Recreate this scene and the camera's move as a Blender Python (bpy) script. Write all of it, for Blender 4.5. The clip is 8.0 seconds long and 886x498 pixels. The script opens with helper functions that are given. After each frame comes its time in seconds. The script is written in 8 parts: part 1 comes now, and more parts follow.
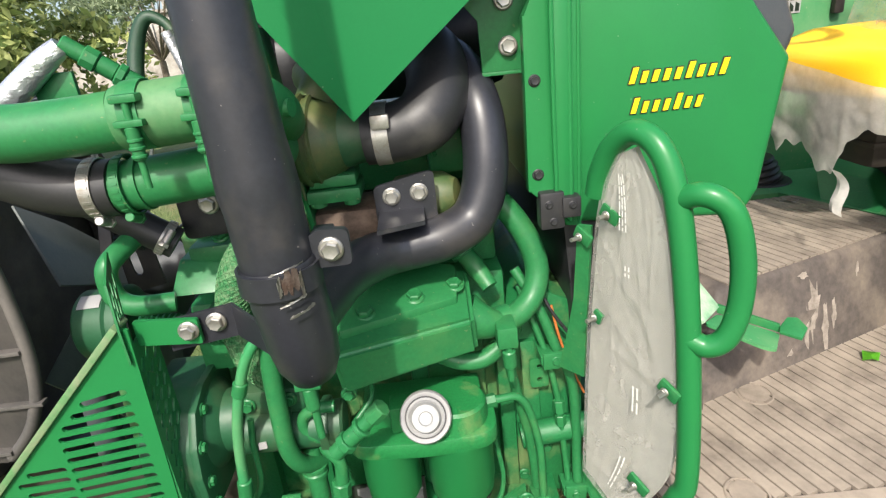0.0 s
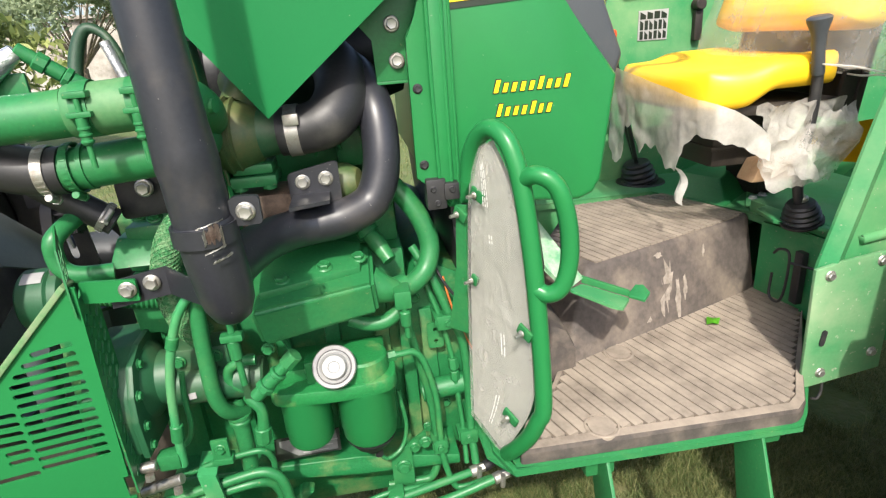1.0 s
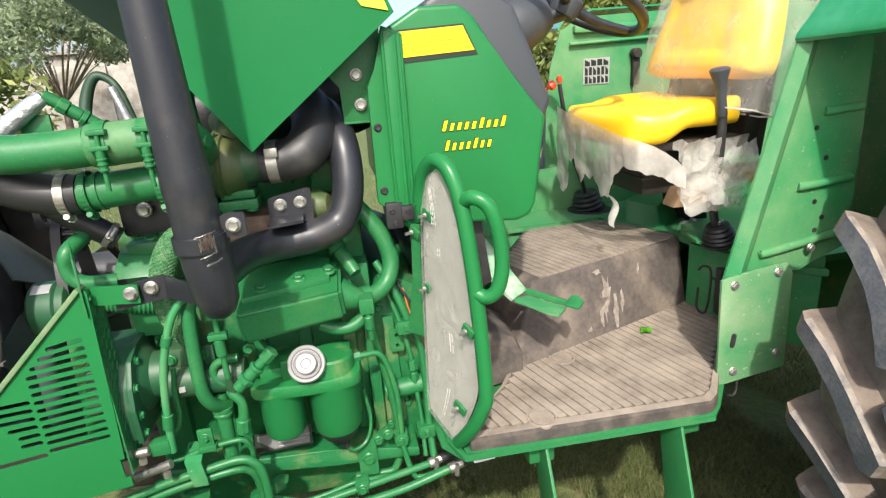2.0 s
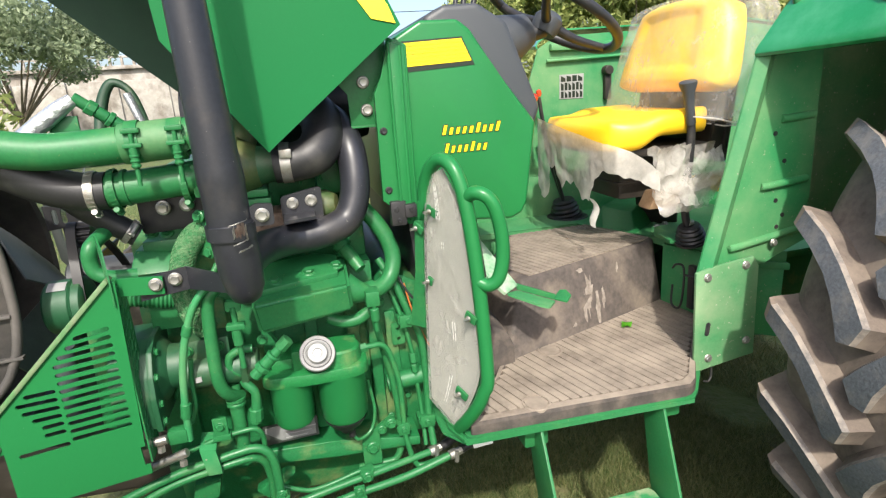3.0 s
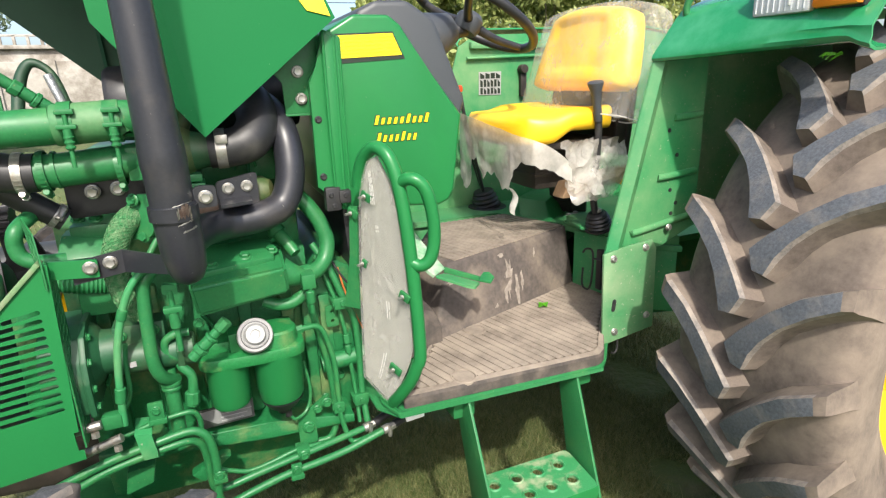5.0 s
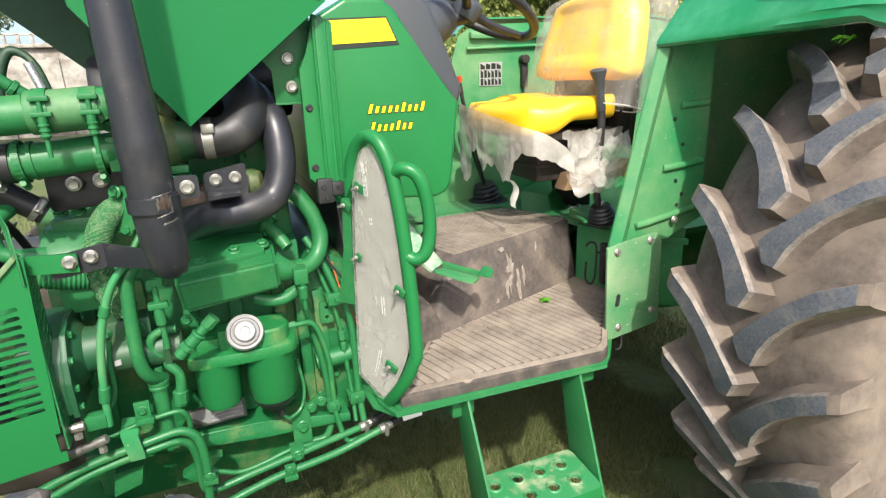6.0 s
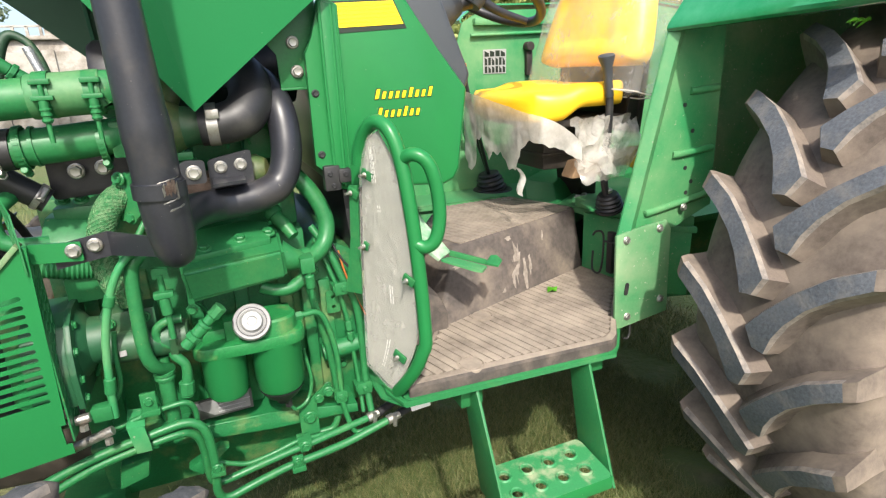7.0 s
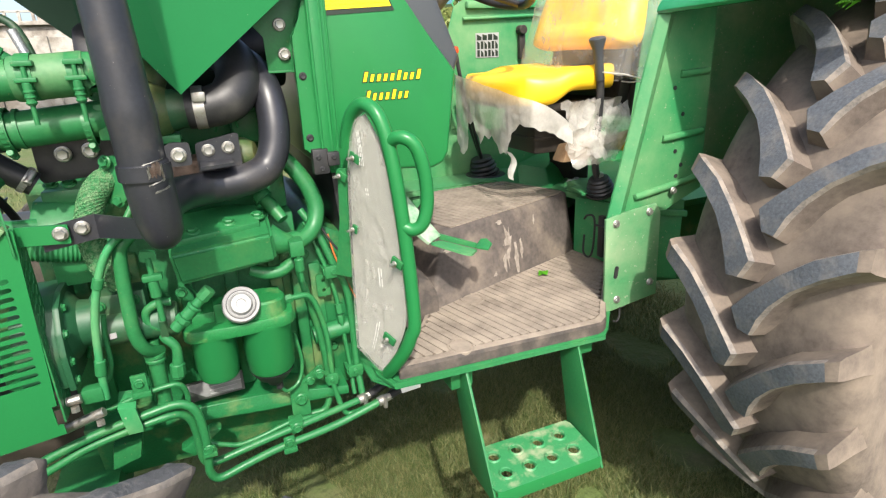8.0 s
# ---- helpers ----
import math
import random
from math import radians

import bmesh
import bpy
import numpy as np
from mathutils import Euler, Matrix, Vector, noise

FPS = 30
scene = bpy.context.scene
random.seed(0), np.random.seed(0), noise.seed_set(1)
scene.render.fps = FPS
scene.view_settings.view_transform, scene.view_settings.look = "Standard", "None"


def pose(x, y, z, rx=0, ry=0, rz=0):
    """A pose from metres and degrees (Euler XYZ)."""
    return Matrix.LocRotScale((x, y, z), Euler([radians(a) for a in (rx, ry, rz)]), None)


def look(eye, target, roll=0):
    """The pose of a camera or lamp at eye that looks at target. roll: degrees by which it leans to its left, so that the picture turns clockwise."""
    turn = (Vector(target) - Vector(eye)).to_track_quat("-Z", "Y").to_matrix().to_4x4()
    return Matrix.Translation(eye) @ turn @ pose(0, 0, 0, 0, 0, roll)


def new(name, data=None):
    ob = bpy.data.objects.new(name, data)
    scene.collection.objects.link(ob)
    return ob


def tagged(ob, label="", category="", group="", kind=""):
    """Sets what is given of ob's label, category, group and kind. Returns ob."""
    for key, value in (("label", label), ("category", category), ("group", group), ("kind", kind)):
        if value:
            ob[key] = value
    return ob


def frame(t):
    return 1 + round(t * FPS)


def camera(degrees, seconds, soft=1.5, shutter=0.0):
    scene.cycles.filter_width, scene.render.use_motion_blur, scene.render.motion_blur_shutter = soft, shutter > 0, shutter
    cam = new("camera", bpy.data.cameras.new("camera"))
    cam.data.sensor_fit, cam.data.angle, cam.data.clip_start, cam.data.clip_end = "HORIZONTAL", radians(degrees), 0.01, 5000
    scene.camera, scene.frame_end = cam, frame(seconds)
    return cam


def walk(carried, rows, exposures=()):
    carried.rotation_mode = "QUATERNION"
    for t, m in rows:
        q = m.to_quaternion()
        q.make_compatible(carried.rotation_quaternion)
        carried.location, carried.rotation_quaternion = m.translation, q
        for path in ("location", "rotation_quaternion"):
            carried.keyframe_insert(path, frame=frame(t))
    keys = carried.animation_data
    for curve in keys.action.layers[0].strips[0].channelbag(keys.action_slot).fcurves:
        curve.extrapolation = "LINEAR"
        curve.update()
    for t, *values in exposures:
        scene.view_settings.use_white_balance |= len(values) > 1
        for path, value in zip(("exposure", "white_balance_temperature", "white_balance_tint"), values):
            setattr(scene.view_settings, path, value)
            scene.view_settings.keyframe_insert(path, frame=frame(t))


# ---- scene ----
cam = camera(76.1, 8.0, soft=1.25)
PATH = [
    (0, (0.034, 0.043, 1.434), (0.074, 1.9, 0.692), -6.3),
    (0.5, (0.019, -0.026, 1.453), (0.206, 1.825, 0.719), -4.8),
    (1, (0.081, -0.145, 1.435), (0.337, 1.704, 0.719), -4.6),
    (1.5, (0.1, -0.258, 1.455), (0.379, 1.604, 0.782), -4.5),
    (2.8, (0.087, -0.379, 1.441), (0.528, 1.494, 0.895), -3.8),
    (3, (0.008, -0.399, 1.432), (0.467, 1.469, 0.883), -3.8),
    (3.5, (-0.11, -0.508, 1.417), (0.513, 1.309, 0.858), -2.7),
    (4, (-0.151, -0.549, 1.421), (0.573, 1.226, 0.85), -2.1),
    (4.5, (-0.131, -0.522, 1.428), (0.617, 1.244, 0.861), -1.9),
    (4.7, (-0.088, -0.495, 1.432), (0.654, 1.272, 0.862), -1.8),
    (6, (-0.019, -0.433, 1.408), (0.699, 1.338, 0.82), -2.3),
    (6.5, (-0.027, -0.419, 1.408), (0.695, 1.349, 0.814), -2.3),
    (7, (-0.034, -0.409, 1.394), (0.685, 1.353, 0.78), -2.5),
    (7.5, (-0.03, -0.409, 1.389), (0.686, 1.346, 0.753), -2.5),
    (8, (-0.019, -0.425, 1.387), (0.699, 1.322, 0.729), -2.6),
]
walk(cam, [(t, look(eye, target, roll)) for t, eye, target, roll in PATH], exposures=[(0.0, 1.12), (0.5, 1.25), (1.0, 1.25), (2.0, 1.12), (5.0, 1.14), (8.0, 1.24)])

# ---- world, sun ----
SUN = Vector((0.21, 1.0, -1.04)).normalized()      # the way the sunlight travels
world = bpy.data.worlds.new("world")
scene.world = world
world.use_nodes = True
wn = world.node_tree.nodes
sky = wn.new("ShaderNodeTexSky")
sky.sky_type, sky.sun_disc = "NISHITA", False
sky.sun_elevation = math.asin(-SUN.z)
sky.sun_rotation = math.atan2(-SUN.x, -SUN.y)
sky.air_density, sky.dust_density = 0.8, 3.5
world.node_tree.links.new(sky.outputs[0], wn["Background"].inputs[0])
wn["Background"].inputs[1].default_value = 0.15
sun_data = bpy.data.lights.new("sun", "SUN")
sun_data.energy, sun_data.angle, sun_data.color = 2.75, radians(1.6), (1.0, 0.95, 0.86)
sun = new("sun", sun_data)
sun.matrix_world = look((-6, -8, 12), Vector((-6, -8, 12)) + SUN)


# ---- materials ----
def shade(name, build):
    m = bpy.data.materials.new(name)
    m.use_nodes = True
    nt = m.node_tree
    build(nt, nt.nodes["Principled BSDF"], nt.nodes["Material Output"])
    return m


def noise_node(nt, scale, detail=4.0, rough=0.55, stretch=None):
    co = nt.nodes.new("ShaderNodeTexCoord")
    n = nt.nodes.new("ShaderNodeTexNoise")
    n.inputs["Scale"].default_value = scale
    n.inputs["Detail"].default_value = detail
    n.inputs["Roughness"].default_value = rough
    if stretch:
        mp = nt.nodes.new("ShaderNodeMapping")
        mp.inputs["Scale"].default_value = stretch
        nt.links.new(co.outputs["Object"], mp.inputs[0])
        nt.links.new(mp.outputs[0], n.inputs["Vector"])
    else:
        nt.links.new(co.outputs["Object"], n.inputs["Vector"])
    return n


def ramp(nt, src, lo, hi, c0=(0, 0, 0, 1), c1=(1, 1, 1, 1)):
    r = nt.nodes.new("ShaderNodeValToRGB")
    r.color_ramp.elements[0].position, r.color_ramp.elements[1].position = lo, hi
    r.color_ramp.elements[0].color, r.color_ramp.elements[1].color = c0, c1
    nt.links.new(src, r.inputs[0])
    return r


def mix(nt, fac, a, b):
    m = nt.nodes.new("ShaderNodeMix")
    m.data_type = "RGBA"
    for sock, v in ((m.inputs[0], fac), (m.inputs[6], a), (m.inputs[7], b)):
        if isinstance(v, bpy.types.NodeSocket):
            nt.links.new(v, sock)
        elif isinstance(v, tuple):
            sock.default_value = (*v, 1) if len(v) == 3 else v
        else:
            sock.default_value = v
    return m.outputs[2]


def bump(nt, bsdf, src, strength, dist=0.002):
    b = nt.nodes.new("ShaderNodeBump")
    b.inputs["Strength"].default_value = strength
    b.inputs["Distance"].default_value = dist
    nt.links.new(src, b.inputs["Height"])
    nt.links.new(b.outputs[0], bsdf.inputs["Normal"])


def surface(name, base, rough=0.4, metal=0.0, second=None, patch=(0.5, 0.7), patch_scale=9.0, grain=120.0,
            grain_amt=0.12, bump_amt=0.15, bump_dist=0.001, coat=0.0, second_rough=None, stretch=None, ior=1.5, fleck=None):
    """A painted, dusty, rubber or metal surface: base colour, patches of a second colour, fine grain and relief."""
    def build(nt, bsdf, out):
        fine = noise_node(nt, grain, 3.0, 0.6, stretch)
        dark = tuple(c * (1 - grain_amt * 2) for c in base)
        light = tuple(min(1, c * (1 + grain_amt * 2)) for c in base)
        col = mix(nt, fine.outputs[0], dark, light)
        bsdf.inputs["Roughness"].default_value = rough
        if second:
            big = noise_node(nt, patch_scale, 6.0, 0.65)
            msk = ramp(nt, big.outputs[0], *patch)
            col = mix(nt, msk.outputs[0], col, second)
            if second_rough is not None:
                mr = nt.nodes.new("ShaderNodeMapRange")
                mr.inputs[3].default_value, mr.inputs[4].default_value = rough, second_rough
                nt.links.new(msk.outputs[0], mr.inputs[0])
                nt.links.new(mr.outputs[0], bsdf.inputs["Roughness"])
        if fleck:
            # sparse chips and specks: scale, lower and upper threshold, colour
            chips = noise_node(nt, fleck[0], 2.0, 0.5)
            cm = ramp(nt, chips.outputs[0], fleck[1], fleck[2])
            col = mix(nt, cm.outputs[0], col, fleck[3])
        nt.links.new(col, bsdf.inputs["Base Color"])
        bsdf.inputs["Metallic"].default_value = metal
        bsdf.inputs["IOR"].default_value = ior
        bsdf.inputs["Coat Weight"].default_value = coat
        bsdf.inputs["Coat Roughness"].default_value = 0.12
        bump(nt, bsdf, fine.outputs[0], bump_amt, bump_dist)
    return shade(name, build)


GREEN = (0.014, 0.146, 0.041)
DUST = (0.30, 0.27, 0.13)
M = {}
M["panel"] = surface("green_panel_paint", GREEN, 0.34, second=(0.014, 0.165, 0.042), patch=(0.50, 0.75), patch_scale=5, grain=300, grain_amt=0.03, bump_amt=0.03, coat=0.04, ior=1.36, fleck=(110, 0.74, 0.77, (0.12, 0.20, 0.11)))
# Lighter, bluer green: the sky's sheen on the fender top is painted in
M["fender_paint"] = surface("sky_lightened_fender_paint", (0.012, 0.205, 0.070), 0.26, second=(0.05, 0.27, 0.12), patch=(0.45, 0.75), patch_scale=6, grain=260, grain_amt=0.05, bump_amt=0.05, coat=0.5)
# Base green lowered so the sunlit hood comes out no brighter than the cowl
M["hood_paint"] = surface("deepened_hood_paint", (0.007, 0.122, 0.034), 0.42, second=(0.008, 0.135, 0.038), patch=(0.45, 0.75), patch_scale=3, grain=300, grain_amt=0.03, bump_amt=0.02, coat=0.0, ior=1.20, fleck=(120, 0.75, 0.78, (0.12, 0.20, 0.11)))
M["worn"] = surface("worn_pale_green", (0.10, 0.27, 0.14), 0.45, second=(0.36, 0.45, 0.33), patch=(0.38, 0.62), patch_scale=22, grain=200, grain_amt=0.08, bump_amt=0.08)
M["green"] = surface("green_engine_paint", (0.018, 0.140, 0.044), 0.42, second=(0.042, 0.170, 0.052), patch=(0.53, 0.76), patch_scale=16, grain=160, grain_amt=0.12, bump_amt=0.14, coat=0.03, second_rough=0.6, ior=1.42, fleck=(170, 0.69, 0.76, (0.11, 0.17, 0.07)))
M["cast"] = surface("dusty_green_casting", (0.010, 0.132, 0.038), 0.5, second=(0.20, 0.23, 0.085), patch=(0.51, 0.80), patch_scale=9, grain=220, grain_amt=0.16, bump_amt=0.35, bump_dist=0.002, second_rough=0.85)
M["head"] = surface("filter_head_paint", (0.010, 0.145, 0.036), 0.5, second=(0.20, 0.24, 0.085), patch=(0.54, 0.80), patch_scale=9, grain=220, grain_amt=0.16, bump_amt=0.35, bump_dist=0.002, second_rough=0.85)
M["faded"] = surface("dusty_green_fender", (0.030, 0.205, 0.072), 0.42, second=(0.15, 0.285, 0.13), patch=(0.42, 0.75), patch_scale=4, grain=200, grain_amt=0.06, bump_amt=0.06, coat=0.05, second_rough=0.75, ior=1.42, fleck=(130, 0.69, 0.74, (0.22, 0.27, 0.17)))
M["black"] = surface("black_exhaust_paint", (0.018, 0.019, 0.024), 0.38, second=(0.052, 0.045, 0.040), patch=(0.56, 0.80), patch_scale=9, grain=160, grain_amt=0.2, bump_amt=0.08, second_rough=0.7, fleck=(210, 0.74, 0.77, (0.17, 0.16, 0.145)))
M["hose"] = surface("black_rubber_hose", (0.016, 0.016, 0.017), 0.48, second=(0.07, 0.065, 0.06), patch=(0.55, 0.85), patch_scale=12, grain=260, grain_amt=0.2, bump_amt=0.1)
M["plastic"] = surface("black_plastic", (0.018, 0.018, 0.020), 0.45, second=(0.06, 0.055, 0.05), patch=(0.5, 0.85), patch_scale=15, grain=300, grain_amt=0.15, bump_amt=0.1)
M["grey"] = surface("dark_grey_plastic", (0.045, 0.050, 0.056), 0.5, second=(0.09, 0.085, 0.08), patch=(0.5, 0.9), patch_scale=8, grain=500, grain_amt=0.12, bump_amt=0.2)
M["tyre"] = surface("dusty_tyre_rubber", (0.092, 0.073, 0.060), 0.9, second=(0.218, 0.174, 0.136), patch=(0.35, 0.67), patch_scale=7, grain=70, grain_amt=0.28, bump_amt=0.28, bump_dist=0.004, second_rough=0.95)
M["lug"] = surface("worn_tyre_lug_rubber", (0.083, 0.090, 0.102), 0.66, second=(0.17, 0.157, 0.145), patch=(0.50, 0.78), patch_scale=16, grain=140, grain_amt=0.34, bump_amt=0.5, bump_dist=0.003, second_rough=0.92)
M["lug_edge"] = surface("worn_pale_lug_edge", (0.135, 0.122, 0.112), 0.8, second=(0.25, 0.215, 0.18), patch=(0.40, 0.62), patch_scale=30, grain=140, grain_amt=0.3, bump_amt=0.4, bump_dist=0.002)
M["tyre_front"] = surface("dusty_grey_rubber", (0.085, 0.074, 0.066), 0.85, second=(0.20, 0.172, 0.145), patch=(0.36, 0.66), patch_scale=10, grain=70, grain_amt=0.24, bump_amt=0.35, bump_dist=0.004, second_rough=0.95)
M["lug_front"] = surface("scuffed_grey_rubber", (0.060, 0.061, 0.066), 0.6, second=(0.17, 0.155, 0.14), patch=(0.50, 0.74), patch_scale=40, grain=110, grain_amt=0.26, bump_amt=0.5, bump_dist=0.004, second_rough=0.9)
M["mat_edge"] = surface("scuffed_mat_edge", (0.165, 0.136, 0.108), 0.8, second=(0.29, 0.243, 0.192), patch=(0.38, 0.66), patch_scale=10, grain=60, grain_amt=0.25, bump_amt=0.25, bump_dist=0.002)
M["plate"] = surface("dusty_pale_plate", (0.055, 0.215, 0.085), 0.5, second=(0.19, 0.285, 0.155), patch=(0.36, 0.70), patch_scale=7, grain=120, grain_amt=0.12, bump_amt=0.08, second_rough=0.8, fleck=(90, 0.66, 0.72, (0.30, 0.33, 0.24)))
M["tread"] = surface("dusty_step_paint", (0.030, 0.19, 0.066), 0.45, second=(0.27, 0.30, 0.18), patch=(0.50, 0.70), patch_scale=20, grain=200, grain_amt=0.1, bump_amt=0.1, second_rough=0.85)
M["brown_steel"] = surface("dark_brown_steel", (0.016, 0.012, 0.009), 0.6, second=(0.055, 0.042, 0.030), patch=(0.45, 0.8), patch_scale=14, grain=200, grain_amt=0.2, bump_amt=0.2, second_rough=0.9)
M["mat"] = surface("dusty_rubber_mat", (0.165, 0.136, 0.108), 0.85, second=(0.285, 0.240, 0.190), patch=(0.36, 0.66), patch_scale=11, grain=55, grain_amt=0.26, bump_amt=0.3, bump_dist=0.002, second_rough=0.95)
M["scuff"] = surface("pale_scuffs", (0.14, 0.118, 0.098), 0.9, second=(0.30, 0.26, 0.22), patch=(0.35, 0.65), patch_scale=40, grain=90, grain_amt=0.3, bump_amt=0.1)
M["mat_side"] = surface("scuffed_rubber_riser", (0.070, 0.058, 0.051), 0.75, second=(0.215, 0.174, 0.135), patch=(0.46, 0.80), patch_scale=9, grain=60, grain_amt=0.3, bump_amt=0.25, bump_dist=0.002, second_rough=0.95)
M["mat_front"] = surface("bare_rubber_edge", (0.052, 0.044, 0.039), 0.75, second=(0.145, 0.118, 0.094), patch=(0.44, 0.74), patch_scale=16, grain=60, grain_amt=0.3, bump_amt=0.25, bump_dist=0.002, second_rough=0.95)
M["yellow"] = surface("yellow_vinyl", (0.88, 0.52, 0.014), 0.42, second=(0.90, 0.58, 0.03), patch=(0.45, 0.8), patch_scale=7, grain=400, grain_amt=0.04, bump_amt=0.15)
M["yellow_paint"] = surface("yellow_rim_paint", (0.78, 0.52, 0.01), 0.35, second=(0.5, 0.36, 0.12), patch=(0.6, 0.85), patch_scale=8, grain=200, grain_amt=0.05, bump_amt=0.05, coat=0.2)
M["decal"] = surface("yellow_decal", (0.82, 0.60, 0.008), 0.35, grain=300, grain_amt=0.03, bump_amt=0.02)
M["decal_edge"] = surface("black_decal", (0.012, 0.02, 0.012), 0.4, grain=300, grain_amt=0.05, bump_amt=0.02)
M["zinc"] = surface("zinc_plated_steel", (0.40, 0.39, 0.36), 0.42, metal=0.85, second=(0.27, 0.23, 0.17), patch=(0.5, 0.75), patch_scale=60, grain=500, grain_amt=0.1, bump_amt=0.1, second_rough=0.55)
M["brass"] = surface("gold_metal", (0.72, 0.45, 0.10), 0.25, metal=1.0, grain=300, grain_amt=0.06, bump_amt=0.03)
M["foil"] = surface("silver_foil", (0.75, 0.76, 0.78), 0.28, metal=0.8, grain=90, grain_amt=0.12, bump_amt=0.8, bump_dist=0.004)
M["white"] = surface("white_plastic", (0.32, 0.315, 0.31), 0.45, second=(0.26, 0.25, 0.24), patch=(0.55, 0.8), patch_scale=60, grain=300, grain_amt=0.03, bump_amt=0.05)
M["braid"] = surface("green_painted_braid", (0.026, 0.160, 0.048), 0.7, second=(0.12, 0.225, 0.105), patch=(0.42, 0.62), patch_scale=130, grain=420, grain_amt=0.3, bump_amt=0.8, bump_dist=0.004)
M["print_white"] = surface("white_tag", (0.70, 0.70, 0.68), 0.5, grain=300, grain_amt=0.03)
M["label"] = surface("silver_label", (0.30, 0.30, 0.295), 0.45, second=(0.25, 0.25, 0.24), patch=(0.5, 0.7), patch_scale=40, grain=300, grain_amt=0.04, bump_amt=0.03)
M["leaf_thing"] = surface("fresh_green_leaf", (0.10, 0.36, 0.02), 0.5, grain=200, grain_amt=0.15)
M["glass_dark"] = surface("dark_lens", (0.02, 0.022, 0.012), 0.06, grain=300, grain_amt=0.05, bump_amt=0.0)
M["plate_grey"] = surface("dull_plate_grey", (0.16, 0.165, 0.16), 0.45, second=(0.11, 0.12, 0.11), patch=(0.4, 0.7), patch_scale=30, grain=300, grain_amt=0.08)
M["red"] = surface("red_plastic", (0.65, 0.06, 0.02), 0.35, grain=300, grain_amt=0.05)
M["soil"] = surface("dry_soil", (0.14, 0.125, 0.06), 0.95, second=(0.085, 0.12, 0.032), patch=(0.30, 0.52), patch_scale=3, grain=30, grain_amt=0.3, bump_amt=0.8, bump_dist=0.02)
M["wall"] = surface("stained_whitewash", (0.38, 0.355, 0.315), 0.9, second=(0.20, 0.175, 0.145), patch=(0.44, 0.60), patch_scale=1.1, grain=6, grain_amt=0.15, bump_amt=0.5, bump_dist=0.03)
M["bark"] = surface("grey_bark", (0.14, 0.11, 0.08), 0.95, second=(0.22, 0.18, 0.13), patch=(0.4, 0.7), patch_scale=6, grain=30, grain_amt=0.3, bump_amt=0.8, bump_dist=0.02)


def leafy(name, a, b, trans=0.25):
    def build(nt, bsdf, out):
        geo = nt.nodes.new("ShaderNodeNewGeometry")
        col = mix(nt, geo.outputs["Random Per Island"], a, b)
        nt.links.new(col, bsdf.inputs["Base Color"])
        bsdf.inputs["Roughness"].default_value = 0.6
        tr = nt.nodes.new("ShaderNodeBsdfTranslucent")
        nt.links.new(col, tr.inputs[0])
        ms = nt.nodes.new("ShaderNodeMixShader")
        ms.inputs[0].default_value = trans
        nt.links.new(bsdf.outputs[0], ms.inputs[1])
        nt.links.new(tr.outputs[0], ms.inputs[2])
        nt.links.new(ms.outputs[0], out.inputs[0])
    return shade(name, build)


M["grass"] = leafy("grass_blades", (0.058, 0.105, 0.024), (0.23, 0.225, 0.090))
M["foliage"] = leafy("bush_leaves", (0.10, 0.16, 0.035), (0.42, 0.45, 0.15), 0.38)
M["foliage_far"] = leafy("tree_leaves", (0.17, 0.23, 0.12), (0.36, 0.42, 0.26), 0.45)


def film_build(nt, bsdf, out, scale=22.0):
    n = noise_node(nt, scale, 6.0, 0.7)
    n2 = noise_node(nt, 70.0, 3.0, 0.6)
    fac = ramp(nt, n.outputs[0], 0.30, 0.72, (0.50, 0.50, 0.50, 1), (0.80, 0.80, 0.80, 1))
    bsdf.inputs["Base Color"].default_value = (0.80, 0.77, 0.71, 1)
    bsdf.inputs["Roughness"].default_value = 0.25
    bump(nt, bsdf, n2.outputs[0], 0.22, 0.003)
    tr = nt.nodes.new("ShaderNodeBsdfTransparent")
    tl = nt.nodes.new("ShaderNodeBsdfTranslucent")
    tl.inputs[0].default_value = (0.80, 0.77, 0.71, 1)
    m1 = nt.nodes.new("ShaderNodeMixShader")
    m1.inputs[0].default_value = 0.4
    nt.links.new(bsdf.outputs[0], m1.inputs[1])
    nt.links.new(tl.outputs[0], m1.inputs[2])
    m2 = nt.nodes.new("ShaderNodeMixShader")
    nt.links.new(fac.outputs[0], m2.inputs[0])
    nt.links.new(tr.outputs[0], m2.inputs[1])
    nt.links.new(m1.outputs[0], m2.inputs[2])
    nt.links.new(m2.outputs[0], out.inputs[0])


M["film"] = shade("cloudy_plastic_film", film_build)


def lens_build(colour):
    def build(nt, bsdf, out):
        n = noise_node(nt, 150.0, 2.0)
        bsdf.inputs["Base Color"].default_value = (*colour, 1)
        bsdf.inputs["Roughness"].default_value = 0.12
        bsdf.inputs["Transmission Weight"].default_value = 0.25
        bump(nt, bsdf, n.outputs[0], 0.4, 0.002)
    return build


M["lens_clear"] = shade("clear_lamp_lens", lens_build((0.75, 0.77, 0.78)))
M["lens_amber"] = shade("amber_lamp_lens", lens_build((0.85, 0.26, 0.02)))


# ---- mesh helpers ----
V = Vector


def finish(name, bm, material, sharp=38):
    bmesh.ops.recalc_face_normals(bm, faces=bm.faces)
    lim = radians(sharp)
    for f in bm.faces:
        f.smooth = True
    for e in bm.edges:
        if len(e.link_faces) == 2 and e.calc_face_angle(0) > lim:
            e.smooth = False
    me = bpy.data.meshes.new(name)
    bm.to_mesh(me)
    bm.free()
    me.materials.append(material)
    return me


def part(name, bm, material, parent, label=""):
    ob = new(name, finish(name, bm, material))
    ob.parent = parent
    return tagged(ob, label)


def thing(name, label, category, group="", kind=""):
    return tagged(new(name), label, category, group, kind)


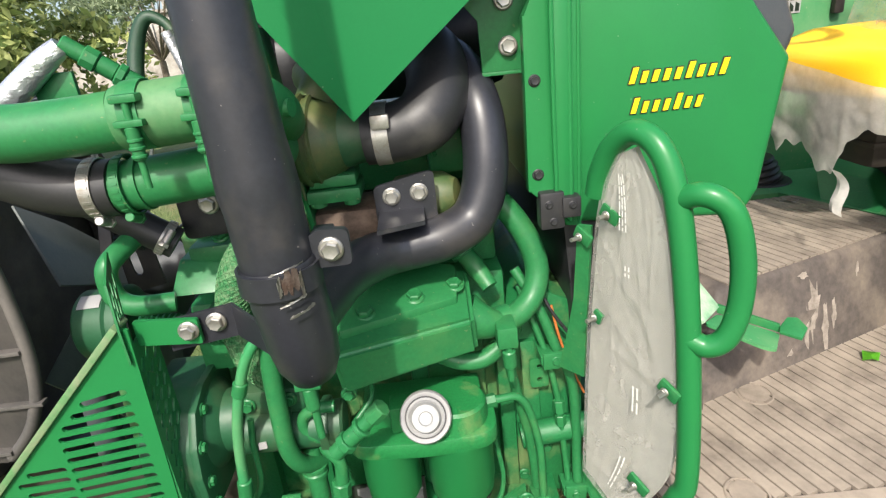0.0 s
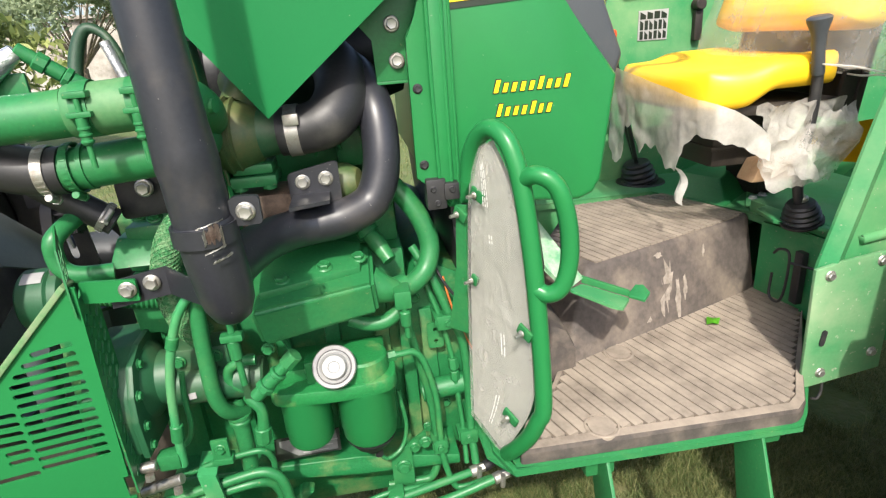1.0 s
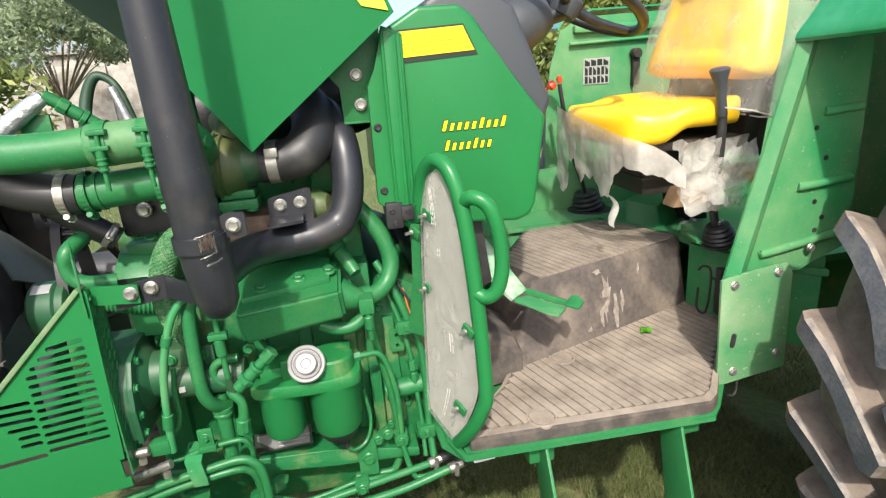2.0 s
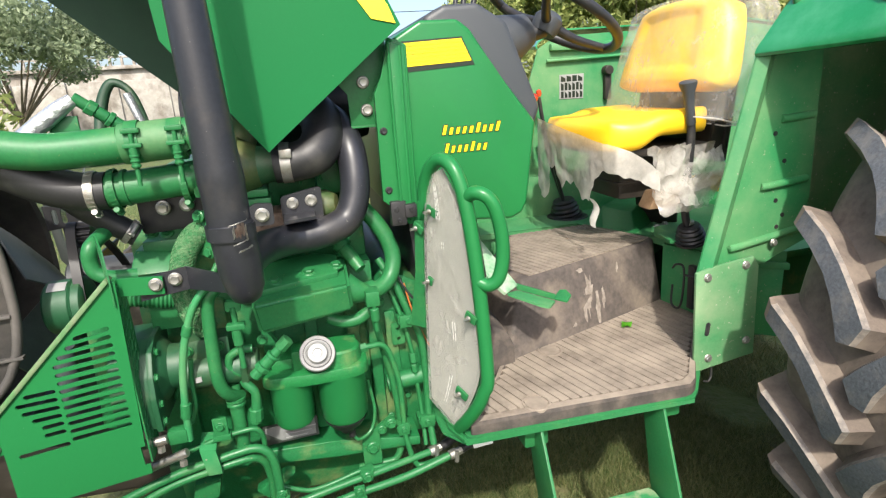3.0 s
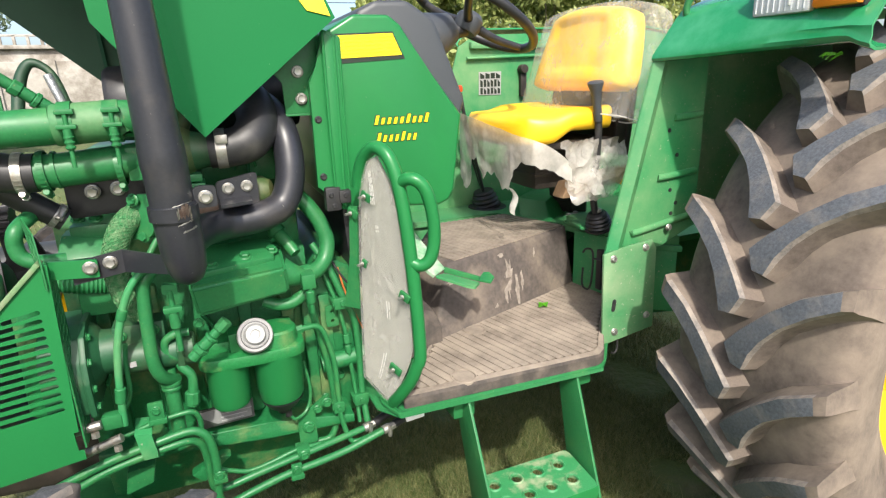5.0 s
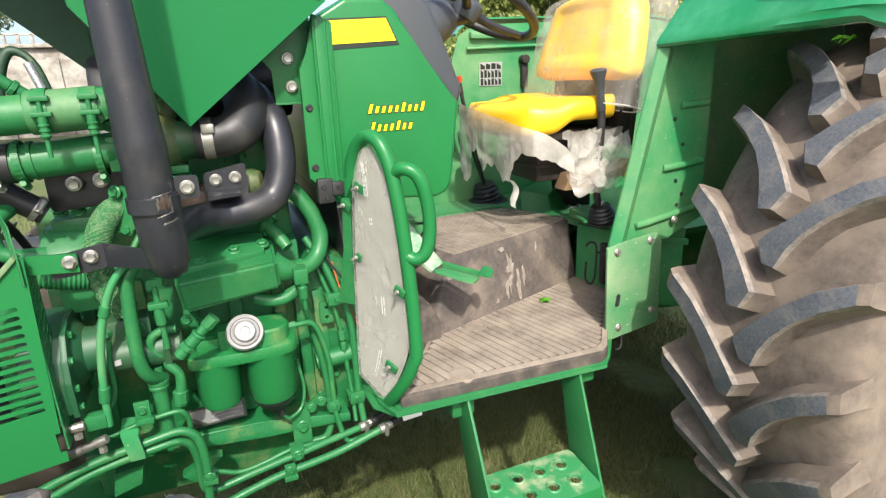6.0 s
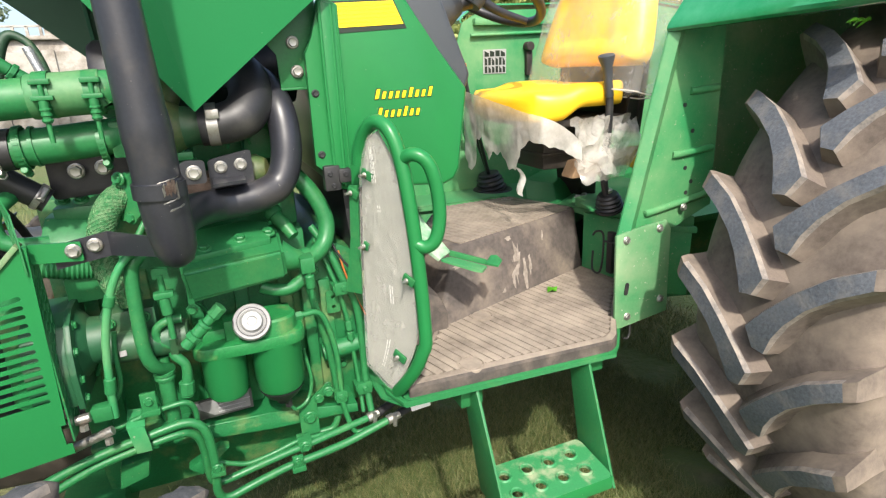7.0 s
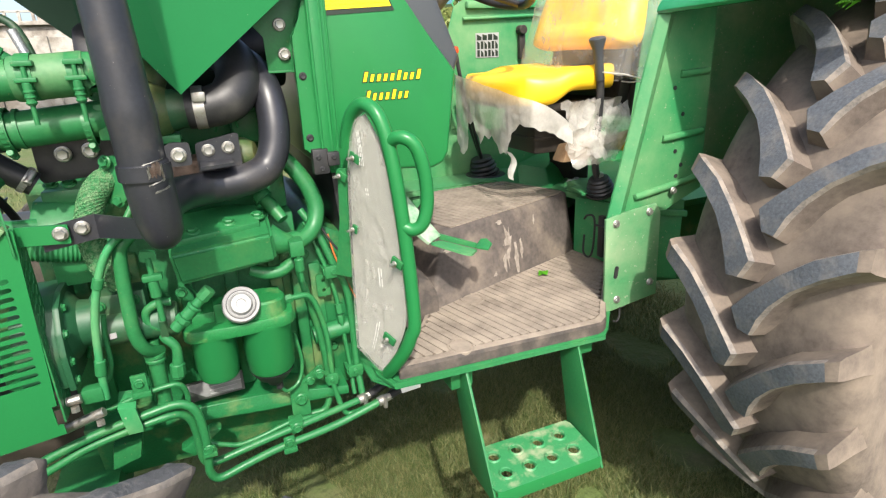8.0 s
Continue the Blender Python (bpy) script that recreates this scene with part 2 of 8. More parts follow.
def solid(name, bm, material, label, category, group="", kind=""):
    return tagged(new(name, finish(name, bm, material)), label, category, group, kind)


def smooth_path(pts, steps=6):
    pts = [V(p) for p in pts]
    if len(pts) < 3:
        return pts
    out = []
    for i in range(len(pts) - 1):
        p0 = pts[i - 1] if i else pts[0] * 2 - pts[1]
        p1, p2 = pts[i], pts[i + 1]
        p3 = pts[i + 2] if i + 2 < len(pts) else pts[-1] * 2 - pts[-2]
        for k in range(steps):
            t = k / steps
            out.append(0.5 * (2 * p1 + (p2 - p0) * t + (2 * p0 - 5 * p1 + 4 * p2 - p3) * t * t + (3 * p1 - p0 - 3 * p2 + p3) * t ** 3))
    out.append(pts[-1])
    return out


def tube(bm, pts, r, seg=12, steps=6, closed=False, caps=True):
    """A round bar swept along a smooth path; r is a radius or one radius a given point."""
    path = smooth_path(pts, steps)
    n = len(path)
    if isinstance(r, (int, float)):
        rad = [r] * n
    else:
        rad = [float(q) for q in np.interp(np.linspace(0, len(r) - 1, n), range(len(r)), r)]
    tan = [(path[min(i + 1, n - 1)] - path[max(i - 1, 0)]).normalized() for i in range(n)]
    side = tan[0].orthogonal().normalized()
    rings = []
    for i in range(n):
        side = (side - tan[i] * side.dot(tan[i])).normalized()
        up = tan[i].cross(side)
        rings.append([bm.verts.new(path[i] + rad[i] * (math.cos(a) * side + math.sin(a) * up))
                      for a in (2 * math.pi * k / seg for k in range(seg))])
    for i in range(n - 1):
        for k in range(seg):
            bm.faces.new((rings[i][k], rings[i][(k + 1) % seg], rings[i + 1][(k + 1) % seg], rings[i + 1][k]))
    if caps:
        bm.faces.new(rings[0][::-1])
        bm.faces.new(rings[-1])
    return bm


def lathe(bm, base, axis, profile, seg=24, squash=None):
    """Turns (radius, height) pairs about an axis; a radius of 0 closes the end."""
    base, axis = V(base), V(axis).normalized()
    u = axis.orthogonal().normalized()
    w = axis.cross(u)
    prev = None
    for r, h in profile:
        c = base + axis * h
        ring = [bm.verts.new(c)] if r <= 0 else [bm.verts.new(c + r * (math.cos(a) * u + math.sin(a) * w)) for a in (2 * math.pi * k / seg for k in range(seg))]
        if prev:
            for k in range(seg):
                a, b = prev[k % len(prev)], prev[(k + 1) % len(prev)]
                c2, d = ring[(k + 1) % len(ring)], ring[k % len(ring)]
                q = [v for i, v in enumerate((a, b, c2, d)) if v not in (a, b, c2, d)[:i]]
                if len(q) > 2:
                    bm.faces.new(q)
        prev = ring
    return bm


def cyl(bm, p0, p1, r, seg=16, r1=None, edge=0.0):
    p0, p1 = V(p0), V(p1)
    h = (p1 - p0).length
    r1 = r if r1 is None else r1
    e = edge
    prof = [(0, 0), (r - e, 0), (r, e), (r1, h - e), (r1 - e, h), (0, h)] if e else [(0, 0), (r, 0), (r1, h), (0, h)]
    return lathe(bm, p0, p1 - p0, prof, seg)


def block(bm, lo, hi, bevel=0.004, m=None, seg=2):
    lo, hi = V(lo), V(hi)
    tmp = bmesh.new()
    bmesh.ops.create_cube(tmp, size=1)
    for v in tmp.verts:
        v.co = V((lo.x + (v.co.x + 0.5) * (hi.x - lo.x), lo.y + (v.co.y + 0.5) * (hi.y - lo.y), lo.z + (v.co.z + 0.5) * (hi.z - lo.z)))
    if bevel:
        bmesh.ops.bevel(tmp, geom=tmp.edges[:], offset=bevel, segments=seg, affect="EDGES", profile=0.6)
    if m:
        bmesh.ops.transform(tmp, matrix=m, verts=tmp.verts)
    return merge(bm, tmp)


def merge(bm, other):
    me = bpy.data.meshes.new("tmp")
    other.to_mesh(me)
    other.free()
    bm.from_mesh(me)
    bpy.data.meshes.remove(me)
    return bm


def prism(bm, pts, push, bevel=0.0, seg=2):
    """A flat polygon (3D points) thickened by the vector push."""
    tmp = bmesh.new()
    push = V(push)
    a = [tmp.verts.new(V(p)) for p in pts]
    b = [tmp.verts.new(V(p) + push) for p in pts]
    n = len(a)
    tmp.faces.new(a)
    tmp.faces.new(b[::-1])
    for i in range(n):
        tmp.faces.new((a[i], a[(i + 1) % n], b[(i + 1) % n], b[i]))
    if bevel:
        bmesh.ops.bevel(tmp, geom=tmp.edges[:], offset=bevel, segments=seg, affect="EDGES", profile=0.6)
    return merge(bm, tmp)


def round_poly(pts, r, n=5):
    """Rounds the corners of a 2D outline."""
    out = []
    pts = [V((*p, 0)) for p in pts]
    for i, p in enumerate(pts):
        a, b = (pts[i - 1] - p), (pts[(i + 1) % len(pts)] - p)
        rr = min(r, a.length * 0.45, b.length * 0.45)
        s, e = p + a.normalized() * rr, p + b.normalized() * rr
        for k in range(n + 1):
            t = k / n
            q = s * (1 - t) ** 2 + p * 2 * t * (1 - t) + e * t * t
            out.append((q.x, q.y))
    return out


def slot(x0, y0, x1, y1, w, n=5):
    """A round-ended slot between two 2D points."""
    a = math.atan2(y1 - y0, x1 - x0)
    out = [(x1 + w * math.cos(a + t), y1 + w * math.sin(a + t)) for t in np.linspace(-math.pi / 2, math.pi / 2, n)]
    return out + [(x0 + w * math.cos(a + t), y0 + w * math.sin(a + t)) for t in np.linspace(math.pi / 2, 3 * math.pi / 2, n)]


def holed(bm, outline, holes, thick, m, bevel=0.0):
    """A plate cut from a 2D outline with holes through it, laid by the matrix m."""
    cu = bpy.data.curves.new("cut", "CURVE")
    cu.dimensions, cu.fill_mode, cu.extrude, cu.bevel_depth, cu.bevel_resolution = "2D", "BOTH", thick / 2, bevel, 1
    for loop in [outline, *holes]:
        sp = cu.splines.new("POLY")
        sp.points.add(len(loop) - 1)
        for p, q in zip(sp.points, loop):
            p.co = (q[0], q[1], 0, 1)
        sp.use_cyclic_u = True
    ob = bpy.data.objects.new("cut", cu)
    me = bpy.data.meshes.new_from_object(ob)
    tmp = bmesh.new()
    tmp.from_mesh(me)
    bmesh.ops.remove_doubles(tmp, verts=tmp.verts, dist=1e-5)
    bmesh.ops.transform(tmp, matrix=m, verts=tmp.verts)
    bpy.data.objects.remove(ob)
    bpy.data.curves.remove(cu)
    bpy.data.meshes.remove(me)
    return merge(bm, tmp)


def plane_m(origin, xdir, ydir):
    """Lays 2D (x, y) along two directions from an origin."""
    x = V(xdir).normalized()
    z = x.cross(V(ydir)).normalized()
    y = z.cross(x)
    return Matrix.Translation(origin) @ Matrix((x, y, z)).transposed().to_4x4()


SIDE = Matrix(((1, 0, 0, 0), (0, 0, -1, 0), (0, 1, 0, 0), (0, 0, 0, 1)))   # 2D (x, z) on the tractor's side, facing the viewer


def side_at(y):
    return Matrix.Translation((0, y, 0)) @ SIDE


VIEWPOINT = V((-0.10, -0.48, 1.42))      # close to the camera's eye from 3 s onwards


def scaled_from_camera(ob, k):
    """Scales a finished part, with all on it, about the camera to fit its view; k below 1 is nearer."""
    ob.matrix_local = Matrix.Translation(VIEWPOINT) @ Matrix.Scale(k, 4) @ Matrix.Translation(-VIEWPOINT)
    return ob


BOLT = {}


def bolt(parent, at, n=(0, -1, 0), r=0.010, material=None, name="bolt"):
    """A flanged hex bolt head with its washer, pointing along n."""
    mat = material or M["zinc"]
    key = (round(r, 4), mat.name)
    if key not in BOLT:
        bm = bmesh.new()
        lathe(bm, (0, 0, -0.002), (0, 0, 1), [(0, 0), (r * 1.35, 0), (r * 1.35, r * 0.22), (r * 1.15, r * 0.4), (0, r * 0.4)], 18)
        lathe(bm, (0, 0, r * 0.3 - 0.002), (0, 0, 1), [(0, 0), (r, 0), (r, r * 0.55), (r * 0.84, r * 0.72), (r * 0.5, r * 0.66), (0, r * 0.66)], 6)
        BOLT[key] = finish(name, bm, mat)
    ob = new(name, BOLT[key])
    ob.parent = parent
    q = V(n).to_track_quat("Z", "Y").to_matrix().to_4x4()
    ob.matrix_local = Matrix.Translation(at) @ q @ pose(0, 0, 0, 0, 0, (at[0] * 977 + at[2] * 613) % 60)
    return ob


def band(bm, c, axis, r, w, seg=28, t=0.0025):
    """A flat clamp band round a pipe."""
    return lathe(bm, V(c) - V(axis).normalized() * w / 2, axis, [(r, 0), (r + t, 0), (r + t, w), (r, w)], seg)


# ---- ground ----
def ground_height(x, y):
    fall = 0.042 * min(2.3, max(0.0, 1.8 - x)) / (1 + max(0.0, abs(x - 0.7) - 1.6)) / (1 + max(0.0, abs(y - 1.2) - 2.0))
    return -0.035 - fall + 0.012 * noise.noise(V((x * 1.7, y * 1.7, 3))) + 0.02 * noise.noise(V((x * 0.3, y * 0.3, 9)))


def make_ground():
    bm = bmesh.new()
    ticks = [-900, -300, -100, -40, -20, -12, -8, -5] + [-3 + 0.25 * i for i in range(33)] + [7, 9, 12, 20, 40, 100, 300, 900]
    rows = [[bm.verts.new((x, y, ground_height(x, y))) for x in ticks] for y in ticks]
    for j in range(len(ticks) - 1):
        for i in range(len(ticks) - 1):
            bm.faces.new((rows[j][i], rows[j][i + 1], rows[j + 1][i + 1], rows[j + 1][i]))
    solid("ground", bm, M["soil"], "dry soil ground with patchy yellow-green turf", "ground", kind="structure")


def make_grass():
    rnd = np.random.default_rng(4)
    verts, faces = [], []

    def sow(count, x0, x1, y0, y1, h0, h1, w):
        for _ in range(count):
            x, y = rnd.uniform(x0, x1), rnd.uniform(y0, y1)
            if noise.noise(V((x * 3.1, y * 3.1, 1))) < -0.42:
                continue
            z = ground_height(x, y) - 0.004
            a = rnd.uniform(0, 6.283)
            h = rnd.uniform(h0, h1)
            lean = rnd.uniform(0.2, 1.3) * h
            b = rnd.uniform(0, 6.283)
            dx, dy = math.cos(a) * w, math.sin(a) * w
            lx, ly = math.cos(b) * lean, math.sin(b) * lean
            k = len(verts)
            verts.extend(((x - dx, y - dy, z), (x + dx, y + dy, z), (x + dx * 0.7 + lx * 0.4, y + dy * 0.7 + ly * 0.4, z + h * 0.65),
                          (x - dx * 0.7 + lx * 0.4, y - dy * 0.7 + ly * 0.4, z + h * 0.65), (x + lx, y + ly, z + h)))
            faces.extend(((k, k + 1, k + 2, k + 3), (k + 3, k + 2, k + 4)))

    sow(80000, -0.1, 2.4, 0.4, 3.0, 0.02, 0.06, 0.0012)
    sow(60000, 0.15, 1.7, 0.42, 1.7, 0.015, 0.05, 0.0010)
    sow(26000, -3.5, 4.5, 1.6, 9.0, 0.03, 0.08, 0.003)
    me = bpy.data.meshes.new("grass")
    me.from_pydata(verts, [], faces)
    me.materials.append(M["grass"])
    tagged(new("grass", me), "short dry yellow-green grass under the tractor", "grass", kind="stuff")


make_ground()
make_grass()

# ---- the tractor ----
tractor = thing("tractor", "green farm tractor with raised hood and open engine side", "tractor")
YC = 1.22                                             # middle line of the tractor


# -- wheels --
# one tread bar, flat: upper edge (offset, degrees) and lower edge (offset, degrees)
BAR = [((0.010, -6.7), (0.044, -7.0)), ((-0.014, -3.7), (0.062, -4.0)), ((0.020, -0.6), (0.080, -1.4)), ((0.075, 3.6), (0.112, 1.6)),
       ((0.134, 7.3), (0.162, 4.6)), ((0.205, 10.2), (0.214, 7.0)), ((0.225, 11.0), (0.230, 7.4))]


def lug_mesh(bm, hw, r_top, side, turn, skin, soft):
    """One tread bar of a tyre with sloping flanks, from the middle of the tread over the shoulder."""
    k = hw / 0.235
    prev = None
    for i, (up, lo) in enumerate(BAR):
        ends = []
        mid = ((up[0] + lo[0]) / 2, (up[1] + lo[1]) / 2)
        back = {0: -1.0, 1: -0.25}.get(i, 0.0)
        for p, grow, level in ((up, 1.55, 0.0), (up, 1.24, 0.32), (up, 1.00, 0.82), (up, 0.82, 1.0), (lo, 0.82, 1.0), (lo, 1.00, 0.82), (lo, 1.24, 0.32), (lo, 1.55, 0.0)):
            w = (mid[0] + (p[0] - mid[0]) * grow + back * 0.010 * (1.05 - level)) * k
            ang = radians(mid[1] + (p[1] - mid[1]) * grow + back * 1.0 * (1.05 - level)) * turn
            top = r_top - 0.005 * (w / hw) ** 2 - (soft if i in (0, 6) else 0.0)
            if i == 6:
                top -= 0.006 * k
            low = skin(max(0.0, w / hw)) - 0.010
            r = low + (top - low) * level
            ends.append(bm.verts.new((-r * math.cos(ang), side * w, r * math.sin(ang))))
        if prev:
            for j in range(7):
                f = bm.faces.new((prev[j], prev[j + 1], ends[j + 1], ends[j]))
                f.material_index = (2 if j != 3 else 0) if j in (2, 3, 4) and i != 6 else 1
                f.smooth = True
        else:
            bm.faces.new(ends).material_index = 1
        prev = ends
    bm.faces.new(prev[::-1]).material_index = 1
    bmesh.ops.recalc_face_normals(bm, faces=bm.faces)


def wheel(name, cx, cy, cz, hw, r_tread, r_lug, r_rim, count, phase, turn, gap, label, rubber="tyre", bar="lug", lumpy=False):
    """A tractor wheel: tyre carcass, tread bars and dished yellow rim. Built round its axle and then placed."""
    at = Matrix.Translation((cx, cy, cz))
    bm = bmesh.new()
    d = r_tread - r_rim
    half = [(0.0, 1.0), (0.35, 0.995), (0.60, 0.985), (0.76, 0.962), (0.86, 0.925), (0.93, 0.87), (0.965, 0.79), (0.97, 0.69), (0.945, 0.55), (0.89, 0.40), (0.81, 0.25), (0.72, 0.13), (0.64, 0.03), (0.60, 0.0), (0.52, -0.03)]
    prof = [(r_rim + d * k, -hw * u) for u, k in reversed(half)] + [(r_rim + d * k, hw * u) for u, k in half[1:]]
    lathe(bm, (0, 0, 0), (0, 1, 0), prof, 96)
    tyre = part(name, bm, M[rubber], tractor, label)
    tyre.matrix_local = at
    us, ks = [u for u, k in half[:6]] + [0.97], [k for u, k in half[:6]] + [0.80]

    def skin(u):
        return r_rim + d * float(np.interp(u, us + [1.04], ks + [0.70]))

    pitch = 2 * math.pi / count
    for side in (1, -1):
        b = bmesh.new()
        lug_mesh(b, hw, r_lug, side, turn, skin, 0.004)
        if lumpy:
            # worn round and uneven
            bmesh.ops.subdivide_edges(b, edges=b.edges[:], cuts=2, use_grid_fill=True, smooth=0.30)
            b.normal_update()
            shift = [(v, v.normal * (0.0075 * noise.noise(v.co * 26) + 0.003 * noise.noise(v.co * 80))) for v in b.verts]
            for v, d3 in shift:
                v.co += d3
        me = finish("lug", b, M[bar], 34)
        me.materials.append(M[rubber])
        me.materials.append(M["lug_edge"])
        for k in range(count):
            ob = new("lug", me)
            ob.parent = tyre
            ob.matrix_local = pose(0, 0, 0, 0, math.degrees(phase + pitch * k) + (gap if side < 0 else 0), 0)
    rb = bmesh.new()
    out = -hw * 0.60
    lathe(rb, (0, 0, 0), (0, 1, 0), [(r_rim + 0.018, out), (r_rim + 0.020, out + 0.012), (r_rim - 0.01, out + 0.02), (r_rim - 0.035, out + 0.06), (r_rim - 0.05, 0.02),
                                     (r_rim * 0.62, 0.035), (r_rim * 0.55, -0.01), (r_rim * 0.30, -0.02), (0, -0.02)], 64)
    lathe(rb, (0, 0, 0), (0, 1, 0), [(r_rim - 0.05, 0.02), (r_rim - 0.03, -out - 0.05), (r_rim + 0.012, -out)], 64)
    part("rim", rb, M["yellow_paint"], tyre, "yellow painted steel rim")
    hb = bmesh.new()
    cyl(hb, (0, -0.075, 0), (0, 0.03, 0), r_rim * 0.26, 24, r_rim * 0.30, 0.006)
    part("hub", hb, M["yellow_paint"], tyre)
    return tyre


REAR = "large dusty rear tractor tyre with deep chevron bars"
FRONT = "dusty front tractor tyre with lumpy chevron bars"
wheel("rear_tyre", 1.804, 0.370, 0.782, 0.235, 0.762, 0.816, 0.478, 23, radians(-0.7), 1.0, 7.7, REAR)
wheel("front_tyre", -0.39, 0.145, 0.445, 0.125, 0.507, 0.541, 0.335, 20, radians(2.9), 1.15, 13.9, FRONT, "tyre_front", "lug_front", True)
wheel("rear_tyre", 1.804, 2 * YC - 0.370, 0.782, 0.235, 0.762, 0.816, 0.478, 23, radians(6), 1.0, 7.7, REAR)
wheel("front_tyre", -0.39, 2 * YC - 0.145, 0.445, 0.125, 0.507, 0.541, 0.335, 20, radians(9), 1.15, 13.9, FRONT, "tyre_front", "lug_front", True)


def underside():
    bm = bmesh.new()
    prism(bm, [(0.24, YC - 0.20, 0.56), (1.30, YC - 0.18, 0.58), (1.60, YC - 0.20, 0.55), (1.95, YC - 0.22, 0.55), (1.95, YC - 0.22, 0.92), (1.5, YC - 0.20, 0.90), (1.2, YC - 0.18, 0.68), (0.24, YC - 0.20, 0.66)], (0, 0.40, 0), 0.03)
    part("gearbox_housing", bm, M["cast"], tractor)
    bm = bmesh.new()
    lathe(bm, (1.804, 0.60, 0.782), (0, 1, 0), [(0, 0), (0.13, 0), (0.12, 0.08), (0.09, 0.12), (0.12, 0.32), (0, 0.34)], 28)
    part("rear_axle", bm, M["green"], tractor)
    bm = bmesh.new()
    lathe(bm, (1.804, 2 * YC - 0.60, 0.782), (0, -1, 0), [(0, 0), (0.13, 0), (0.12, 0.08), (0.09, 0.12), (0.12, 0.32), (0, 0.34)], 28)
    part("rear_axle", bm, M["green"], tractor)
    bm = bmesh.new()
    block(bm, (-0.46, 0.30, 0.385), (-0.32, 2 * YC - 0.30, 0.495), 0.02)
    cyl(bm, (-0.39, 0.165, 0.445), (-0.39, 0.34, 0.445), 0.09, 24, 0.07, 0.01)
    cyl(bm, (-0.39, 2 * YC - 0.165, 0.445), (-0.39, 2 * YC - 0.34, 0.445), 0.09, 24, 0.07, 0.01)
    part("front_axle", bm, M["green"], tractor)
    bm = bmesh.new()
    prism(bm, [(-0.95, YC - 0.20, 0.50), (-0.10, YC - 0.20, 0.46), (0.26, YC - 0.22, 0.46), (0.26, YC - 0.22, 0.62), (-0.95, YC - 0.20, 0.66)], (0, 0.40, 0), 0.02)
    # Dark brown stands in for the shade below the guard
    part("front_frame", bm, M["brown_steel"], tractor, "dusty front frame, coloured dark brown to stand in for shade")


underside()


# -- rear fender beside the seat --
def fender(name, y_in, y_out, near):
    s = 1 if near else -1
    t = 0.006 * s
    bm = bmesh.new()
    outline = [(0.862, 0.935), (0.876, 1.32), (0.893, 1.430), (0.930, 1.545), (0.969, 1.568), (1.017, 1.588), (1.32, 1.595), (1.75, 1.62), (2.15, 1.57), (2.50, 1.38), (2.62, 1.05), (2.45, 1.00), (1.95, 1.02), (1.30, 0.985), (1.19, 0.950), (1.16, 0.935)]
    if near:
        fore = [(0.955, 0.935), (1.082, 1.452), (1.19, 1.560), (1.272, 1.585), (1.282, 0.985), (1.19, 0.950), (1.16, 0.935)]
        aft = [(1.276, 1.585), (1.75, 1.62), (2.15, 1.57), (2.50, 1.38), (2.62, 1.05), (2.45, 1.00), (1.95, 1.02), (1.284, 0.985)]
        prism(bm, [(x, y_in, z) for x, z in fore], (0, t, 0))
        well = bmesh.new()
        prism(well, [(x, y_in + 0.10, z) for x, z in aft], (0, t, 0))
        prism(bm, [(1.272, y_in + 0.006, 1.585), (1.282, y_in + 0.006, 0.985), (1.284, y_in + 0.10, 0.985), (1.276, y_in + 0.10, 1.585)], (0.004, 0, 0))
        prism(bm, [(1.27, y_in, 1.588), (1.75, y_in, 1.625), (2.15, y_in, 1.575), (2.15, y_in + 0.11, 1.575), (1.75, y_in + 0.11, 1.625), (1.27, y_in + 0.11, 1.588)], (0, 0, 0.004))
    else:
        prism(bm, [(x, y_in, z) for x, z in outline], (0, t, 0))
    for x0, z0, x1, z1 in ((1.045, 0.990, 1.262, 1.020), (1.125, 1.140, 1.262, 1.150), (1.17, 1.305, 1.265, 1.31)):
        tube(bm, [(x0, y_in, z0), (x0 + 0.02, y_in - 0.002 * s, z0), (x1, y_in - 0.002 * s, z1)], 0.010, 10, 2)
    body = part(name, bm, M["faded"], tractor, "dusty green sheet-metal rear fender")
    if near:
        # Pale plate paint shows dust and also lifts the shade in the well
        part("wheel_well", well, M["plate"], body, "dusty inner side of the fender, lightened against its shade")
    if near:
        bm = bmesh.new()
        prism(bm, [(0.955, y_in, 0.93), (1.082, y_in, 1.452), (1.100, y_in - 0.022 * s, 1.452), (0.975, y_in - 0.022 * s, 0.93)], (0.004, 0.004 * s, 0), 0.0)
        prism(bm, [(0.975, y_in - 0.022 * s, 0.93), (1.100, y_in - 0.022 * s, 1.452), (1.128, y_in - 0.006 * s, 1.452), (1.003, y_in - 0.006 * s, 0.93)], (0.003, 0.004 * s, 0), 0.0)
        part("front_flange", bm, M["faded"], body)
    # the roof of the fender, one bent sheet with a rolled front lip
    bm = bmesh.new()
    prof = [(0.930, 1.545), (0.924, 1.556), (0.934, 1.572), (0.975, 1.600), (1.020, 1.614), (1.034, 1.606), (1.050, 1.614), (1.34, 1.618), (1.75, 1.640), (2.15, 1.590), (2.50, 1.40), (2.64, 1.05)] if not near else [(1.105, 1.452), (1.090, 1.4505), (1.081, 1.453), (1.077, 1.460), (1.080, 1.470), (1.092, 1.486), (1.098, 1.492), (1.150, 1.560), (1.172, 1.582), (1.24, 1.606), (1.34, 1.618), (1.75, 1.640), (2.15, 1.590), (2.50, 1.40), (2.64, 1.05)]
    n = 20
    rows = []
    for j in range(n + 1):
        v = (j / n) ** 0.8
        y = y_in + 0.004 + (y_out - y_in) * v
        e = max(0.0, (v - 0.90) / 0.10)
        row = []
        for k, (x, z) in enumerate(prof):
            fade = max(0.0, 1 - k / 12)
            dip = -0.020 * e * e * (3 - 2 * e) * (1.0 if k < 6 else 0.25)
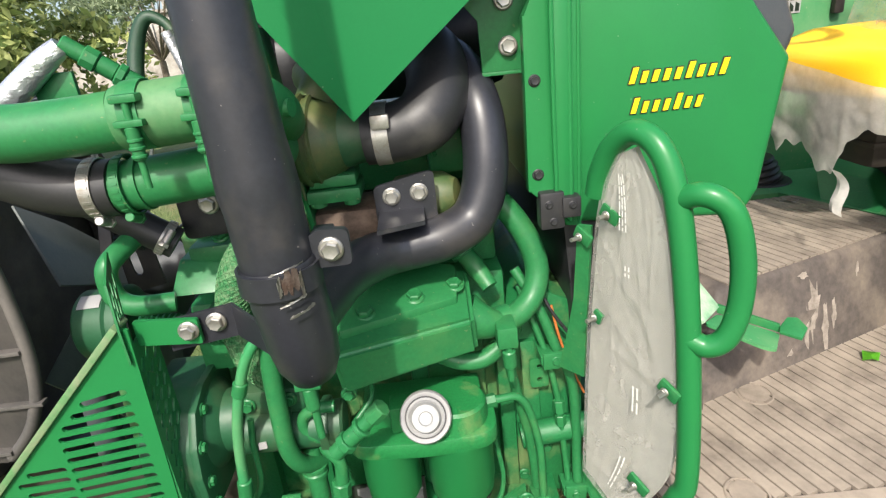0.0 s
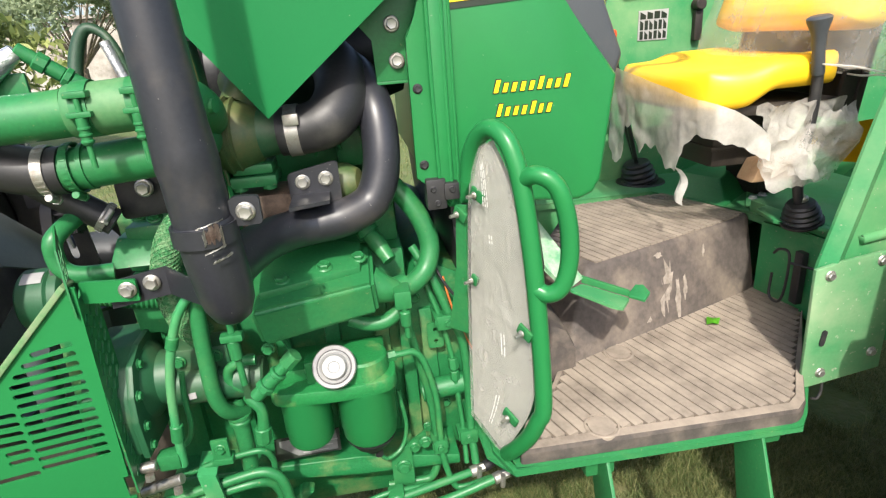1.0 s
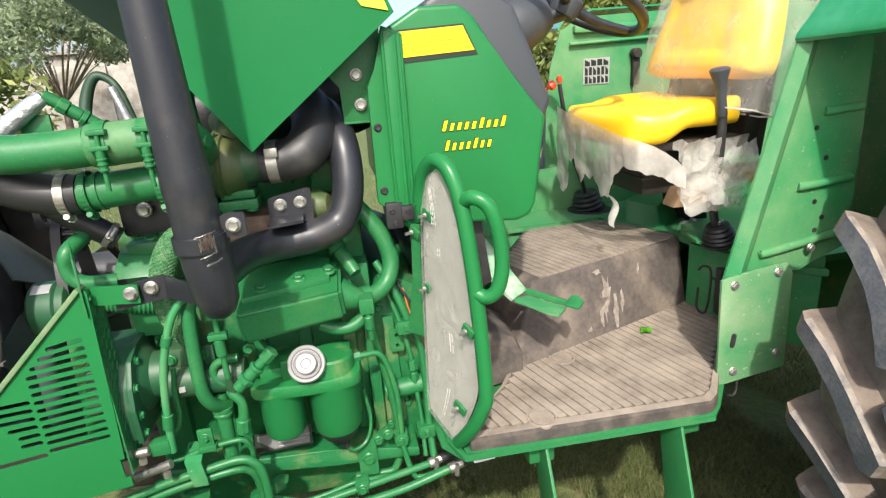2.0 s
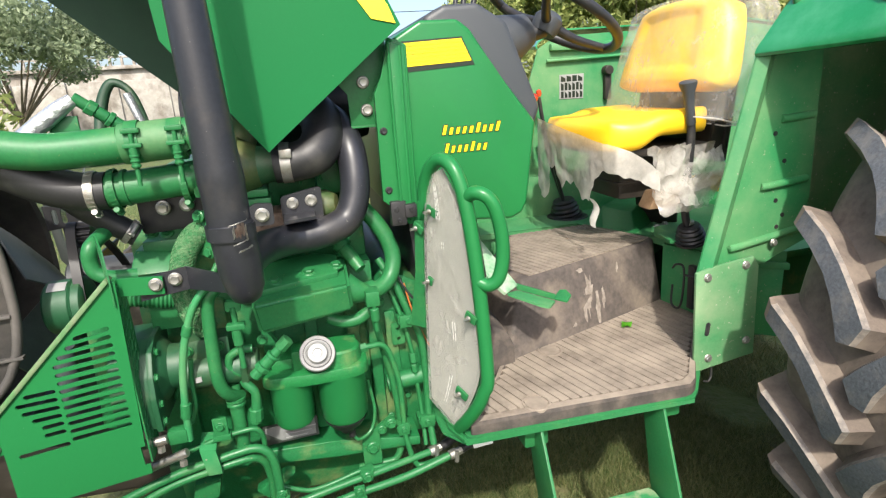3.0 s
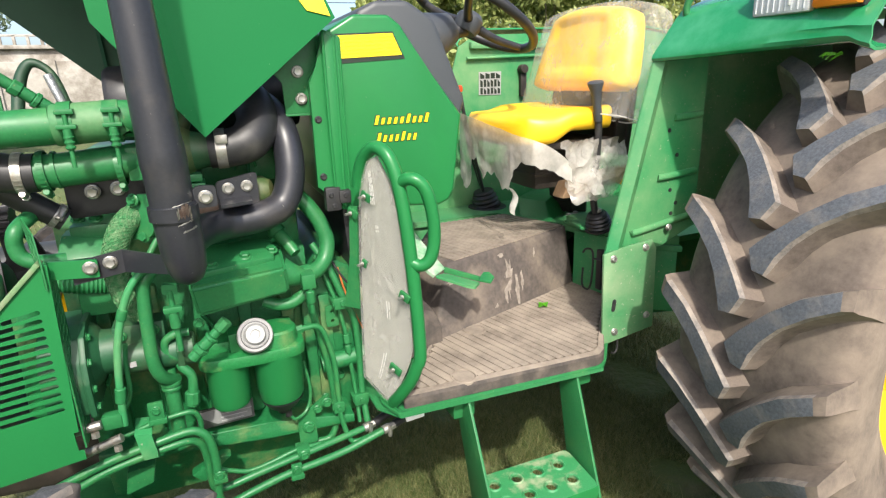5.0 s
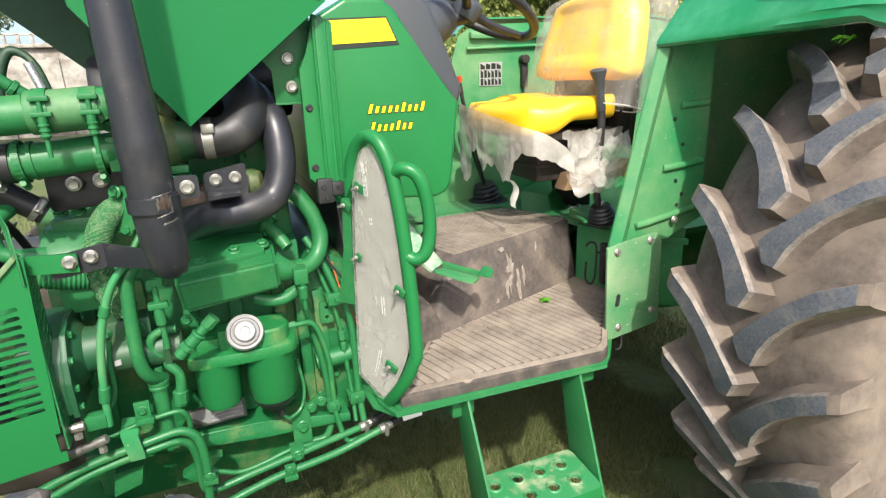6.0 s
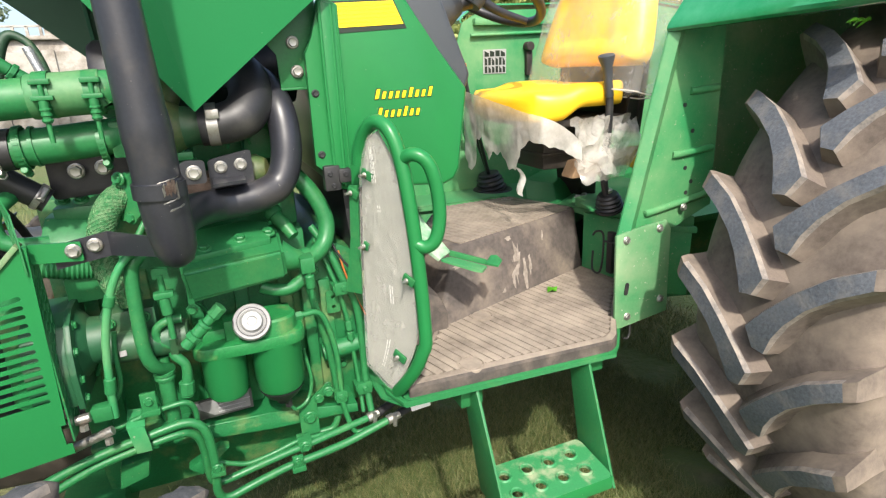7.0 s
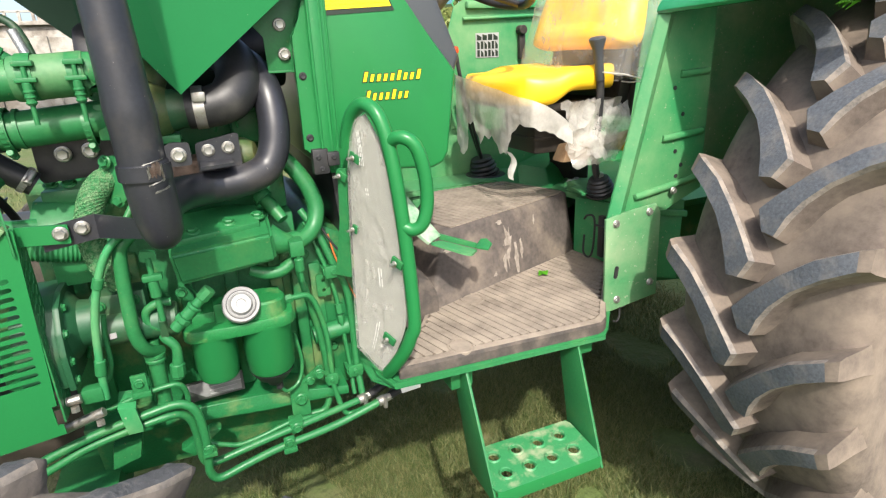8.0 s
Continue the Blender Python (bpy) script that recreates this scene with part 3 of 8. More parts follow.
            row.append((x + (0.112 * v - 0.012 * v * (1 - v)) * fade, y, z + 0.026 * v * fade + dip + (0.004 * math.sin(math.pi * v) if k > 6 else 0)))
        rows.append(row)
    vs = [[bm.verts.new(p) for p in r] for r in rows]
    for j in range(n):
        for k in range(len(prof) - 1):
            bm.faces.new((vs[j][k], vs[j][k + 1], vs[j + 1][k + 1], vs[j + 1][k]))
    bmesh.ops.recalc_face_normals(bm, faces=bm.faces)
    bmesh.ops.solidify(bm, geom=bm.faces[:], thickness=0.006)
    part("fender_top", bm, M["fender_paint"], body, "smooth green fender top with rolled lip")
    return body


near_fender = fender("rear_fender", 0.765, 0.27, True)
far_fender = fender("rear_fender", 2 * YC - 0.765, 2 * YC - 0.27, False)
bm = bmesh.new()
prism(bm, [(0.934, 0.742, 0.945), (0.944, 0.742, 0.668), (1.128, 0.742, 0.692), (1.120, 0.742, 0.940), (1.102, 0.742, 0.968), (0.99, 0.742, 0.955)], (0, 0.008, 0), 0.0015)
plate = part("mounting_plate", bm, M["plate"], tractor, "pale dusty green bolted mounting plate")
for at in ((0.968, 0.741, 0.929), (0.985, 0.741, 0.703), (1.080, 0.741, 0.947), (1.100, 0.741, 0.735)):
    bolt(plate, at, r=0.0085)
bolt(near_fender, (1.170, 0.752, 0.992), r=0.008)
for x, z in ((0.997, 0.985), (1.175, 1.10), (1.20, 1.06), (1.185, 1.03), (1.19, 1.20), (1.155, 1.27)):
    b2 = bmesh.new()
    cyl(b2, (x, 0.7635, z), (x, 0.770, z), 0.006, 12)
    part("hole_plug", b2, M["plastic"], near_fender)
b2 = bmesh.new()
holed(b2, slot(0.975, 0.775, 0.978, 0.80, 0.006), [], 0.003, side_at(0.7405))
part("slot_plug", b2, M["plastic"], plate)
# lamp and grab rail on the fender
bm = bmesh.new()
block(bm, (1.164, 0.300, 1.536), (1.240, 0.540, 1.622), 0.012)
lamp = part("fender_lamp", bm, M["plastic"], tractor, "front lamp with clear and amber lenses")
bm = bmesh.new()
block(bm, (1.146, 0.401, 1.538), (1.170, 0.536, 1.618), 0.008)
part("clear_lens", bm, M["lens_clear"], lamp, "clear ribbed lens")
bm = bmesh.new()
block(bm, (1.146, 0.303, 1.542), (1.170, 0.397, 1.618), 0.008)
part("amber_lens", bm, M["lens_amber"], lamp, "amber indicator lens")
for k in range(9):
    bm = bmesh.new()
    y = 0.412 + k * 0.0142
    cyl(bm, (1.1482, y, 1.545), (1.1482, y, 1.611), 0.0034, 8)
    part("lens_rib", bm, M["lens_clear"], lamp)
bm = bmesh.new()
block(bm, (1.1435, 0.443, 1.555), (1.150, 0.449, 1.602), 0.001)
part("lens_mark", bm, M["print_white"], lamp)
bm = bmesh.new()
tube(bm, [(1.172, 0.748, 1.515), (1.163, 0.745, 1.560), (1.160, 0.745, 1.585), (1.168, 0.735, 1.610), (1.205, 0.715, 1.632), (1.28, 0.68, 1.672), (1.38, 0.64, 1.705), (1.50, 0.61, 1.71), (1.56, 0.60, 1.69), (1.57, 0.60, 1.62)], 0.009, 12)
part("grab_rail", bm, M["green"], tractor, "bent green rod grab rail")


# -- platform, mat and step cover --
def deck_z(x, y):
    return 0.700 + 0.050 * (y - 0.65) - 0.028 * (x - 0.862)


MAT = [(0.300, 0.652), (0.560, 0.650), (0.862, 0.648), (0.892, 0.668), (0.985, 0.790), (1.16, 1.00), (1.15, 1.16), (0.82, 1.10), (0.50, 0.95), (0.42, 0.82), (0.33, 0.72)]


def platform():
    bm = bmesh.new()
    push = V((0, 0, -0.009))
    out = [(0.285, 0.642), (0.868, 0.640), (0.90, 0.668), (0.98, 0.76), (1.20, 1.02), (1.20, 1.25), (0.42, 1.20), (0.27, 0.86), (0.262, 0.70)]
    prism(bm, [(x, y, deck_z(x, y) - 0.030) for x, y in out], push, 0.003)
    prism(bm, [(0.262, 0.84, 0.692), (0.262, 0.70, 0.704), (0.290, 0.641, 0.687), (0.868, 0.639, 0.664), (0.868, 0.639, 0.6545), (0.290, 0.641, 0.672), (0.250, 0.70, 0.672), (0.250, 0.84, 0.664)], (0.004, 0.004, 0), 0.0)
    base = part("platform", bm, M["green"], tractor, "green steel footplate")
    bm = bmesh.new()
    ring = round_poly(MAT, 0.012, 3)
    prism(bm, [(x, y, deck_z(x, y) - 0.0055) for x, y in ring], (0, 0, -0.0245), 0.002)
    mat = part("floor_mat", bm, M["mat_front"], base, "dusty ribbed rubber floor mat")
    # raised ribs: long slanting bars clipped to the outline
    inner = [V((x, y)) for x, y in MAT]
    cx, cy = 0.72, 0.84
    inset = [V((cx + (p.x - cx) * 0.955, cy + (p.y - cy) * 0.885)) for p in inner]

    def cuts(p, d):
        ts = []
        for i in range(len(inset)):
            a, b = inset[i], inset[(i + 1) % len(inset)]
            e = b - a
            den = d.x * e.y - d.y * e.x
            if abs(den) < 1e-9:
                continue
            w = a - p
            t = (w.x * e.y - w.y * e.x) / den
            u = (w.x * d.y - w.y * d.x) / den
            if 0 <= u <= 1:
                ts.append(t)
        return sorted(ts)

    bm = bmesh.new()
    d = V((0.34, -0.94)).normalized()
    nrm = V((-d.y, d.x))
    pitch = 0.0245
    for k in range(-26, 30):
        p = V((0.72, 0.84)) + nrm * (k * pitch)
        ts = cuts(p, d)
        if len(ts) < 2:
            continue
        a, b = p + d * ts[0], p + d * ts[-1]
        if (b - a).length < 0.03:
            continue
        w = nrm * 0.0105
        a, b = a + d * 0.004, b - d * 0.004
        q = [a - w, b - w, b + w, a + w]
        tmp = bmesh.new()
        lo = [tmp.verts.new((c.x, c.y, deck_z(c.x, c.y) - 0.008)) for c in q]
        c0 = (a + b) / 2
        hi = []
        for c in q:
            c2 = c - (c - c0).normalized() * 0.001
            hi.append(tmp.verts.new((c2.x, c2.y, deck_z(c2.x, c2.y) + 0.0015)))
        tmp.faces.new(hi)
        for i in range(4):
            tmp.faces.new((lo[i], lo[(i + 1) % 4], hi[(i + 1) % 4], hi[i]))
        merge(bm, tmp)
    part("ribs", bm, M["mat"], mat, "worn dust-coloured ribs")
    # flat border round the ribs
    bm = bmesh.new()
    outer = [V((cx + (p.x - cx) * 0.992, cy + (p.y - cy) * 0.985)) for p in inner]
    n = len(outer)
    rim_o = [bm.verts.new((p.x, p.y, deck_z(p.x, p.y) + 0.0015)) for p in outer]
    rim_i = [bm.verts.new((p.x, p.y, deck_z(p.x, p.y) + 0.0022)) for p in inset]
    low_i = [bm.verts.new((p.x, p.y, deck_z(p.x, p.y) - 0.006)) for p in inset]
    for i in range(n):
        j = (i + 1) % n
        bm.faces.new((rim_o[i], rim_o[j], rim_i[j], rim_i[i]))
        bm.faces.new((rim_i[i], rim_i[j], low_i[j], low_i[i]))
    part("border", bm, M["mat_edge"], mat)
    bm = bmesh.new()
    ring_o = [bm.verts.new((p.x, p.y, deck_z(p.x, p.y) + 0.0015)) for p in outer]
    ring_l = [bm.verts.new((p.x, p.y, deck_z(p.x, p.y) - 0.006)) for p in inner]
    for i in range(n):
        bm.faces.new((ring_l[i], ring_l[(i + 1) % n], ring_o[(i + 1) % n], ring_o[i]))
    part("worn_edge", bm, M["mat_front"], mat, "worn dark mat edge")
    for x, y in ((0.610, 0.905), (0.472, 0.685)):
        bm = bmesh.new()
        lathe(bm, (x, y, deck_z(x, y) - 0.004), (0.028, -0.05, 1), [(0.034, 0), (0.034, 0.0062), (0.032, 0.0080), (0.030, 0.0078), (0.0295, 0.0005), (0.0265, 0.0005), (0.026, 0.0070), (0.020, 0.0076), (0, 0.0076)], 28)
        part("bolt_boss", bm, M["mat"], mat)
    # underframe
    for x in (0.44, 0.80):
        bm = bmesh.new()
        block(bm, (x, 0.68, 0.60), (x + 0.06, 1.05, 0.655), 0.006)
        part("cross_member", bm, M["green"], base)
    bm = bmesh.new()
    prism(bm, [(0.315, 0.690, 0.640), (0.365, 0.690, 0.643), (0.365, 0.690, 0.628), (0.318, 0.690, 0.625)], (0, 0.002, 0))
    part("tag", bm, M["print_white"], base, "small white tag under the edge")
    bm = bmesh.new()
    tube(bm, [(1.005, 0.755, 0.69), (1.010, 0.755, 0.645), (1.000, 0.752, 0.628), (0.985, 0.750, 0.632)], 0.003, 8)
    part("wire_hook", bm, M["plastic"], base)
    return base


deck = platform()


def step_cover():
    """The rubber covered hump over the gearbox, skewed to the footplate."""
    bm = bmesh.new()
    lo = [(0.470, 0.875), (1.085, 1.105), (1.120, 1.130), (1.010, 1.46), (0.60, 1.46), (0.44, 1.10)]
    hi = [(0.560, 0.965), (1.075, 1.150), (1.112, 1.178), (1.000, 1.44), (0.70, 1.43), (0.50, 1.12)]
    zt = [0.915, 0.915, 0.913, 0.916, 0.916, 0.915]
    a = [bm.verts.new((x, y, deck_z(x, y) - 0.01)) for x, y in lo]
    b = [bm.verts.new((x, y, z)) for (x, y), z in zip(hi, zt)]
    bm.faces.new(b)
    for i in range(6):
        bm.faces.new((a[i], a[(i + 1) % 6], b[(i + 1) % 6], b[i]))
    bmesh.ops.bevel(bm, geom=[e for e in bm.edges], offset=0.014, segments=3, affect="EDGES", profile=0.5)
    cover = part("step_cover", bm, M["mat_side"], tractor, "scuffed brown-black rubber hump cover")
    bm = bmesh.new()
    top = [V((x, y)) for x, y in hi]
    c = sum(top, V((0, 0))) / 6
    ins = [c + (p - c) * 0.93 for p in top]
    d = V((0.34, -0.94)).normalized()
    nrm = V((-d.y, d.x))
    for k in range(-18, 19):
        p = c + nrm * (k * 0.0225)
        ts = []
        for i in range(6):
            q, e = ins[i], ins[(i + 1) % 6] - ins[i]
            den = d.x * e.y - d.y * e.x
            w = q - p
            u = (w.x * d.y - w.y * d.x) / den
            if 0 <= u <= 1:
                ts.append((w.x * e.y - w.y * e.x) / den)
        if len(ts) < 2 or max(ts) - min(ts) < 0.03:
            continue
        q0, q1, w = p + d * min(ts), p + d * max(ts), nrm * 0.0094
        prism(bm, [(q.x, q.y, 0.913) for q in (q0 - w, q1 - w, q1 + w, q0 + w)], (0, 0, 0.0045), 0.0)
    part("ribs", bm, M["mat"], cover, "dusty ribbed rubber top")
    bm = bmesh.new()
    prism(bm, [(0.39, 0.850, 0.70), (0.500, 0.872, 0.70), (0.500, 0.876, 0.765), (0.480, 0.882, 0.812), (0.436, 0.884, 0.836), (0.39, 0.870, 0.835)], (0.01, 0.16, 0.0), 0.014)
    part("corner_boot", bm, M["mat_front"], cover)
    face = plane_m((0.470, 0.875, 0.690), (0.615, 0.230, 0.040), (0.09, 0.09, 0.225))
    rnd = random.Random(8)
    for s, t, w, h in ((0.36, 0.105, 0.034, 0.120), (0.335, 0.075, 0.020, 0.075), (0.385, 0.060, 0.018, 0.090), (0.275, 0.050, 0.030, 0.030), (0.225, 0.035, 0.026, 0.020), (0.345, 0.185, 0.030, 0.014), (0.415, 0.075, 0.014, 0.060), (0.50, 0.150, 0.012, 0.030), (0.13, 0.17, 0.05, 0.012)):
        bm = bmesh.new()
        ring = []
        for k in range(18):
            a = 2 * math.pi * k / 18
            q = 1 + rnd.uniform(-0.42, 0.30)
            ring.append((s + w * 0.5 * q * math.cos(a) + 0.10 * h * math.sin(a), t + h * 0.5 * q * math.sin(a)))
        holed(bm, ring, [], 0.0008, face @ Matrix.Translation((0, 0, 0.0012)))
        part("scuff_mark", bm, M["scuff"], cover)
    return cover


step_cover()


def clutch_pedal():
    bm = bmesh.new()
    plate = round_poly([(0.462, 0.830), (0.529, 0.779), (0.552, 0.775), (0.582, 0.817), (0.597, 0.836), (0.509, 0.875)], 0.008, 3)
    prism(bm, [(x, y, 0.937 - 0.32 * (x - 0.462) + 0.02 * (y - 0.83)) for x, y in plate], (0.0, 0.0, -0.006), 0.001)
    ped = part("clutch_pedal", bm, M["faded"], tractor, "worn green clutch pedal")
    bm = bmesh.new()
    prism(bm, [(0.507, 0.876, 0.924), (0.596, 0.837, 0.895), (0.596, 0.837, 0.910), (0.507, 0.876, 0.940)], (0.003, 0.006, 0.0), 0.0015)
    prism(bm, [(0.596, 0.838, 0.902), (0.612, 0.846, 0.913), (0.628, 0.842, 0.912), (0.633, 0.822, 0.903), (0.612, 0.803, 0.897), (0.588, 0.826, 0.900)], (0.0, 0.0, 0.006), 0.002)
    part("pedal_lip", bm, M["green"], ped)
    bm = bmesh.new()
    prism(bm, [(0.420, 0.935, 1.075), (0.470, 0.925, 1.000), (0.512, 0.876, 0.936), (0.462, 0.830, 0.936), (0.436, 0.880, 0.962), (0.395, 0.935, 1.040)], (-0.004, 0.004, -0.006), 0.0015)
    tube(bm, [(0.415, 0.935, 1.05), (0.39, 0.95, 1.12), (0.40, 0.97, 1.20)], 0.016, 12)
    part("pedal_arm", bm, M["worn"], ped)


clutch_pedal()


def boarding_step():
    bm = bmesh.new()
    outline = round_poly([(0, 0), (0.290, 0), (0.290, 0.145), (0, 0.145)], 0.02)
    holes = []
    for i in range(4):
        for j in range(2):
            x, y = 0.050 + i * 0.063 - j * 0.004, 0.045 + j * 0.058
            holes.append([(x + 0.0135 * math.cos(a), y + 0.0135 * math.sin(a)) for a in np.linspace(0, 2 * math.pi, 20, endpoint=False)])
    m = plane_m((0.462, 0.490, 0.432), (1, 0.0, 0), (0, 1, 0.08))
    holed(bm, outline, holes, 0.005, m)
    tread = part("step_tread", bm, M["tread"], tractor, "dusty green step tread with eight holes")
    bm = bmesh.new()
    prism(bm, [(0.464, 0.489, 0.434), (0.750, 0.489, 0.434), (0.750, 0.489, 0.400), (0.464, 0.489, 0.400)], (0, 0.005, 0), 0.0015)
    prism(bm, [(0.464, 0.632, 0.444), (0.750, 0.632, 0.444), (0.750, 0.632, 0.415), (0.464, 0.632, 0.415)], (0, 0.005, 0), 0.0015)
    part("tread_lip", bm, M["panel"], tread)
    for h in holes:
        hx = sum(p[0] for p in h) / len(h)
        hy = sum(p[1] for p in h) / len(h)
        bm = bmesh.new()
        c = m @ V((hx, hy, 0.0))
        lathe(bm, c, m.to_3x3() @ V((0, 0, 1)), [(0.0135, -0.004), (0.0135, 0.005), (0.0165, 0.0065), (0.020, 0.002)], 20)
        part("hole_rim", bm, M["tread"], tread)
    for x, top, lift in ((0.459, 0.466, 0.012), (0.752, 0.788, 0.002)):
        bm = bmesh.new()
        prism(bm, [(x, 0.487, 0.398), (x, 0.625, 0.400), (top, 0.745, 0.668 + lift), (top, 0.655, 0.662 + lift)], (0.007, 0, 0), 0.0015)
        part("step_leg", bm, M["green"], tractor)


boarding_step()


# -- cowl, dash and hood --
def cowl():
    bm = bmesh.new()
    w = 2 * (YC - 0.80)
    out = [(0.215, 1.150), (0.470, 1.130), (0.497, 1.140), (0.511, 1.165), (0.536, 1.345), (0.440, 1.470), (0.392, 1.545), (0.365, 1.566), (0.285, 1.566), (0.222, 1.530)]
    prism(bm, [(x, 0.80, z) for x, z in out], (0, w, 0), 0.010, 3)
    body = part("cowl", bm, M["panel"], tractor, "glossy green cowl side panel with yellow stripe")
    bm = bmesh.new()
    strip = [(0.176, 1.205), (0.206, 1.182), (0.226, 1.150), (0.246, 1.148), (0.250, 1.520), (0.214, 1.535), (0.206, 1.50), (0.196, 1.46), (0.178, 1.43)]
    prism(bm, [(x, 0.788, z) for x, z in strip], (0, 0.02, 0), 0.002)
    prism(bm, [(0.213, 0.780, 1.175), (0.232, 0.780, 1.155), (0.236, 0.780, 1.520), (0.215, 0.780, 1.528)], (0, 0.02, 0), 0.005)
    tube(bm, [(0.2125, 0.781, 1.525), (0.2120, 0.781, 1.35), (0.2135, 0.781, 1.178)], 0.0035, 8, 2)
    tube(bm, [(0.236, 0.783, 1.518), (0.2345, 0.783, 1.35), (0.2335, 0.783, 1.158)], 0.0035, 8, 2)
    tube(bm, [(0.248, 0.789, 1.518), (0.2475, 0.789, 1.35), (0.246, 0.789, 1.150)], 0.0030, 8, 2)
    edge = part("cowl_edge", bm, M["panel"], body, "folded green edge strip")
    for z in (1.352, 1.228):
        bolt(edge, (0.190, 0.787, z), r=0.006, material=M["plastic"], name="screw")
    # stripe: black ground, yellow band on it, fine darker lines
    bm = bmesh.new()
    prism(bm, [(0.243, 0.7985, 1.526), (0.372, 0.7985, 1.531), (0.398, 0.7985, 1.474), (0.250, 0.7985, 1.466)], (0, 0.003, 0), 0.0)
    part("stripe_border", bm, M["decal_edge"], body)
    bm = bmesh.new()
    for i in range(6):
        a, b = i / 6 + 0.012, (i + 1) / 6 - 0.004
        def at(u, v):
            return V((0.246 + 0.006 * v, 0.797, 1.523 - 0.047 * v)) * (1 - u) + V((0.370 + 0.021 * v, 0.797, 1.528 - 0.046 * v)) * u
        prism(bm, [at(0, a), at(1, a), at(1, b), at(0, b)], (0, 0.002, 0), 0.0)
    part("stripe", bm, M["decal"], body, "yellow stripe decal")
    # two lines of slanted block lettering as plain bars
    for name, x0, z0, x1, heights in (("lettering", 0.314, 1.333, 0.450, (1.0, 0.72, 0.72, 0.72, 0.72, 1.0, 0.72, 0.72, 1.0)),
                                      ("lettering", 0.317, 1.294, 0.419, (1.0, 0.72, 0.72, 0.72, 1.0, 0.72, 0.72))):
        for mat, grow, y in ((M["decal_edge"], 0.0016, 0.7990), (M["decal"], 0.0, 0.7972)):
            bm = bmesh.new()
            n = len(heights)
            pitch = (x1 - x0) / n
            for i, h in enumerate(heights):
                a, b, t = x0 + i * pitch + 0.0030 - grow, x0 + (i + 1) * pitch - 0.0050 + grow, 0.0200 * h + grow
                lean = 0.006
                prism(bm, [(a, y, z0 - grow), (b, y, z0 - grow), (b + lean * h, y, z0 + t), (a + lean * h, y, z0 + t)], (0, 0.002, 0), 0.0)
            part(name, bm, mat, body)
    # bracket with two bolts in front of the cowl
    bm = bmesh.new()
    prism(bm, [(0.128, 0.824, 1.365), (0.198, 0.824, 1.365), (0.215, 0.824, 1.55), (0.10, 0.824, 1.55), (0.085, 0.824, 1.48), (0.128, 0.824, 1.43)], (0, 0.006, 0), 0.001)
    prism(bm, [(0.128, 0.824, 1.365), (0.198, 0.824, 1.365), (0.198, 0.90, 1.365), (0.128, 0.90, 1.365)], (0, 0, -0.005), 0.001)
    br = part("hinge_bracket", bm, M["green"], tractor)
    bolt(br, (0.161, 0.820, 1.452), r=0.0095)
    bolt(br, (0.164, 0.820, 1.396), r=0.0095)
    # dash
    bm = bmesh.new()
    out = [(0.30, 1.45), (0.30, 1.575), (0.345, 1.598), (0.42, 1.600), (0.485, 1.560), (0.560, 1.375), (0.545, 1.335), (0.50, 1.30)]
    prism(bm, [(x, 0.828, z) for x, z in out], (0, 2 * (YC - 0.828), 0), 0.014, 3)
    dash = part("dash", bm, M["grey"], tractor, "dark grey plastic dash cover")
    bm = bmesh.new()
    tube(bm, [(0.46, YC, 1.50), (0.62, YC, 1.545), (0.70, YC, 1.575)], [0.085, 0.075, 0.045], 20)
    part("column_boot", bm, M["grey"], dash)
    bm = bmesh.new()
    prism(bm, [(0.235, 0.84, 1.14), (0.40, 0.84, 1.14), (0.42, 0.84, 0.98), (0.25, 0.84, 0.93)], (0, 0.75, 0), 0.01)
    part("firewall", bm, M["plastic"], dash)
    return body


cowl()


def steering():
    c = V((0.775, YC, 1.615))
    n = V((0.50, 0, 0.866)).normalized()
    u = V((0, 1, 0))
    w = n.cross(u)
    bm = bmesh.new()
    R = 0.205
    tube(bm, [c + R * (math.cos(a) * u + math.sin(a) * w) for a in np.linspace(0, 2 * math.pi, 33)], 0.0145, 12, 3, caps=False)
    rim = part("steering_wheel", bm, M["plastic"], tractor, "black three-spoke steering wheel")
    for a in (0.5, 2.6, 4.712):
        bm = bmesh.new()
        tube(bm, [c - n * 0.03, c - n * 0.025 + 0.1 * (math.cos(a) * u + math.sin(a) * w), c + R * (math.cos(a) * u + math.sin(a) * w)], [0.016, 0.013, 0.011], 10)
        part("spoke", bm, M["plastic"], rim)
    bm = bmesh.new()
    lathe(bm, c - n * 0.06, n, [(0, 0), (0.035, 0), (0.042, 0.02), (0.042, 0.045), (0.030, 0.06), (0, 0.062)], 24)
    part("hub", bm, M["grey"], rim)
    bm = bmesh.new()
    tube(bm, [(0.66, YC, 1.55), c - n * 0.05], 0.022, 14)
    part("column", bm, M["plastic"], rim)
    for y in (1.42, 1.55, 1.66):
        bm = bmesh.new()
        tube(bm, [(0.56, y, 1.55), (0.60 + 0.03 * (y - 1.4), y, 1.66), (0.63, y + 0.02, 1.78)], 0.009, 10)
        part("lever", bm, M["plastic"], tractor)
    bm = bmesh.new()
    lathe(bm, (0.74, 1.30, 1.375), (0.6, -0.5, 0.6), [(0, 0), (0.010, 0.002), (0.015, 0.012), (0.010, 0.022), (0, 0.026)], 16)
    cyl(bm, (0.70, 1.33, 1.345), (0.742, 1.30, 1.378), 0.004, 8)
    part("stop_knob", bm, M["red"], tractor, "small orange-red pull knob")


steering()


# Hood green darkened to carry the shade under the raised hood
M["inside"] = surface("shade_darkened_hood_green", (0.004, 0.050, 0.018), 0.6, second=(0.008, 0.065, 0.024), patch=(0.45, 0.7), patch_scale=5, grain=200, grain_amt=0.1)


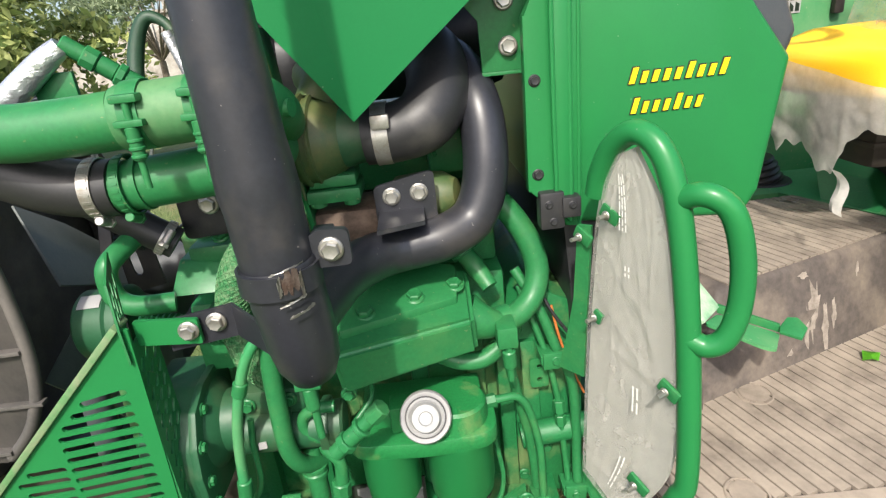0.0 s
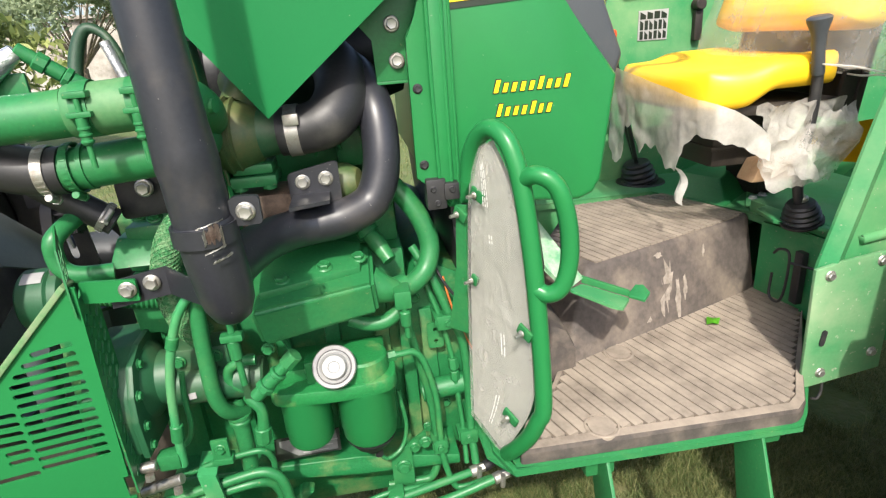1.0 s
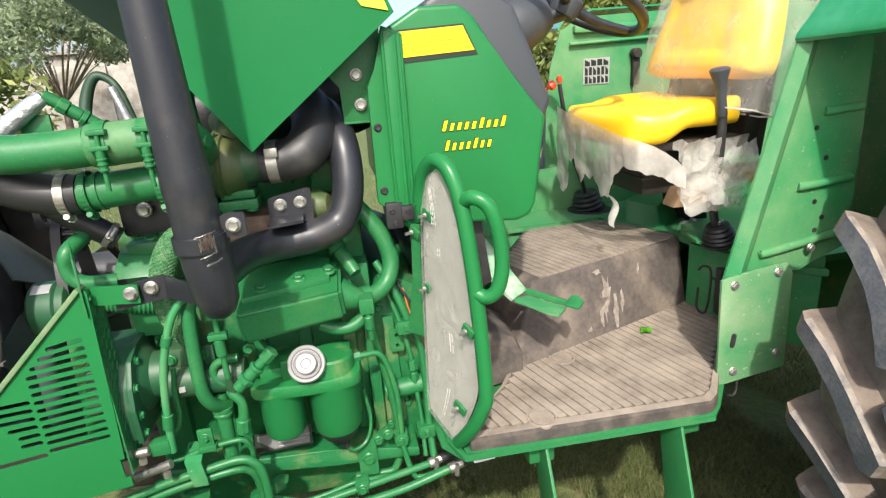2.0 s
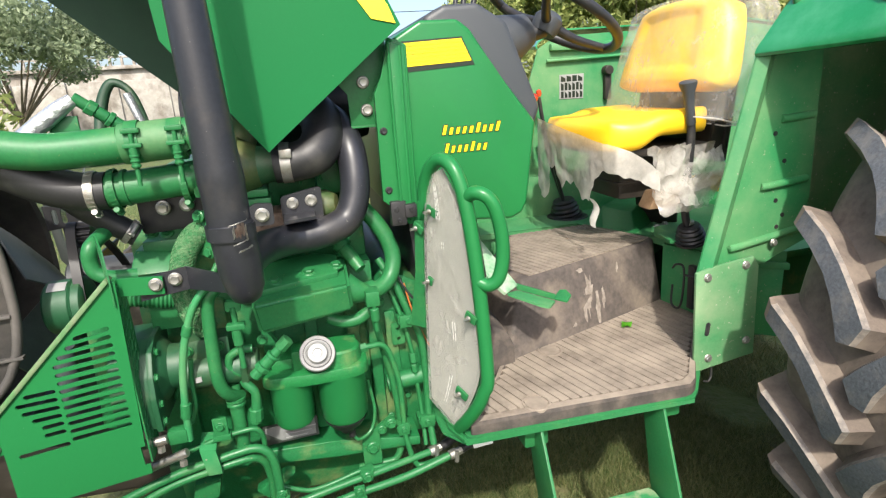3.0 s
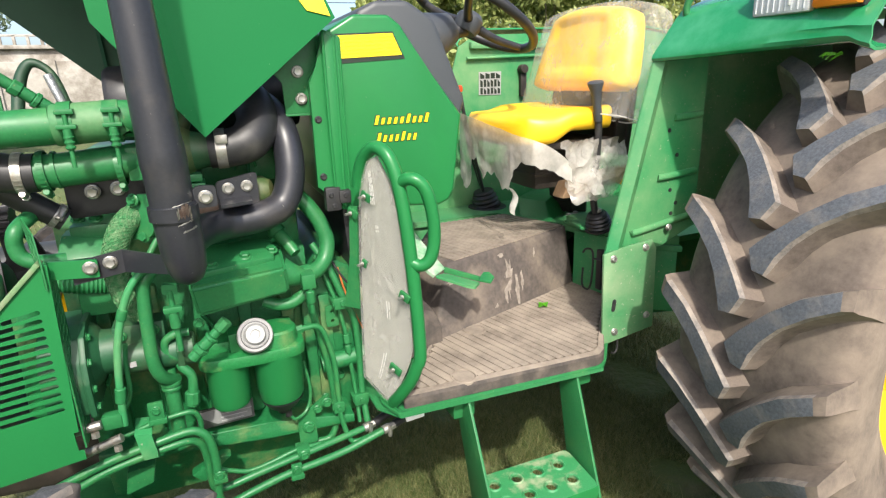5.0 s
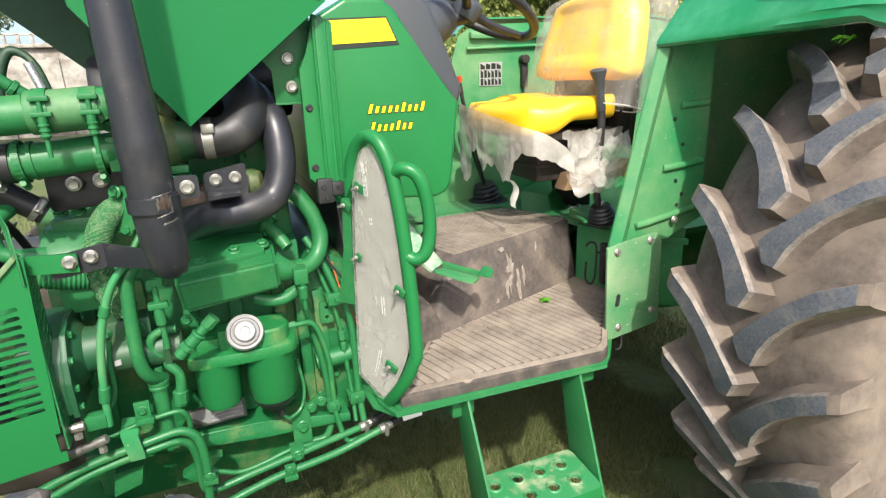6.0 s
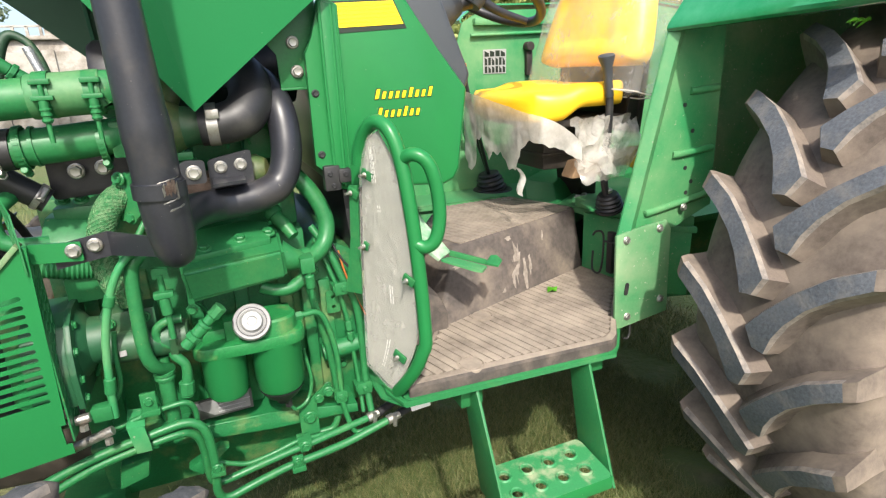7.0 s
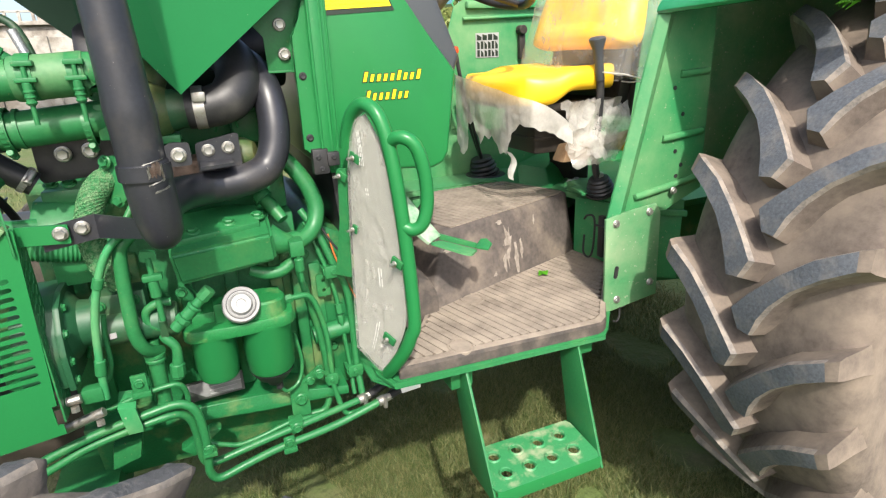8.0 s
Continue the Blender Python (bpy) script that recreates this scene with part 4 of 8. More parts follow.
def hood():
    y0, y1 = 0.735, 2 * YC - 0.735
    t = 0.004
    bm = bmesh.new()
    # the near side sheet, leaning inwards with height; a faint fold runs up from its lower corner
    def at(x, z, dy=0.0):
        return V((x, y0 + 0.10 * (z - 1.334) + dy, z))

    spine = [at(-0.040, 1.334), at(-0.115, 1.75, -0.002), at(-0.42, 2.35, -0.002)]
    right = [at(-0.040, 1.334), at(0.236, 1.553), at(0.215, 1.60), at(-0.25, 2.30), at(-0.60, 2.75)]
    left = [at(-0.040, 1.334), at(-0.200, 1.543, 0.010), at(-0.213, 1.68, 0.010), at(-0.34, 1.76, 0.012), at(-1.05, 2.26, 0.012), at(-0.85, 2.60, 0.012)]
    vsp = [bm.verts.new(p) for p in spine]
    vr = [bm.verts.new(p) for p in right[1:]]
    vl = [bm.verts.new(p) for p in left[1:]]
    bm.faces.new((vsp[0], vr[0], vr[1], vsp[1]))
    bm.faces.new((vsp[1], vr[1], vr[2], vsp[2]))
    bm.faces.new((vsp[2], vr[2], vr[3]))
    bm.faces.new((vsp[0], vsp[1], vl[1], vl[0]))
    bm.faces.new((vsp[1], vsp[2], vl[3], vl[2], vl[1]))
    bm.faces.new((vsp[2], vr[3], vl[4], vl[3]))
    bmesh.ops.recalc_face_normals(bm, faces=bm.faces)
    bmesh.ops.solidify(bm, geom=bm.faces[:], thickness=t)
    side = part("hood", bm, M["hood_paint"], tractor, "raised glossy green hood with its pointed lower corner")
    for f in side.data.polygons:
        f.use_smooth = False
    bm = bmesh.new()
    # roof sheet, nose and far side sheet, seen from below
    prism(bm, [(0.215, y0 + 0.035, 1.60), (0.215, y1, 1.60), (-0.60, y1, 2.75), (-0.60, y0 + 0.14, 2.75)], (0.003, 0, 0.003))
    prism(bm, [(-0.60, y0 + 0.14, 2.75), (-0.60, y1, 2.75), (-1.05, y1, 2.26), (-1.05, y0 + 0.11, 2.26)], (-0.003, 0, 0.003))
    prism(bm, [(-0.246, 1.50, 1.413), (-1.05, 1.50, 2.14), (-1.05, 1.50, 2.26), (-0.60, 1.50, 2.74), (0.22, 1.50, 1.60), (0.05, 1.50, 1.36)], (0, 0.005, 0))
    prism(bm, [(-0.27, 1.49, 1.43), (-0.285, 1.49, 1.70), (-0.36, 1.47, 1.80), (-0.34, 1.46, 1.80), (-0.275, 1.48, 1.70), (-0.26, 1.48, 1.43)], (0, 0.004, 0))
    part("hood_inside", bm, M["inside"], side, "green hood underside with its shade put into the colour")
    # stripe end on the hood beside the cowl
    bm = bmesh.new()
    prism(bm, [at(0.226, 1.556, -0.007), at(0.214, 1.590, -0.007), at(0.10, 1.762, -0.007), at(0.062, 1.740, -0.007), at(0.180, 1.566, -0.007)], (0, 0.002, 0))
    part("stripe", bm, M["decal"], side, "yellow stripe decal")
    bm = bmesh.new()
    # Size and place chosen to block the bright gap at the hood tip
    lathe(bm, (-0.235, 1.10, 1.395), (1, 0.02, 0), [(0, 0), (0.075, 0), (0.084, 0.012), (0.086, 0.05), (0.080, 0.055), (0.080, 0.40), (0.070, 0.43), (0, 0.43)], 36)
    part("air_cleaner", bm, M["plastic"], tractor, "black air cleaner canister, guessed, closing the gap under the hood")


hood()


# -- guard panel wrapped in plastic, with tube frame and hand loop --
def entry_guard():
    bm = bmesh.new()
    tube(bm, [(0.284, 0.676, 0.698), (0.293, 0.648, 0.730), (0.310, 0.620, 0.775), (0.322, 0.606, 0.815), (0.330, 0.600, 0.860), (0.322, 0.604, 1.05), (0.310, 0.616, 1.20), (0.296, 0.634, 1.275),
              (0.278, 0.664, 1.298), (0.262, 0.694, 1.280), (0.253, 0.714, 1.245), (0.250, 0.724, 1.212)], 0.0145, 14)
    frame_tube = part("hand_rail", bm, M["panel"], tractor, "bent glossy green tube hand rail")
    bm = bmesh.new()
    tube(bm, [(0.306, 0.625, 1.225), (0.324, 0.598, 1.239), (0.348, 0.584, 1.222), (0.363, 0.581, 1.170), (0.366, 0.582, 1.112), (0.356, 0.584, 1.070), (0.338, 0.592, 1.055), (0.320, 0.604, 1.062)], 0.0135, 14)
    part("hand_loop", bm, M["panel"], frame_tube)
    # panel: flat sheet behind the film
    n, m = 44, 60
    left = [(0.236, 0.745, 0.745), (0.240, 0.744, 0.88), (0.246, 0.738, 1.05), (0.252, 0.716, 1.20), (0.264, 0.690, 1.268)]
    right = [(0.278, 0.685, 0.690), (0.316, 0.618, 0.850), (0.311, 0.612, 1.05), (0.299, 0.628, 1.20), (0.277, 0.664, 1.282)]
    lp, rp = smooth_path(left, 34), smooth_path(right, 34)
    normal = V((-0.85, -0.5, 0.05)).normalized()
    for name, mat, off, amp, label in (("guard_panel", M["panel_grey"], 0.004, 0.0, "pale grey guard panel"), ("plastic_wrap", M["wrap"], -0.003, 0.0030, "cloudy creased plastic film wrap")):
        bm = bmesh.new()
        rows = []
        for j, (a, b) in enumerate(zip(lp, rp)):
            row = []
            for i in range(n + 1):
                u = i / n
                p = a.lerp(b, u)
                e = min(u, 1 - u, j / 12, (len(lp) - 1 - j) / 12, 1) * 2
                k = 0.25 * noise.noise(V((u * 2.2, p.z * 4, 4.0))) + 0.55 * max(0.0, 1 - abs(noise.noise(V((u * 7.0 + p.z * 2, p.z * 1.6, 8.0)))) * 9) * (1 if p.z > 1.08 else 0.35)
                for cu, cz in ((0.05, 1.165), (0.04, 1.01), (0.92, 0.945), (0.80, 0.76)):
                    du, dz = (u - cu) * 0.15, p.z - cz
                    dist = math.hypot(du, dz)
                    k += 1.5 * math.exp(-dist / 0.13) * max(0.0, math.cos(5.5 * math.atan2(dz, du) + cz * 20)) ** 14
                k += 0.9 * max(0.0, 1 - abs(noise.noise(V((u * 1.4 - p.z * 3, p.z * 1.2 + u, 3.0)))) * 16) + 0.6 * max(0.0, 1 - abs(noise.noise(V((u * 2.6 + p.z * 4, p.z * 5 - u * 2, 6.0)))) * 14)
                row.append(bm.verts.new(p + normal * (-off + amp * k * min(1, 0.3 + e))))
            rows.append(row)
        for j in range(len(rows) - 1):
            for i in range(n):
                bm.faces.new((rows[j][i], rows[j][i + 1], rows[j + 1][i + 1], rows[j + 1][i]))
        if not amp:
            bmesh.ops.solidify(bm, geom=bm.faces[:], thickness=0.004)
        part(name, bm, mat, frame_tube, label)
    # faint white print bars on the film
    bm = bmesh.new()
    rnd = random.Random(9)
    for u0, z0, z1, rows in ((0.42, 1.18, 1.24, 3), (0.60, 0.935, 0.975, 2), (0.55, 0.79, 0.85, 2), (0.50, 1.12, 1.132, 2)):
        for k in range(rows):
            z = z0
            while z < z1:
                h = rnd.uniform(0.004, 0.012)
                def on(zz, uu):
                    f = float(np.interp(zz, [q.z for q in lp], range(len(lp))))
                    a = lp[int(f)].lerp(lp[min(int(f) + 1, len(lp) - 1)], f % 1)
                    b = rp[min(int(f), len(rp) - 1)]
                    return a.lerp(b, uu) + normal * 0.0125
                u = u0 + k * 0.045
                bm = bmesh.new()
                prism(bm, [on(z, u), on(z, u + 0.016), on(z + h, u + 0.016), on(z + h, u)], normal * 0.0004)
                part("print_bar", bm, M["print"], frame_tube, "faint white printed bar")
                z += h + 0.002
    # side bar and clips
    bm = bmesh.new()
    prism(bm, [(0.231, 0.745, 1.165), (0.246, 0.735, 1.165), (0.240, 0.755, 0.915), (0.212, 0.790, 0.915), (0.221, 0.765, 1.0), (0.227, 0.757, 1.05)], (0.004, 0.004, 0), 0.0)
    part("side_bar", bm, M["green"], frame_tube)
    for at, w in (((0.260, 0.697, 1.192), 0.030), ((0.238, 0.740, 1.150), 0.030), ((0.252, 0.722, 1.036), 0.016), ((0.305, 0.610, 0.985), 0.030), ((0.288, 0.654, 0.795), 0.034)):
        bm = bmesh.new()
        at = V(at)
        m2 = Matrix.Translation(at) @ pose(0, 0, 0, 0, 0, -60) @ pose(0, 0, 0, 0, 25, 0)
        block(bm, (-w / 2, -0.004, -0.009), (w / 2, 0.002, 0.009), 0.002, m2)
        clip = part("clip", bm, M["green"], frame_tube)
        bolt(clip, at + normal * 0.006 + V((-0.004, 0, 0)), normal, 0.0045)
        bm = bmesh.new()
        cyl(bm, at + normal * 0.008, at + normal * 0.024, 0.003, 8)
        part("stud", bm, M["zinc"], clip)
    # black switch box at the front edge of the cowl
    bm = bmesh.new()
    block(bm, (0.188, 0.772, 1.152), (0.222, 0.800, 1.205), 0.004)
    block(bm, (0.218, 0.768, 1.168), (0.244, 0.796, 1.197), 0.003)
    sw = part("latch", bm, M["plastic"], tractor, "black plastic hood latch")
    bolt(sw, (0.200, 0.771, 1.188), r=0.0045, material=M["plastic"])
    bolt(sw, (0.206, 0.771, 1.163), r=0.0045, material=M["plastic"])
    bolt(sw, (0.232, 0.767, 1.186), r=0.0045, material=M["plastic"])


def wrap_build(nt, bsdf, out):
    film_build(nt, bsdf, out, 9.0)
    bsdf.inputs["Roughness"].default_value = 0.10
    for nd in nt.nodes:
        if nd.type == "VALTORGB":
            nd.color_ramp.elements[0].color = (0.20, 0.20, 0.20, 1)
            nd.color_ramp.elements[1].color = (0.40, 0.40, 0.40, 1)


M["print"] = surface("white_print", (0.66, 0.65, 0.61), 0.5, grain=300, grain_amt=0.03)
M["panel_grey"] = surface("pale_grey_panel", (0.52, 0.515, 0.46), 0.30, second=(0.44, 0.44, 0.39), patch=(0.4, 0.7), patch_scale=7, grain=200, grain_amt=0.05)
M["rust"] = surface("bare_rusty_steel", (0.085, 0.052, 0.036), 0.7, second=(0.20, 0.165, 0.135), patch=(0.45, 0.65), patch_scale=60, grain=300, grain_amt=0.2)
M["wrap"] = shade("creased_plastic_wrap", wrap_build)
entry_guard()


# -- exhaust stack and cross pipe --
def exhaust():
    ax, ay = -0.1050, 0.521
    bm = bmesh.new()
    lathe(bm, (-0.0672, ay + 0.002, 0), (-0.0305, 0, 1), [(0.0335, 1.240), (0.0337, 1.302), (0.0352, 1.317), (0.0343, 1.337), (0.0326, 1.36), (0.0268, 1.70), (0.0255, 1.80), (0.0250, 2.35), (0.021, 2.35), (0.021, 1.24)], 40)
    st = part("exhaust_pipe", bm, M["black"], tractor, "black painted vertical exhaust stack with chipped clamp")
    bm = bmesh.new()
    lathe(bm, (ax, ay, 1.254), (0.05, 0.10, -1), [(0.0338, 0), (0.0352, 0.004), (0.0352, 0.055), (0.0346, 0.085), (0.0312, 0.115), (0.023, 0.134), (0.012, 0.142), (0, 0.144)], 36)
    part("elbow_cup", bm, M["black"], st)
    bm = bmesh.new()
    band(bm, (ax, ay, 1.238), (0, 0, 1), 0.0350, 0.022, 36, 0.0028)
    part("clamp_band", bm, M["black"], st)
    # chipped paint on the clamp: bare rusty skin edged with torn silver scraps
    rnd = random.Random(5)

    def scrap(a0, a1, z0, z1, r, mat, label, ragged):
        bm = bmesh.new()
        n, rows = 11, []
        for j in range(4):
            v = j / 3
            rows.append([])
            for i in range(n):
                u = i / (n - 1)
                a = a0 + (a1 - a0) * u + rnd.uniform(-0.02, 0.02)
                z = z0 + 0.005 + (z1 - z0) * v + rnd.uniform(-1, 1) * ragged * (j in (0, 3)) + (u - 0.5) * 0.006
                rr = r - 0.0018 + rnd.uniform(0, 0.0012)
                rows[-1].append(bm.verts.new((ax + rr * math.cos(a), ay + rr * math.sin(a), z)))
        for j in range(3):
            for i in range(n - 1):
                bm.faces.new((rows[j][i], rows[j][i + 1], rows[j + 1][i + 1], rows[j + 1][i]))
        bmesh.ops.solidify(bm, geom=bm.faces[:], thickness=0.0005)
        part("torn_scrap", bm, mat, st, label)

    scrap(-1.32, -0.92, 1.229, 1.246, 0.0400, M["rust"], "bare rusty patch", 0.004)
    for a0, a1, z0, z1 in ((-1.46, -0.82, 1.2185, 1.2205), (-0.92, -0.84, 1.222, 1.245), (-1.40, -1.33, 1.228, 1.244), (-1.55, -0.74, 1.2495, 1.2510), (-1.30, -0.66, 1.2065, 1.2095)):
        scrap(a0, a1, z0, z1, 0.0408, M["zinc"], "torn silver scrap", 0.0008)
    bm = bmesh.new()
    tube(bm, [(-0.104, 0.530, 1.172), (-0.094, 0.590, 1.170), (-0.073, 0.670, 1.166), (-0.040, 0.732, 1.159), (-0.008, 0.757, 1.156), (0.020, 0.763, 1.157), (0.054, 0.768, 1.162), (0.0935, 0.782, 1.178), (0.1145, 0.792, 1.2155), (0.1225, 0.805, 1.269), (0.119, 0.830, 1.327), (0.103, 0.885, 1.371), (0.075, 0.95, 1.392), (0.03, 1.03, 1.40)], 0.0312, 26, 8)
    part("cross_pipe", bm, M["black"], st, "bent black exhaust pipe with dusty scuffs")
    bm = bmesh.new()
    holed(bm, round_poly([(-0.080, 1.240), (-0.038, 1.240), (-0.038, 1.274), (-0.066, 1.276), (-0.080, 1.266)], 0.006), [], 0.008, side_at(0.522))
    block(bm, (-0.075, 0.522, 1.24), (-0.055, 0.56, 1.268), 0.003)
    lug = part("clamp_lug", bm, M["black"], st)
    bolt(lug, (-0.055, 0.516, 1.257), r=0.0085)
    bm = bmesh.new()
    holed(bm, round_poly([(-0.034, 1.176), (0.048, 1.182), (0.048, 1.252), (0.040, 1.254), (-0.034, 1.240)], 0.008), [], 0.006, side_at(0.778))
    prism(bm, [(-0.03, 0.70, 1.205), (0.03, 0.72, 1.205), (0.03, 0.78, 1.205), (-0.03, 0.78, 1.205)], (0, 0, -0.006))
    hb = part("hanger_bracket", bm, M["black"], tractor, "black hanger bracket with two bolts")
    bolt(hb, (-0.011, 0.774, 1.225), r=0.0092)
    bolt(hb, (0.026, 0.774, 1.227), r=0.0092)
    # strap from the front guard to the stack
    bm = bmesh.new()
    prism(bm, [(-0.288, 0.648, 1.102), (-0.288, 0.648, 1.142), (-0.206, 0.646, 1.156), (-0.206, 0.646, 1.114)], (0.0005, 0.005, 0))
    prism(bm, [(-0.206, 0.646, 1.114), (-0.206, 0.646, 1.156), (-0.128, 0.545, 1.160), (-0.128, 0.545, 1.128)], (0.0005, 0.005, 0))
    strap = part("stack_strap", bm, M["black"], tractor, "flat black support strap")
    bolt(strap, (-0.2568, 0.634, 1.133), r=0.0090)
    bolt(strap, (-0.2265, 0.643, 1.136), r=0.0090)


exhaust()


# -- engine --
def worm_clamp(parent, c, axis, r, w=0.012, mat="zinc", screw_dir=(0, -0.4, -1)):
    bm = bmesh.new()
    band(bm, c, axis, r, w, 32, 0.0016)
    ax = V(axis).normalized()
    ob = part("hose_clamp", bm, M[mat], parent, "worm-drive hose clamp")
    d = V(screw_dir).normalized()
    t = ax.cross(d).normalized()
    if w > 0.0105:
        bm = bmesh.new()
        for k in range(26):
            a = 2 * math.pi * k / 26
            q = V(c) + (d * math.cos(a) + t * math.sin(a)) * (r + 0.0018)
            g = (t * math.cos(a) - d * math.sin(a)) * 0.0014
            prism(bm, [q - ax * w * 0.36 - g, q + ax * w * 0.36 - g, q + ax * w * 0.36 + g, q - ax * w * 0.36 + g], (d * math.cos(a) + t * math.sin(a)) * 0.0006)
        part("clamp_ridge", bm, M[mat], ob)
    bm = bmesh.new()
    q = V(c) + d * (r + 0.005)
    cyl(bm, q - t * 0.010, q + t * 0.010, 0.0055, 12, None, 0.001)
    cyl(bm, q + t * 0.010, q + t * 0.015, 0.0070, 6)
    part("clamp_screw", bm, M[mat], ob)
    return ob


def t_bolt(parent, x, y, z):
    """A sprung T-bolt of an intake coupling: bridge, trunnion, spring and stem."""
    bm = bmesh.new()
    block(bm, (x - 0.0135, y - 0.008, z + 0.010), (x + 0.0135, y + 0.008, z + 0.018), 0.002)
    block(bm, (x - 0.0145, y - 0.010, z - 0.013), (x + 0.0145, y + 0.004, z - 0.006), 0.002)
    cyl(bm, (x, y - 0.003, z + 0.016), (x, y - 0.004, z - 0.075), 0.0036, 12)
    cyl(bm, (x, y - 0.004, z - 0.013), (x, y - 0.004, z - 0.046), 0.0068, 14, 0.0062, 0.001)
    for k in range(3):
        lathe(bm, (x, y - 0.004, z - 0.024 - k * 0.008), (0, 0, -1), [(0.0068, 0), (0.0078, 0.001), (0.0078, 0.003), (0.0068, 0.004)], 14)
    part("t_bolt", bm, M["green"], parent)


def engine():
    bm = bmesh.new()
    block(bm, (-0.36, 0.865, 0.60), (0.145, 1.52, 1.06), 0.012)
    block(bm, (-0.36, 0.850, 0.60), (0.16, 0.92, 0.628), 0.006)
    blk = part("engine_block", bm, M["cast"], tractor, "dusty green cast engine block")
    for k in range(5):
        x = -0.31 + k * 0.095
        b = bmesh.new()
        block(b, (x, 0.845, 0.66), (x + 0.03, 0.90, 1.02), 0.008)
        part("rib", b, M["cast"], blk)
    bm = bmesh.new()
    prism(bm, [(-0.351, 0.801, 0.640), (0.016, 0.785, 0.614), (0.209, 0.770, 0.609), (0.209, 0.770, 0.633), (0.016, 0.784, 0.656), (-0.351, 0.801, 0.667)], (0, 0.35, 0), 0.005)
    prism(bm, [(-0.36, 0.90, 0.46), (0.16, 0.88, 0.47), (0.20, 0.87, 0.585), (-0.36, 0.87, 0.60)], (0, 0.6, 0), 0.02)
    part("oil_pan", bm, M["cast"], blk)
    bm = bmesh.new()
    block(bm, (-0.36, 0.905, 1.06), (0.14, 1.50, 1.175), 0.01)
    for k in range(6):
        cyl(bm, (-0.31 + k * 0.083, 0.90, 1.12), (-0.31 + k * 0.083, 0.92, 1.12), 0.018, 14)
    head = part("cylinder_head", bm, M["cast"], tractor, "dusty green cylinder head")
    bm = bmesh.new()
    block(bm, (-0.33, 0.98, 1.175), (0.12, 1.44, 1.29), 0.03)
    part("rocker_cover", bm, M["green"], head)
    # flywheel housing
    bm = bmesh.new()
    prism(bm, [(0.135, 0.855, 0.60), (0.27, 0.865, 0.58), (0.27, 0.865, 0.98), (0.20, 0.86, 1.02), (0.135, 0.86, 0.98)], (0, 0.70, 0), 0.012)
    block(bm, (0.118, 0.835, 0.62), (0.145, 0.90, 0.95), 0.006)
    cyl(bm, (0.15, 0.83, 0.755), (0.275, 0.83, 0.765), 0.022, 16)
    prism(bm, [(0.165, 0.838, 0.66), (0.195, 0.842, 0.66), (0.185, 0.850, 0.93), (0.16, 0.850, 0.93)], (0.004, 0.03, 0), 0.003)
    fw = part("flywheel_housing", bm, M["cast"], tractor, "dusty green flywheel housing")
    for at in ((0.155, 0.852, 0.955), (0.200, 0.857, 0.700), (0.250, 0.861, 0.640), (0.250, 0.861, 0.900), (0.155, 0.850, 0.650)):
        bolt(fw, at, r=0.0085, material=M["green"])
    bm = bmesh.new()
    holed(bm, round_poly([(0.172, 0.850), (0.203, 0.850), (0.203, 0.905), (0.172, 0.905)], 0.006),
          [[(0.188 + 0.0045 * math.cos(a), z + 0.0045 * math.sin(a)) for a in np.linspace(0, 6.28, 12, endpoint=False)] for z in (0.865, 0.890)], 0.005, side_at(0.835))
    part("tab_plate", bm, M["green"], fw)

    # intake manifold box with its cover plate
    bm = bmesh.new()
    a = [(-0.110, 0.662, 1.058), (0.081, 0.726, 1.052), (0.085, 0.744, 0.988), (-0.102, 0.668, 0.996)]
    b = [(-0.118, 0.800, 1.086), (0.085, 0.850, 1.078), (0.088, 0.850, 0.985), (-0.112, 0.800, 0.970)]
    va, vb = [bm.verts.new(p) for p in a], [bm.verts.new(p) for p in b]
    bm.faces.new(va)
    bm.faces.new(vb[::-1])
    for i in range(4):
        bm.faces.new((va[i], va[(i + 1) % 4], vb[(i + 1) % 4], vb[i]))
    bmesh.ops.bevel(bm, geom=bm.edges[:], offset=0.007, segments=3, affect="EDGES")
    tube(bm, [(0.076, 0.783, 1.024), (0.098, 0.780, 1.016), (0.120, 0.784, 1.008)], [0.036, 0.026, 0.019], 18, 3)
    man = part("intake_manifold", bm, M["green"], tractor, "green box-shaped intake manifold")
    bm = bmesh.new()
    prism(bm, [(-0.098, 0.694, 1.062), (0.062, 0.762, 1.058), (0.066, 0.830, 1.078), (0.02, 0.838, 1.086), (-0.10, 0.78, 1.090)], (0, 0, 0.014), 0.004)
    part("cover_plate", bm, M["green"], man)
    for at in ((-0.066, 0.728, 1.080), (0.002, 0.760, 1.080), (0.060, 0.788, 1.078)):
        bolt(man, at, (0.05, -0.25, 1), 0.0110, M["green"])
    bm = bmesh.new()
    tube(bm, [(0.075, 0.86, 1.11), (0.095, 0.84, 1.085), (0.115, 0.815, 1.055)], [0.014, 0.016, 0.013], 14)
    lathe(bm, (0.085, 0.85, 1.098), (-0.6, 0.5, 0.9), [(0.0, 0), (0.021, 0), (0.021, 0.012), (0, 0.012)], 16)
    part("pipe_stub", bm, M["green"], man)

    # green coolant elbow beside the cowl
    bm = bmesh.new()
    tube(bm, [(0.135, 0.86, 1.185), (0.162, 0.85, 1.150), (0.183, 0.842, 1.110), (0.192, 0.835, 1.066), (0.180, 0.822, 1.028), (0.152, 0.805, 1.008), (0.120, 0.792, 1.006)], 0.0185, 18, 8)
    el = part("coolant_elbow", bm, M["green"], tractor, "bent green coolant pipe")
    bm = bmesh.new()
    band(bm, (0.128, 0.795, 1.007), (1, 0.35, 0.02), 0.0188, 0.022, 24, 0.004)
    block(bm, (0.112, 0.738, 0.990), (0.142, 0.782, 1.024), 0.004)
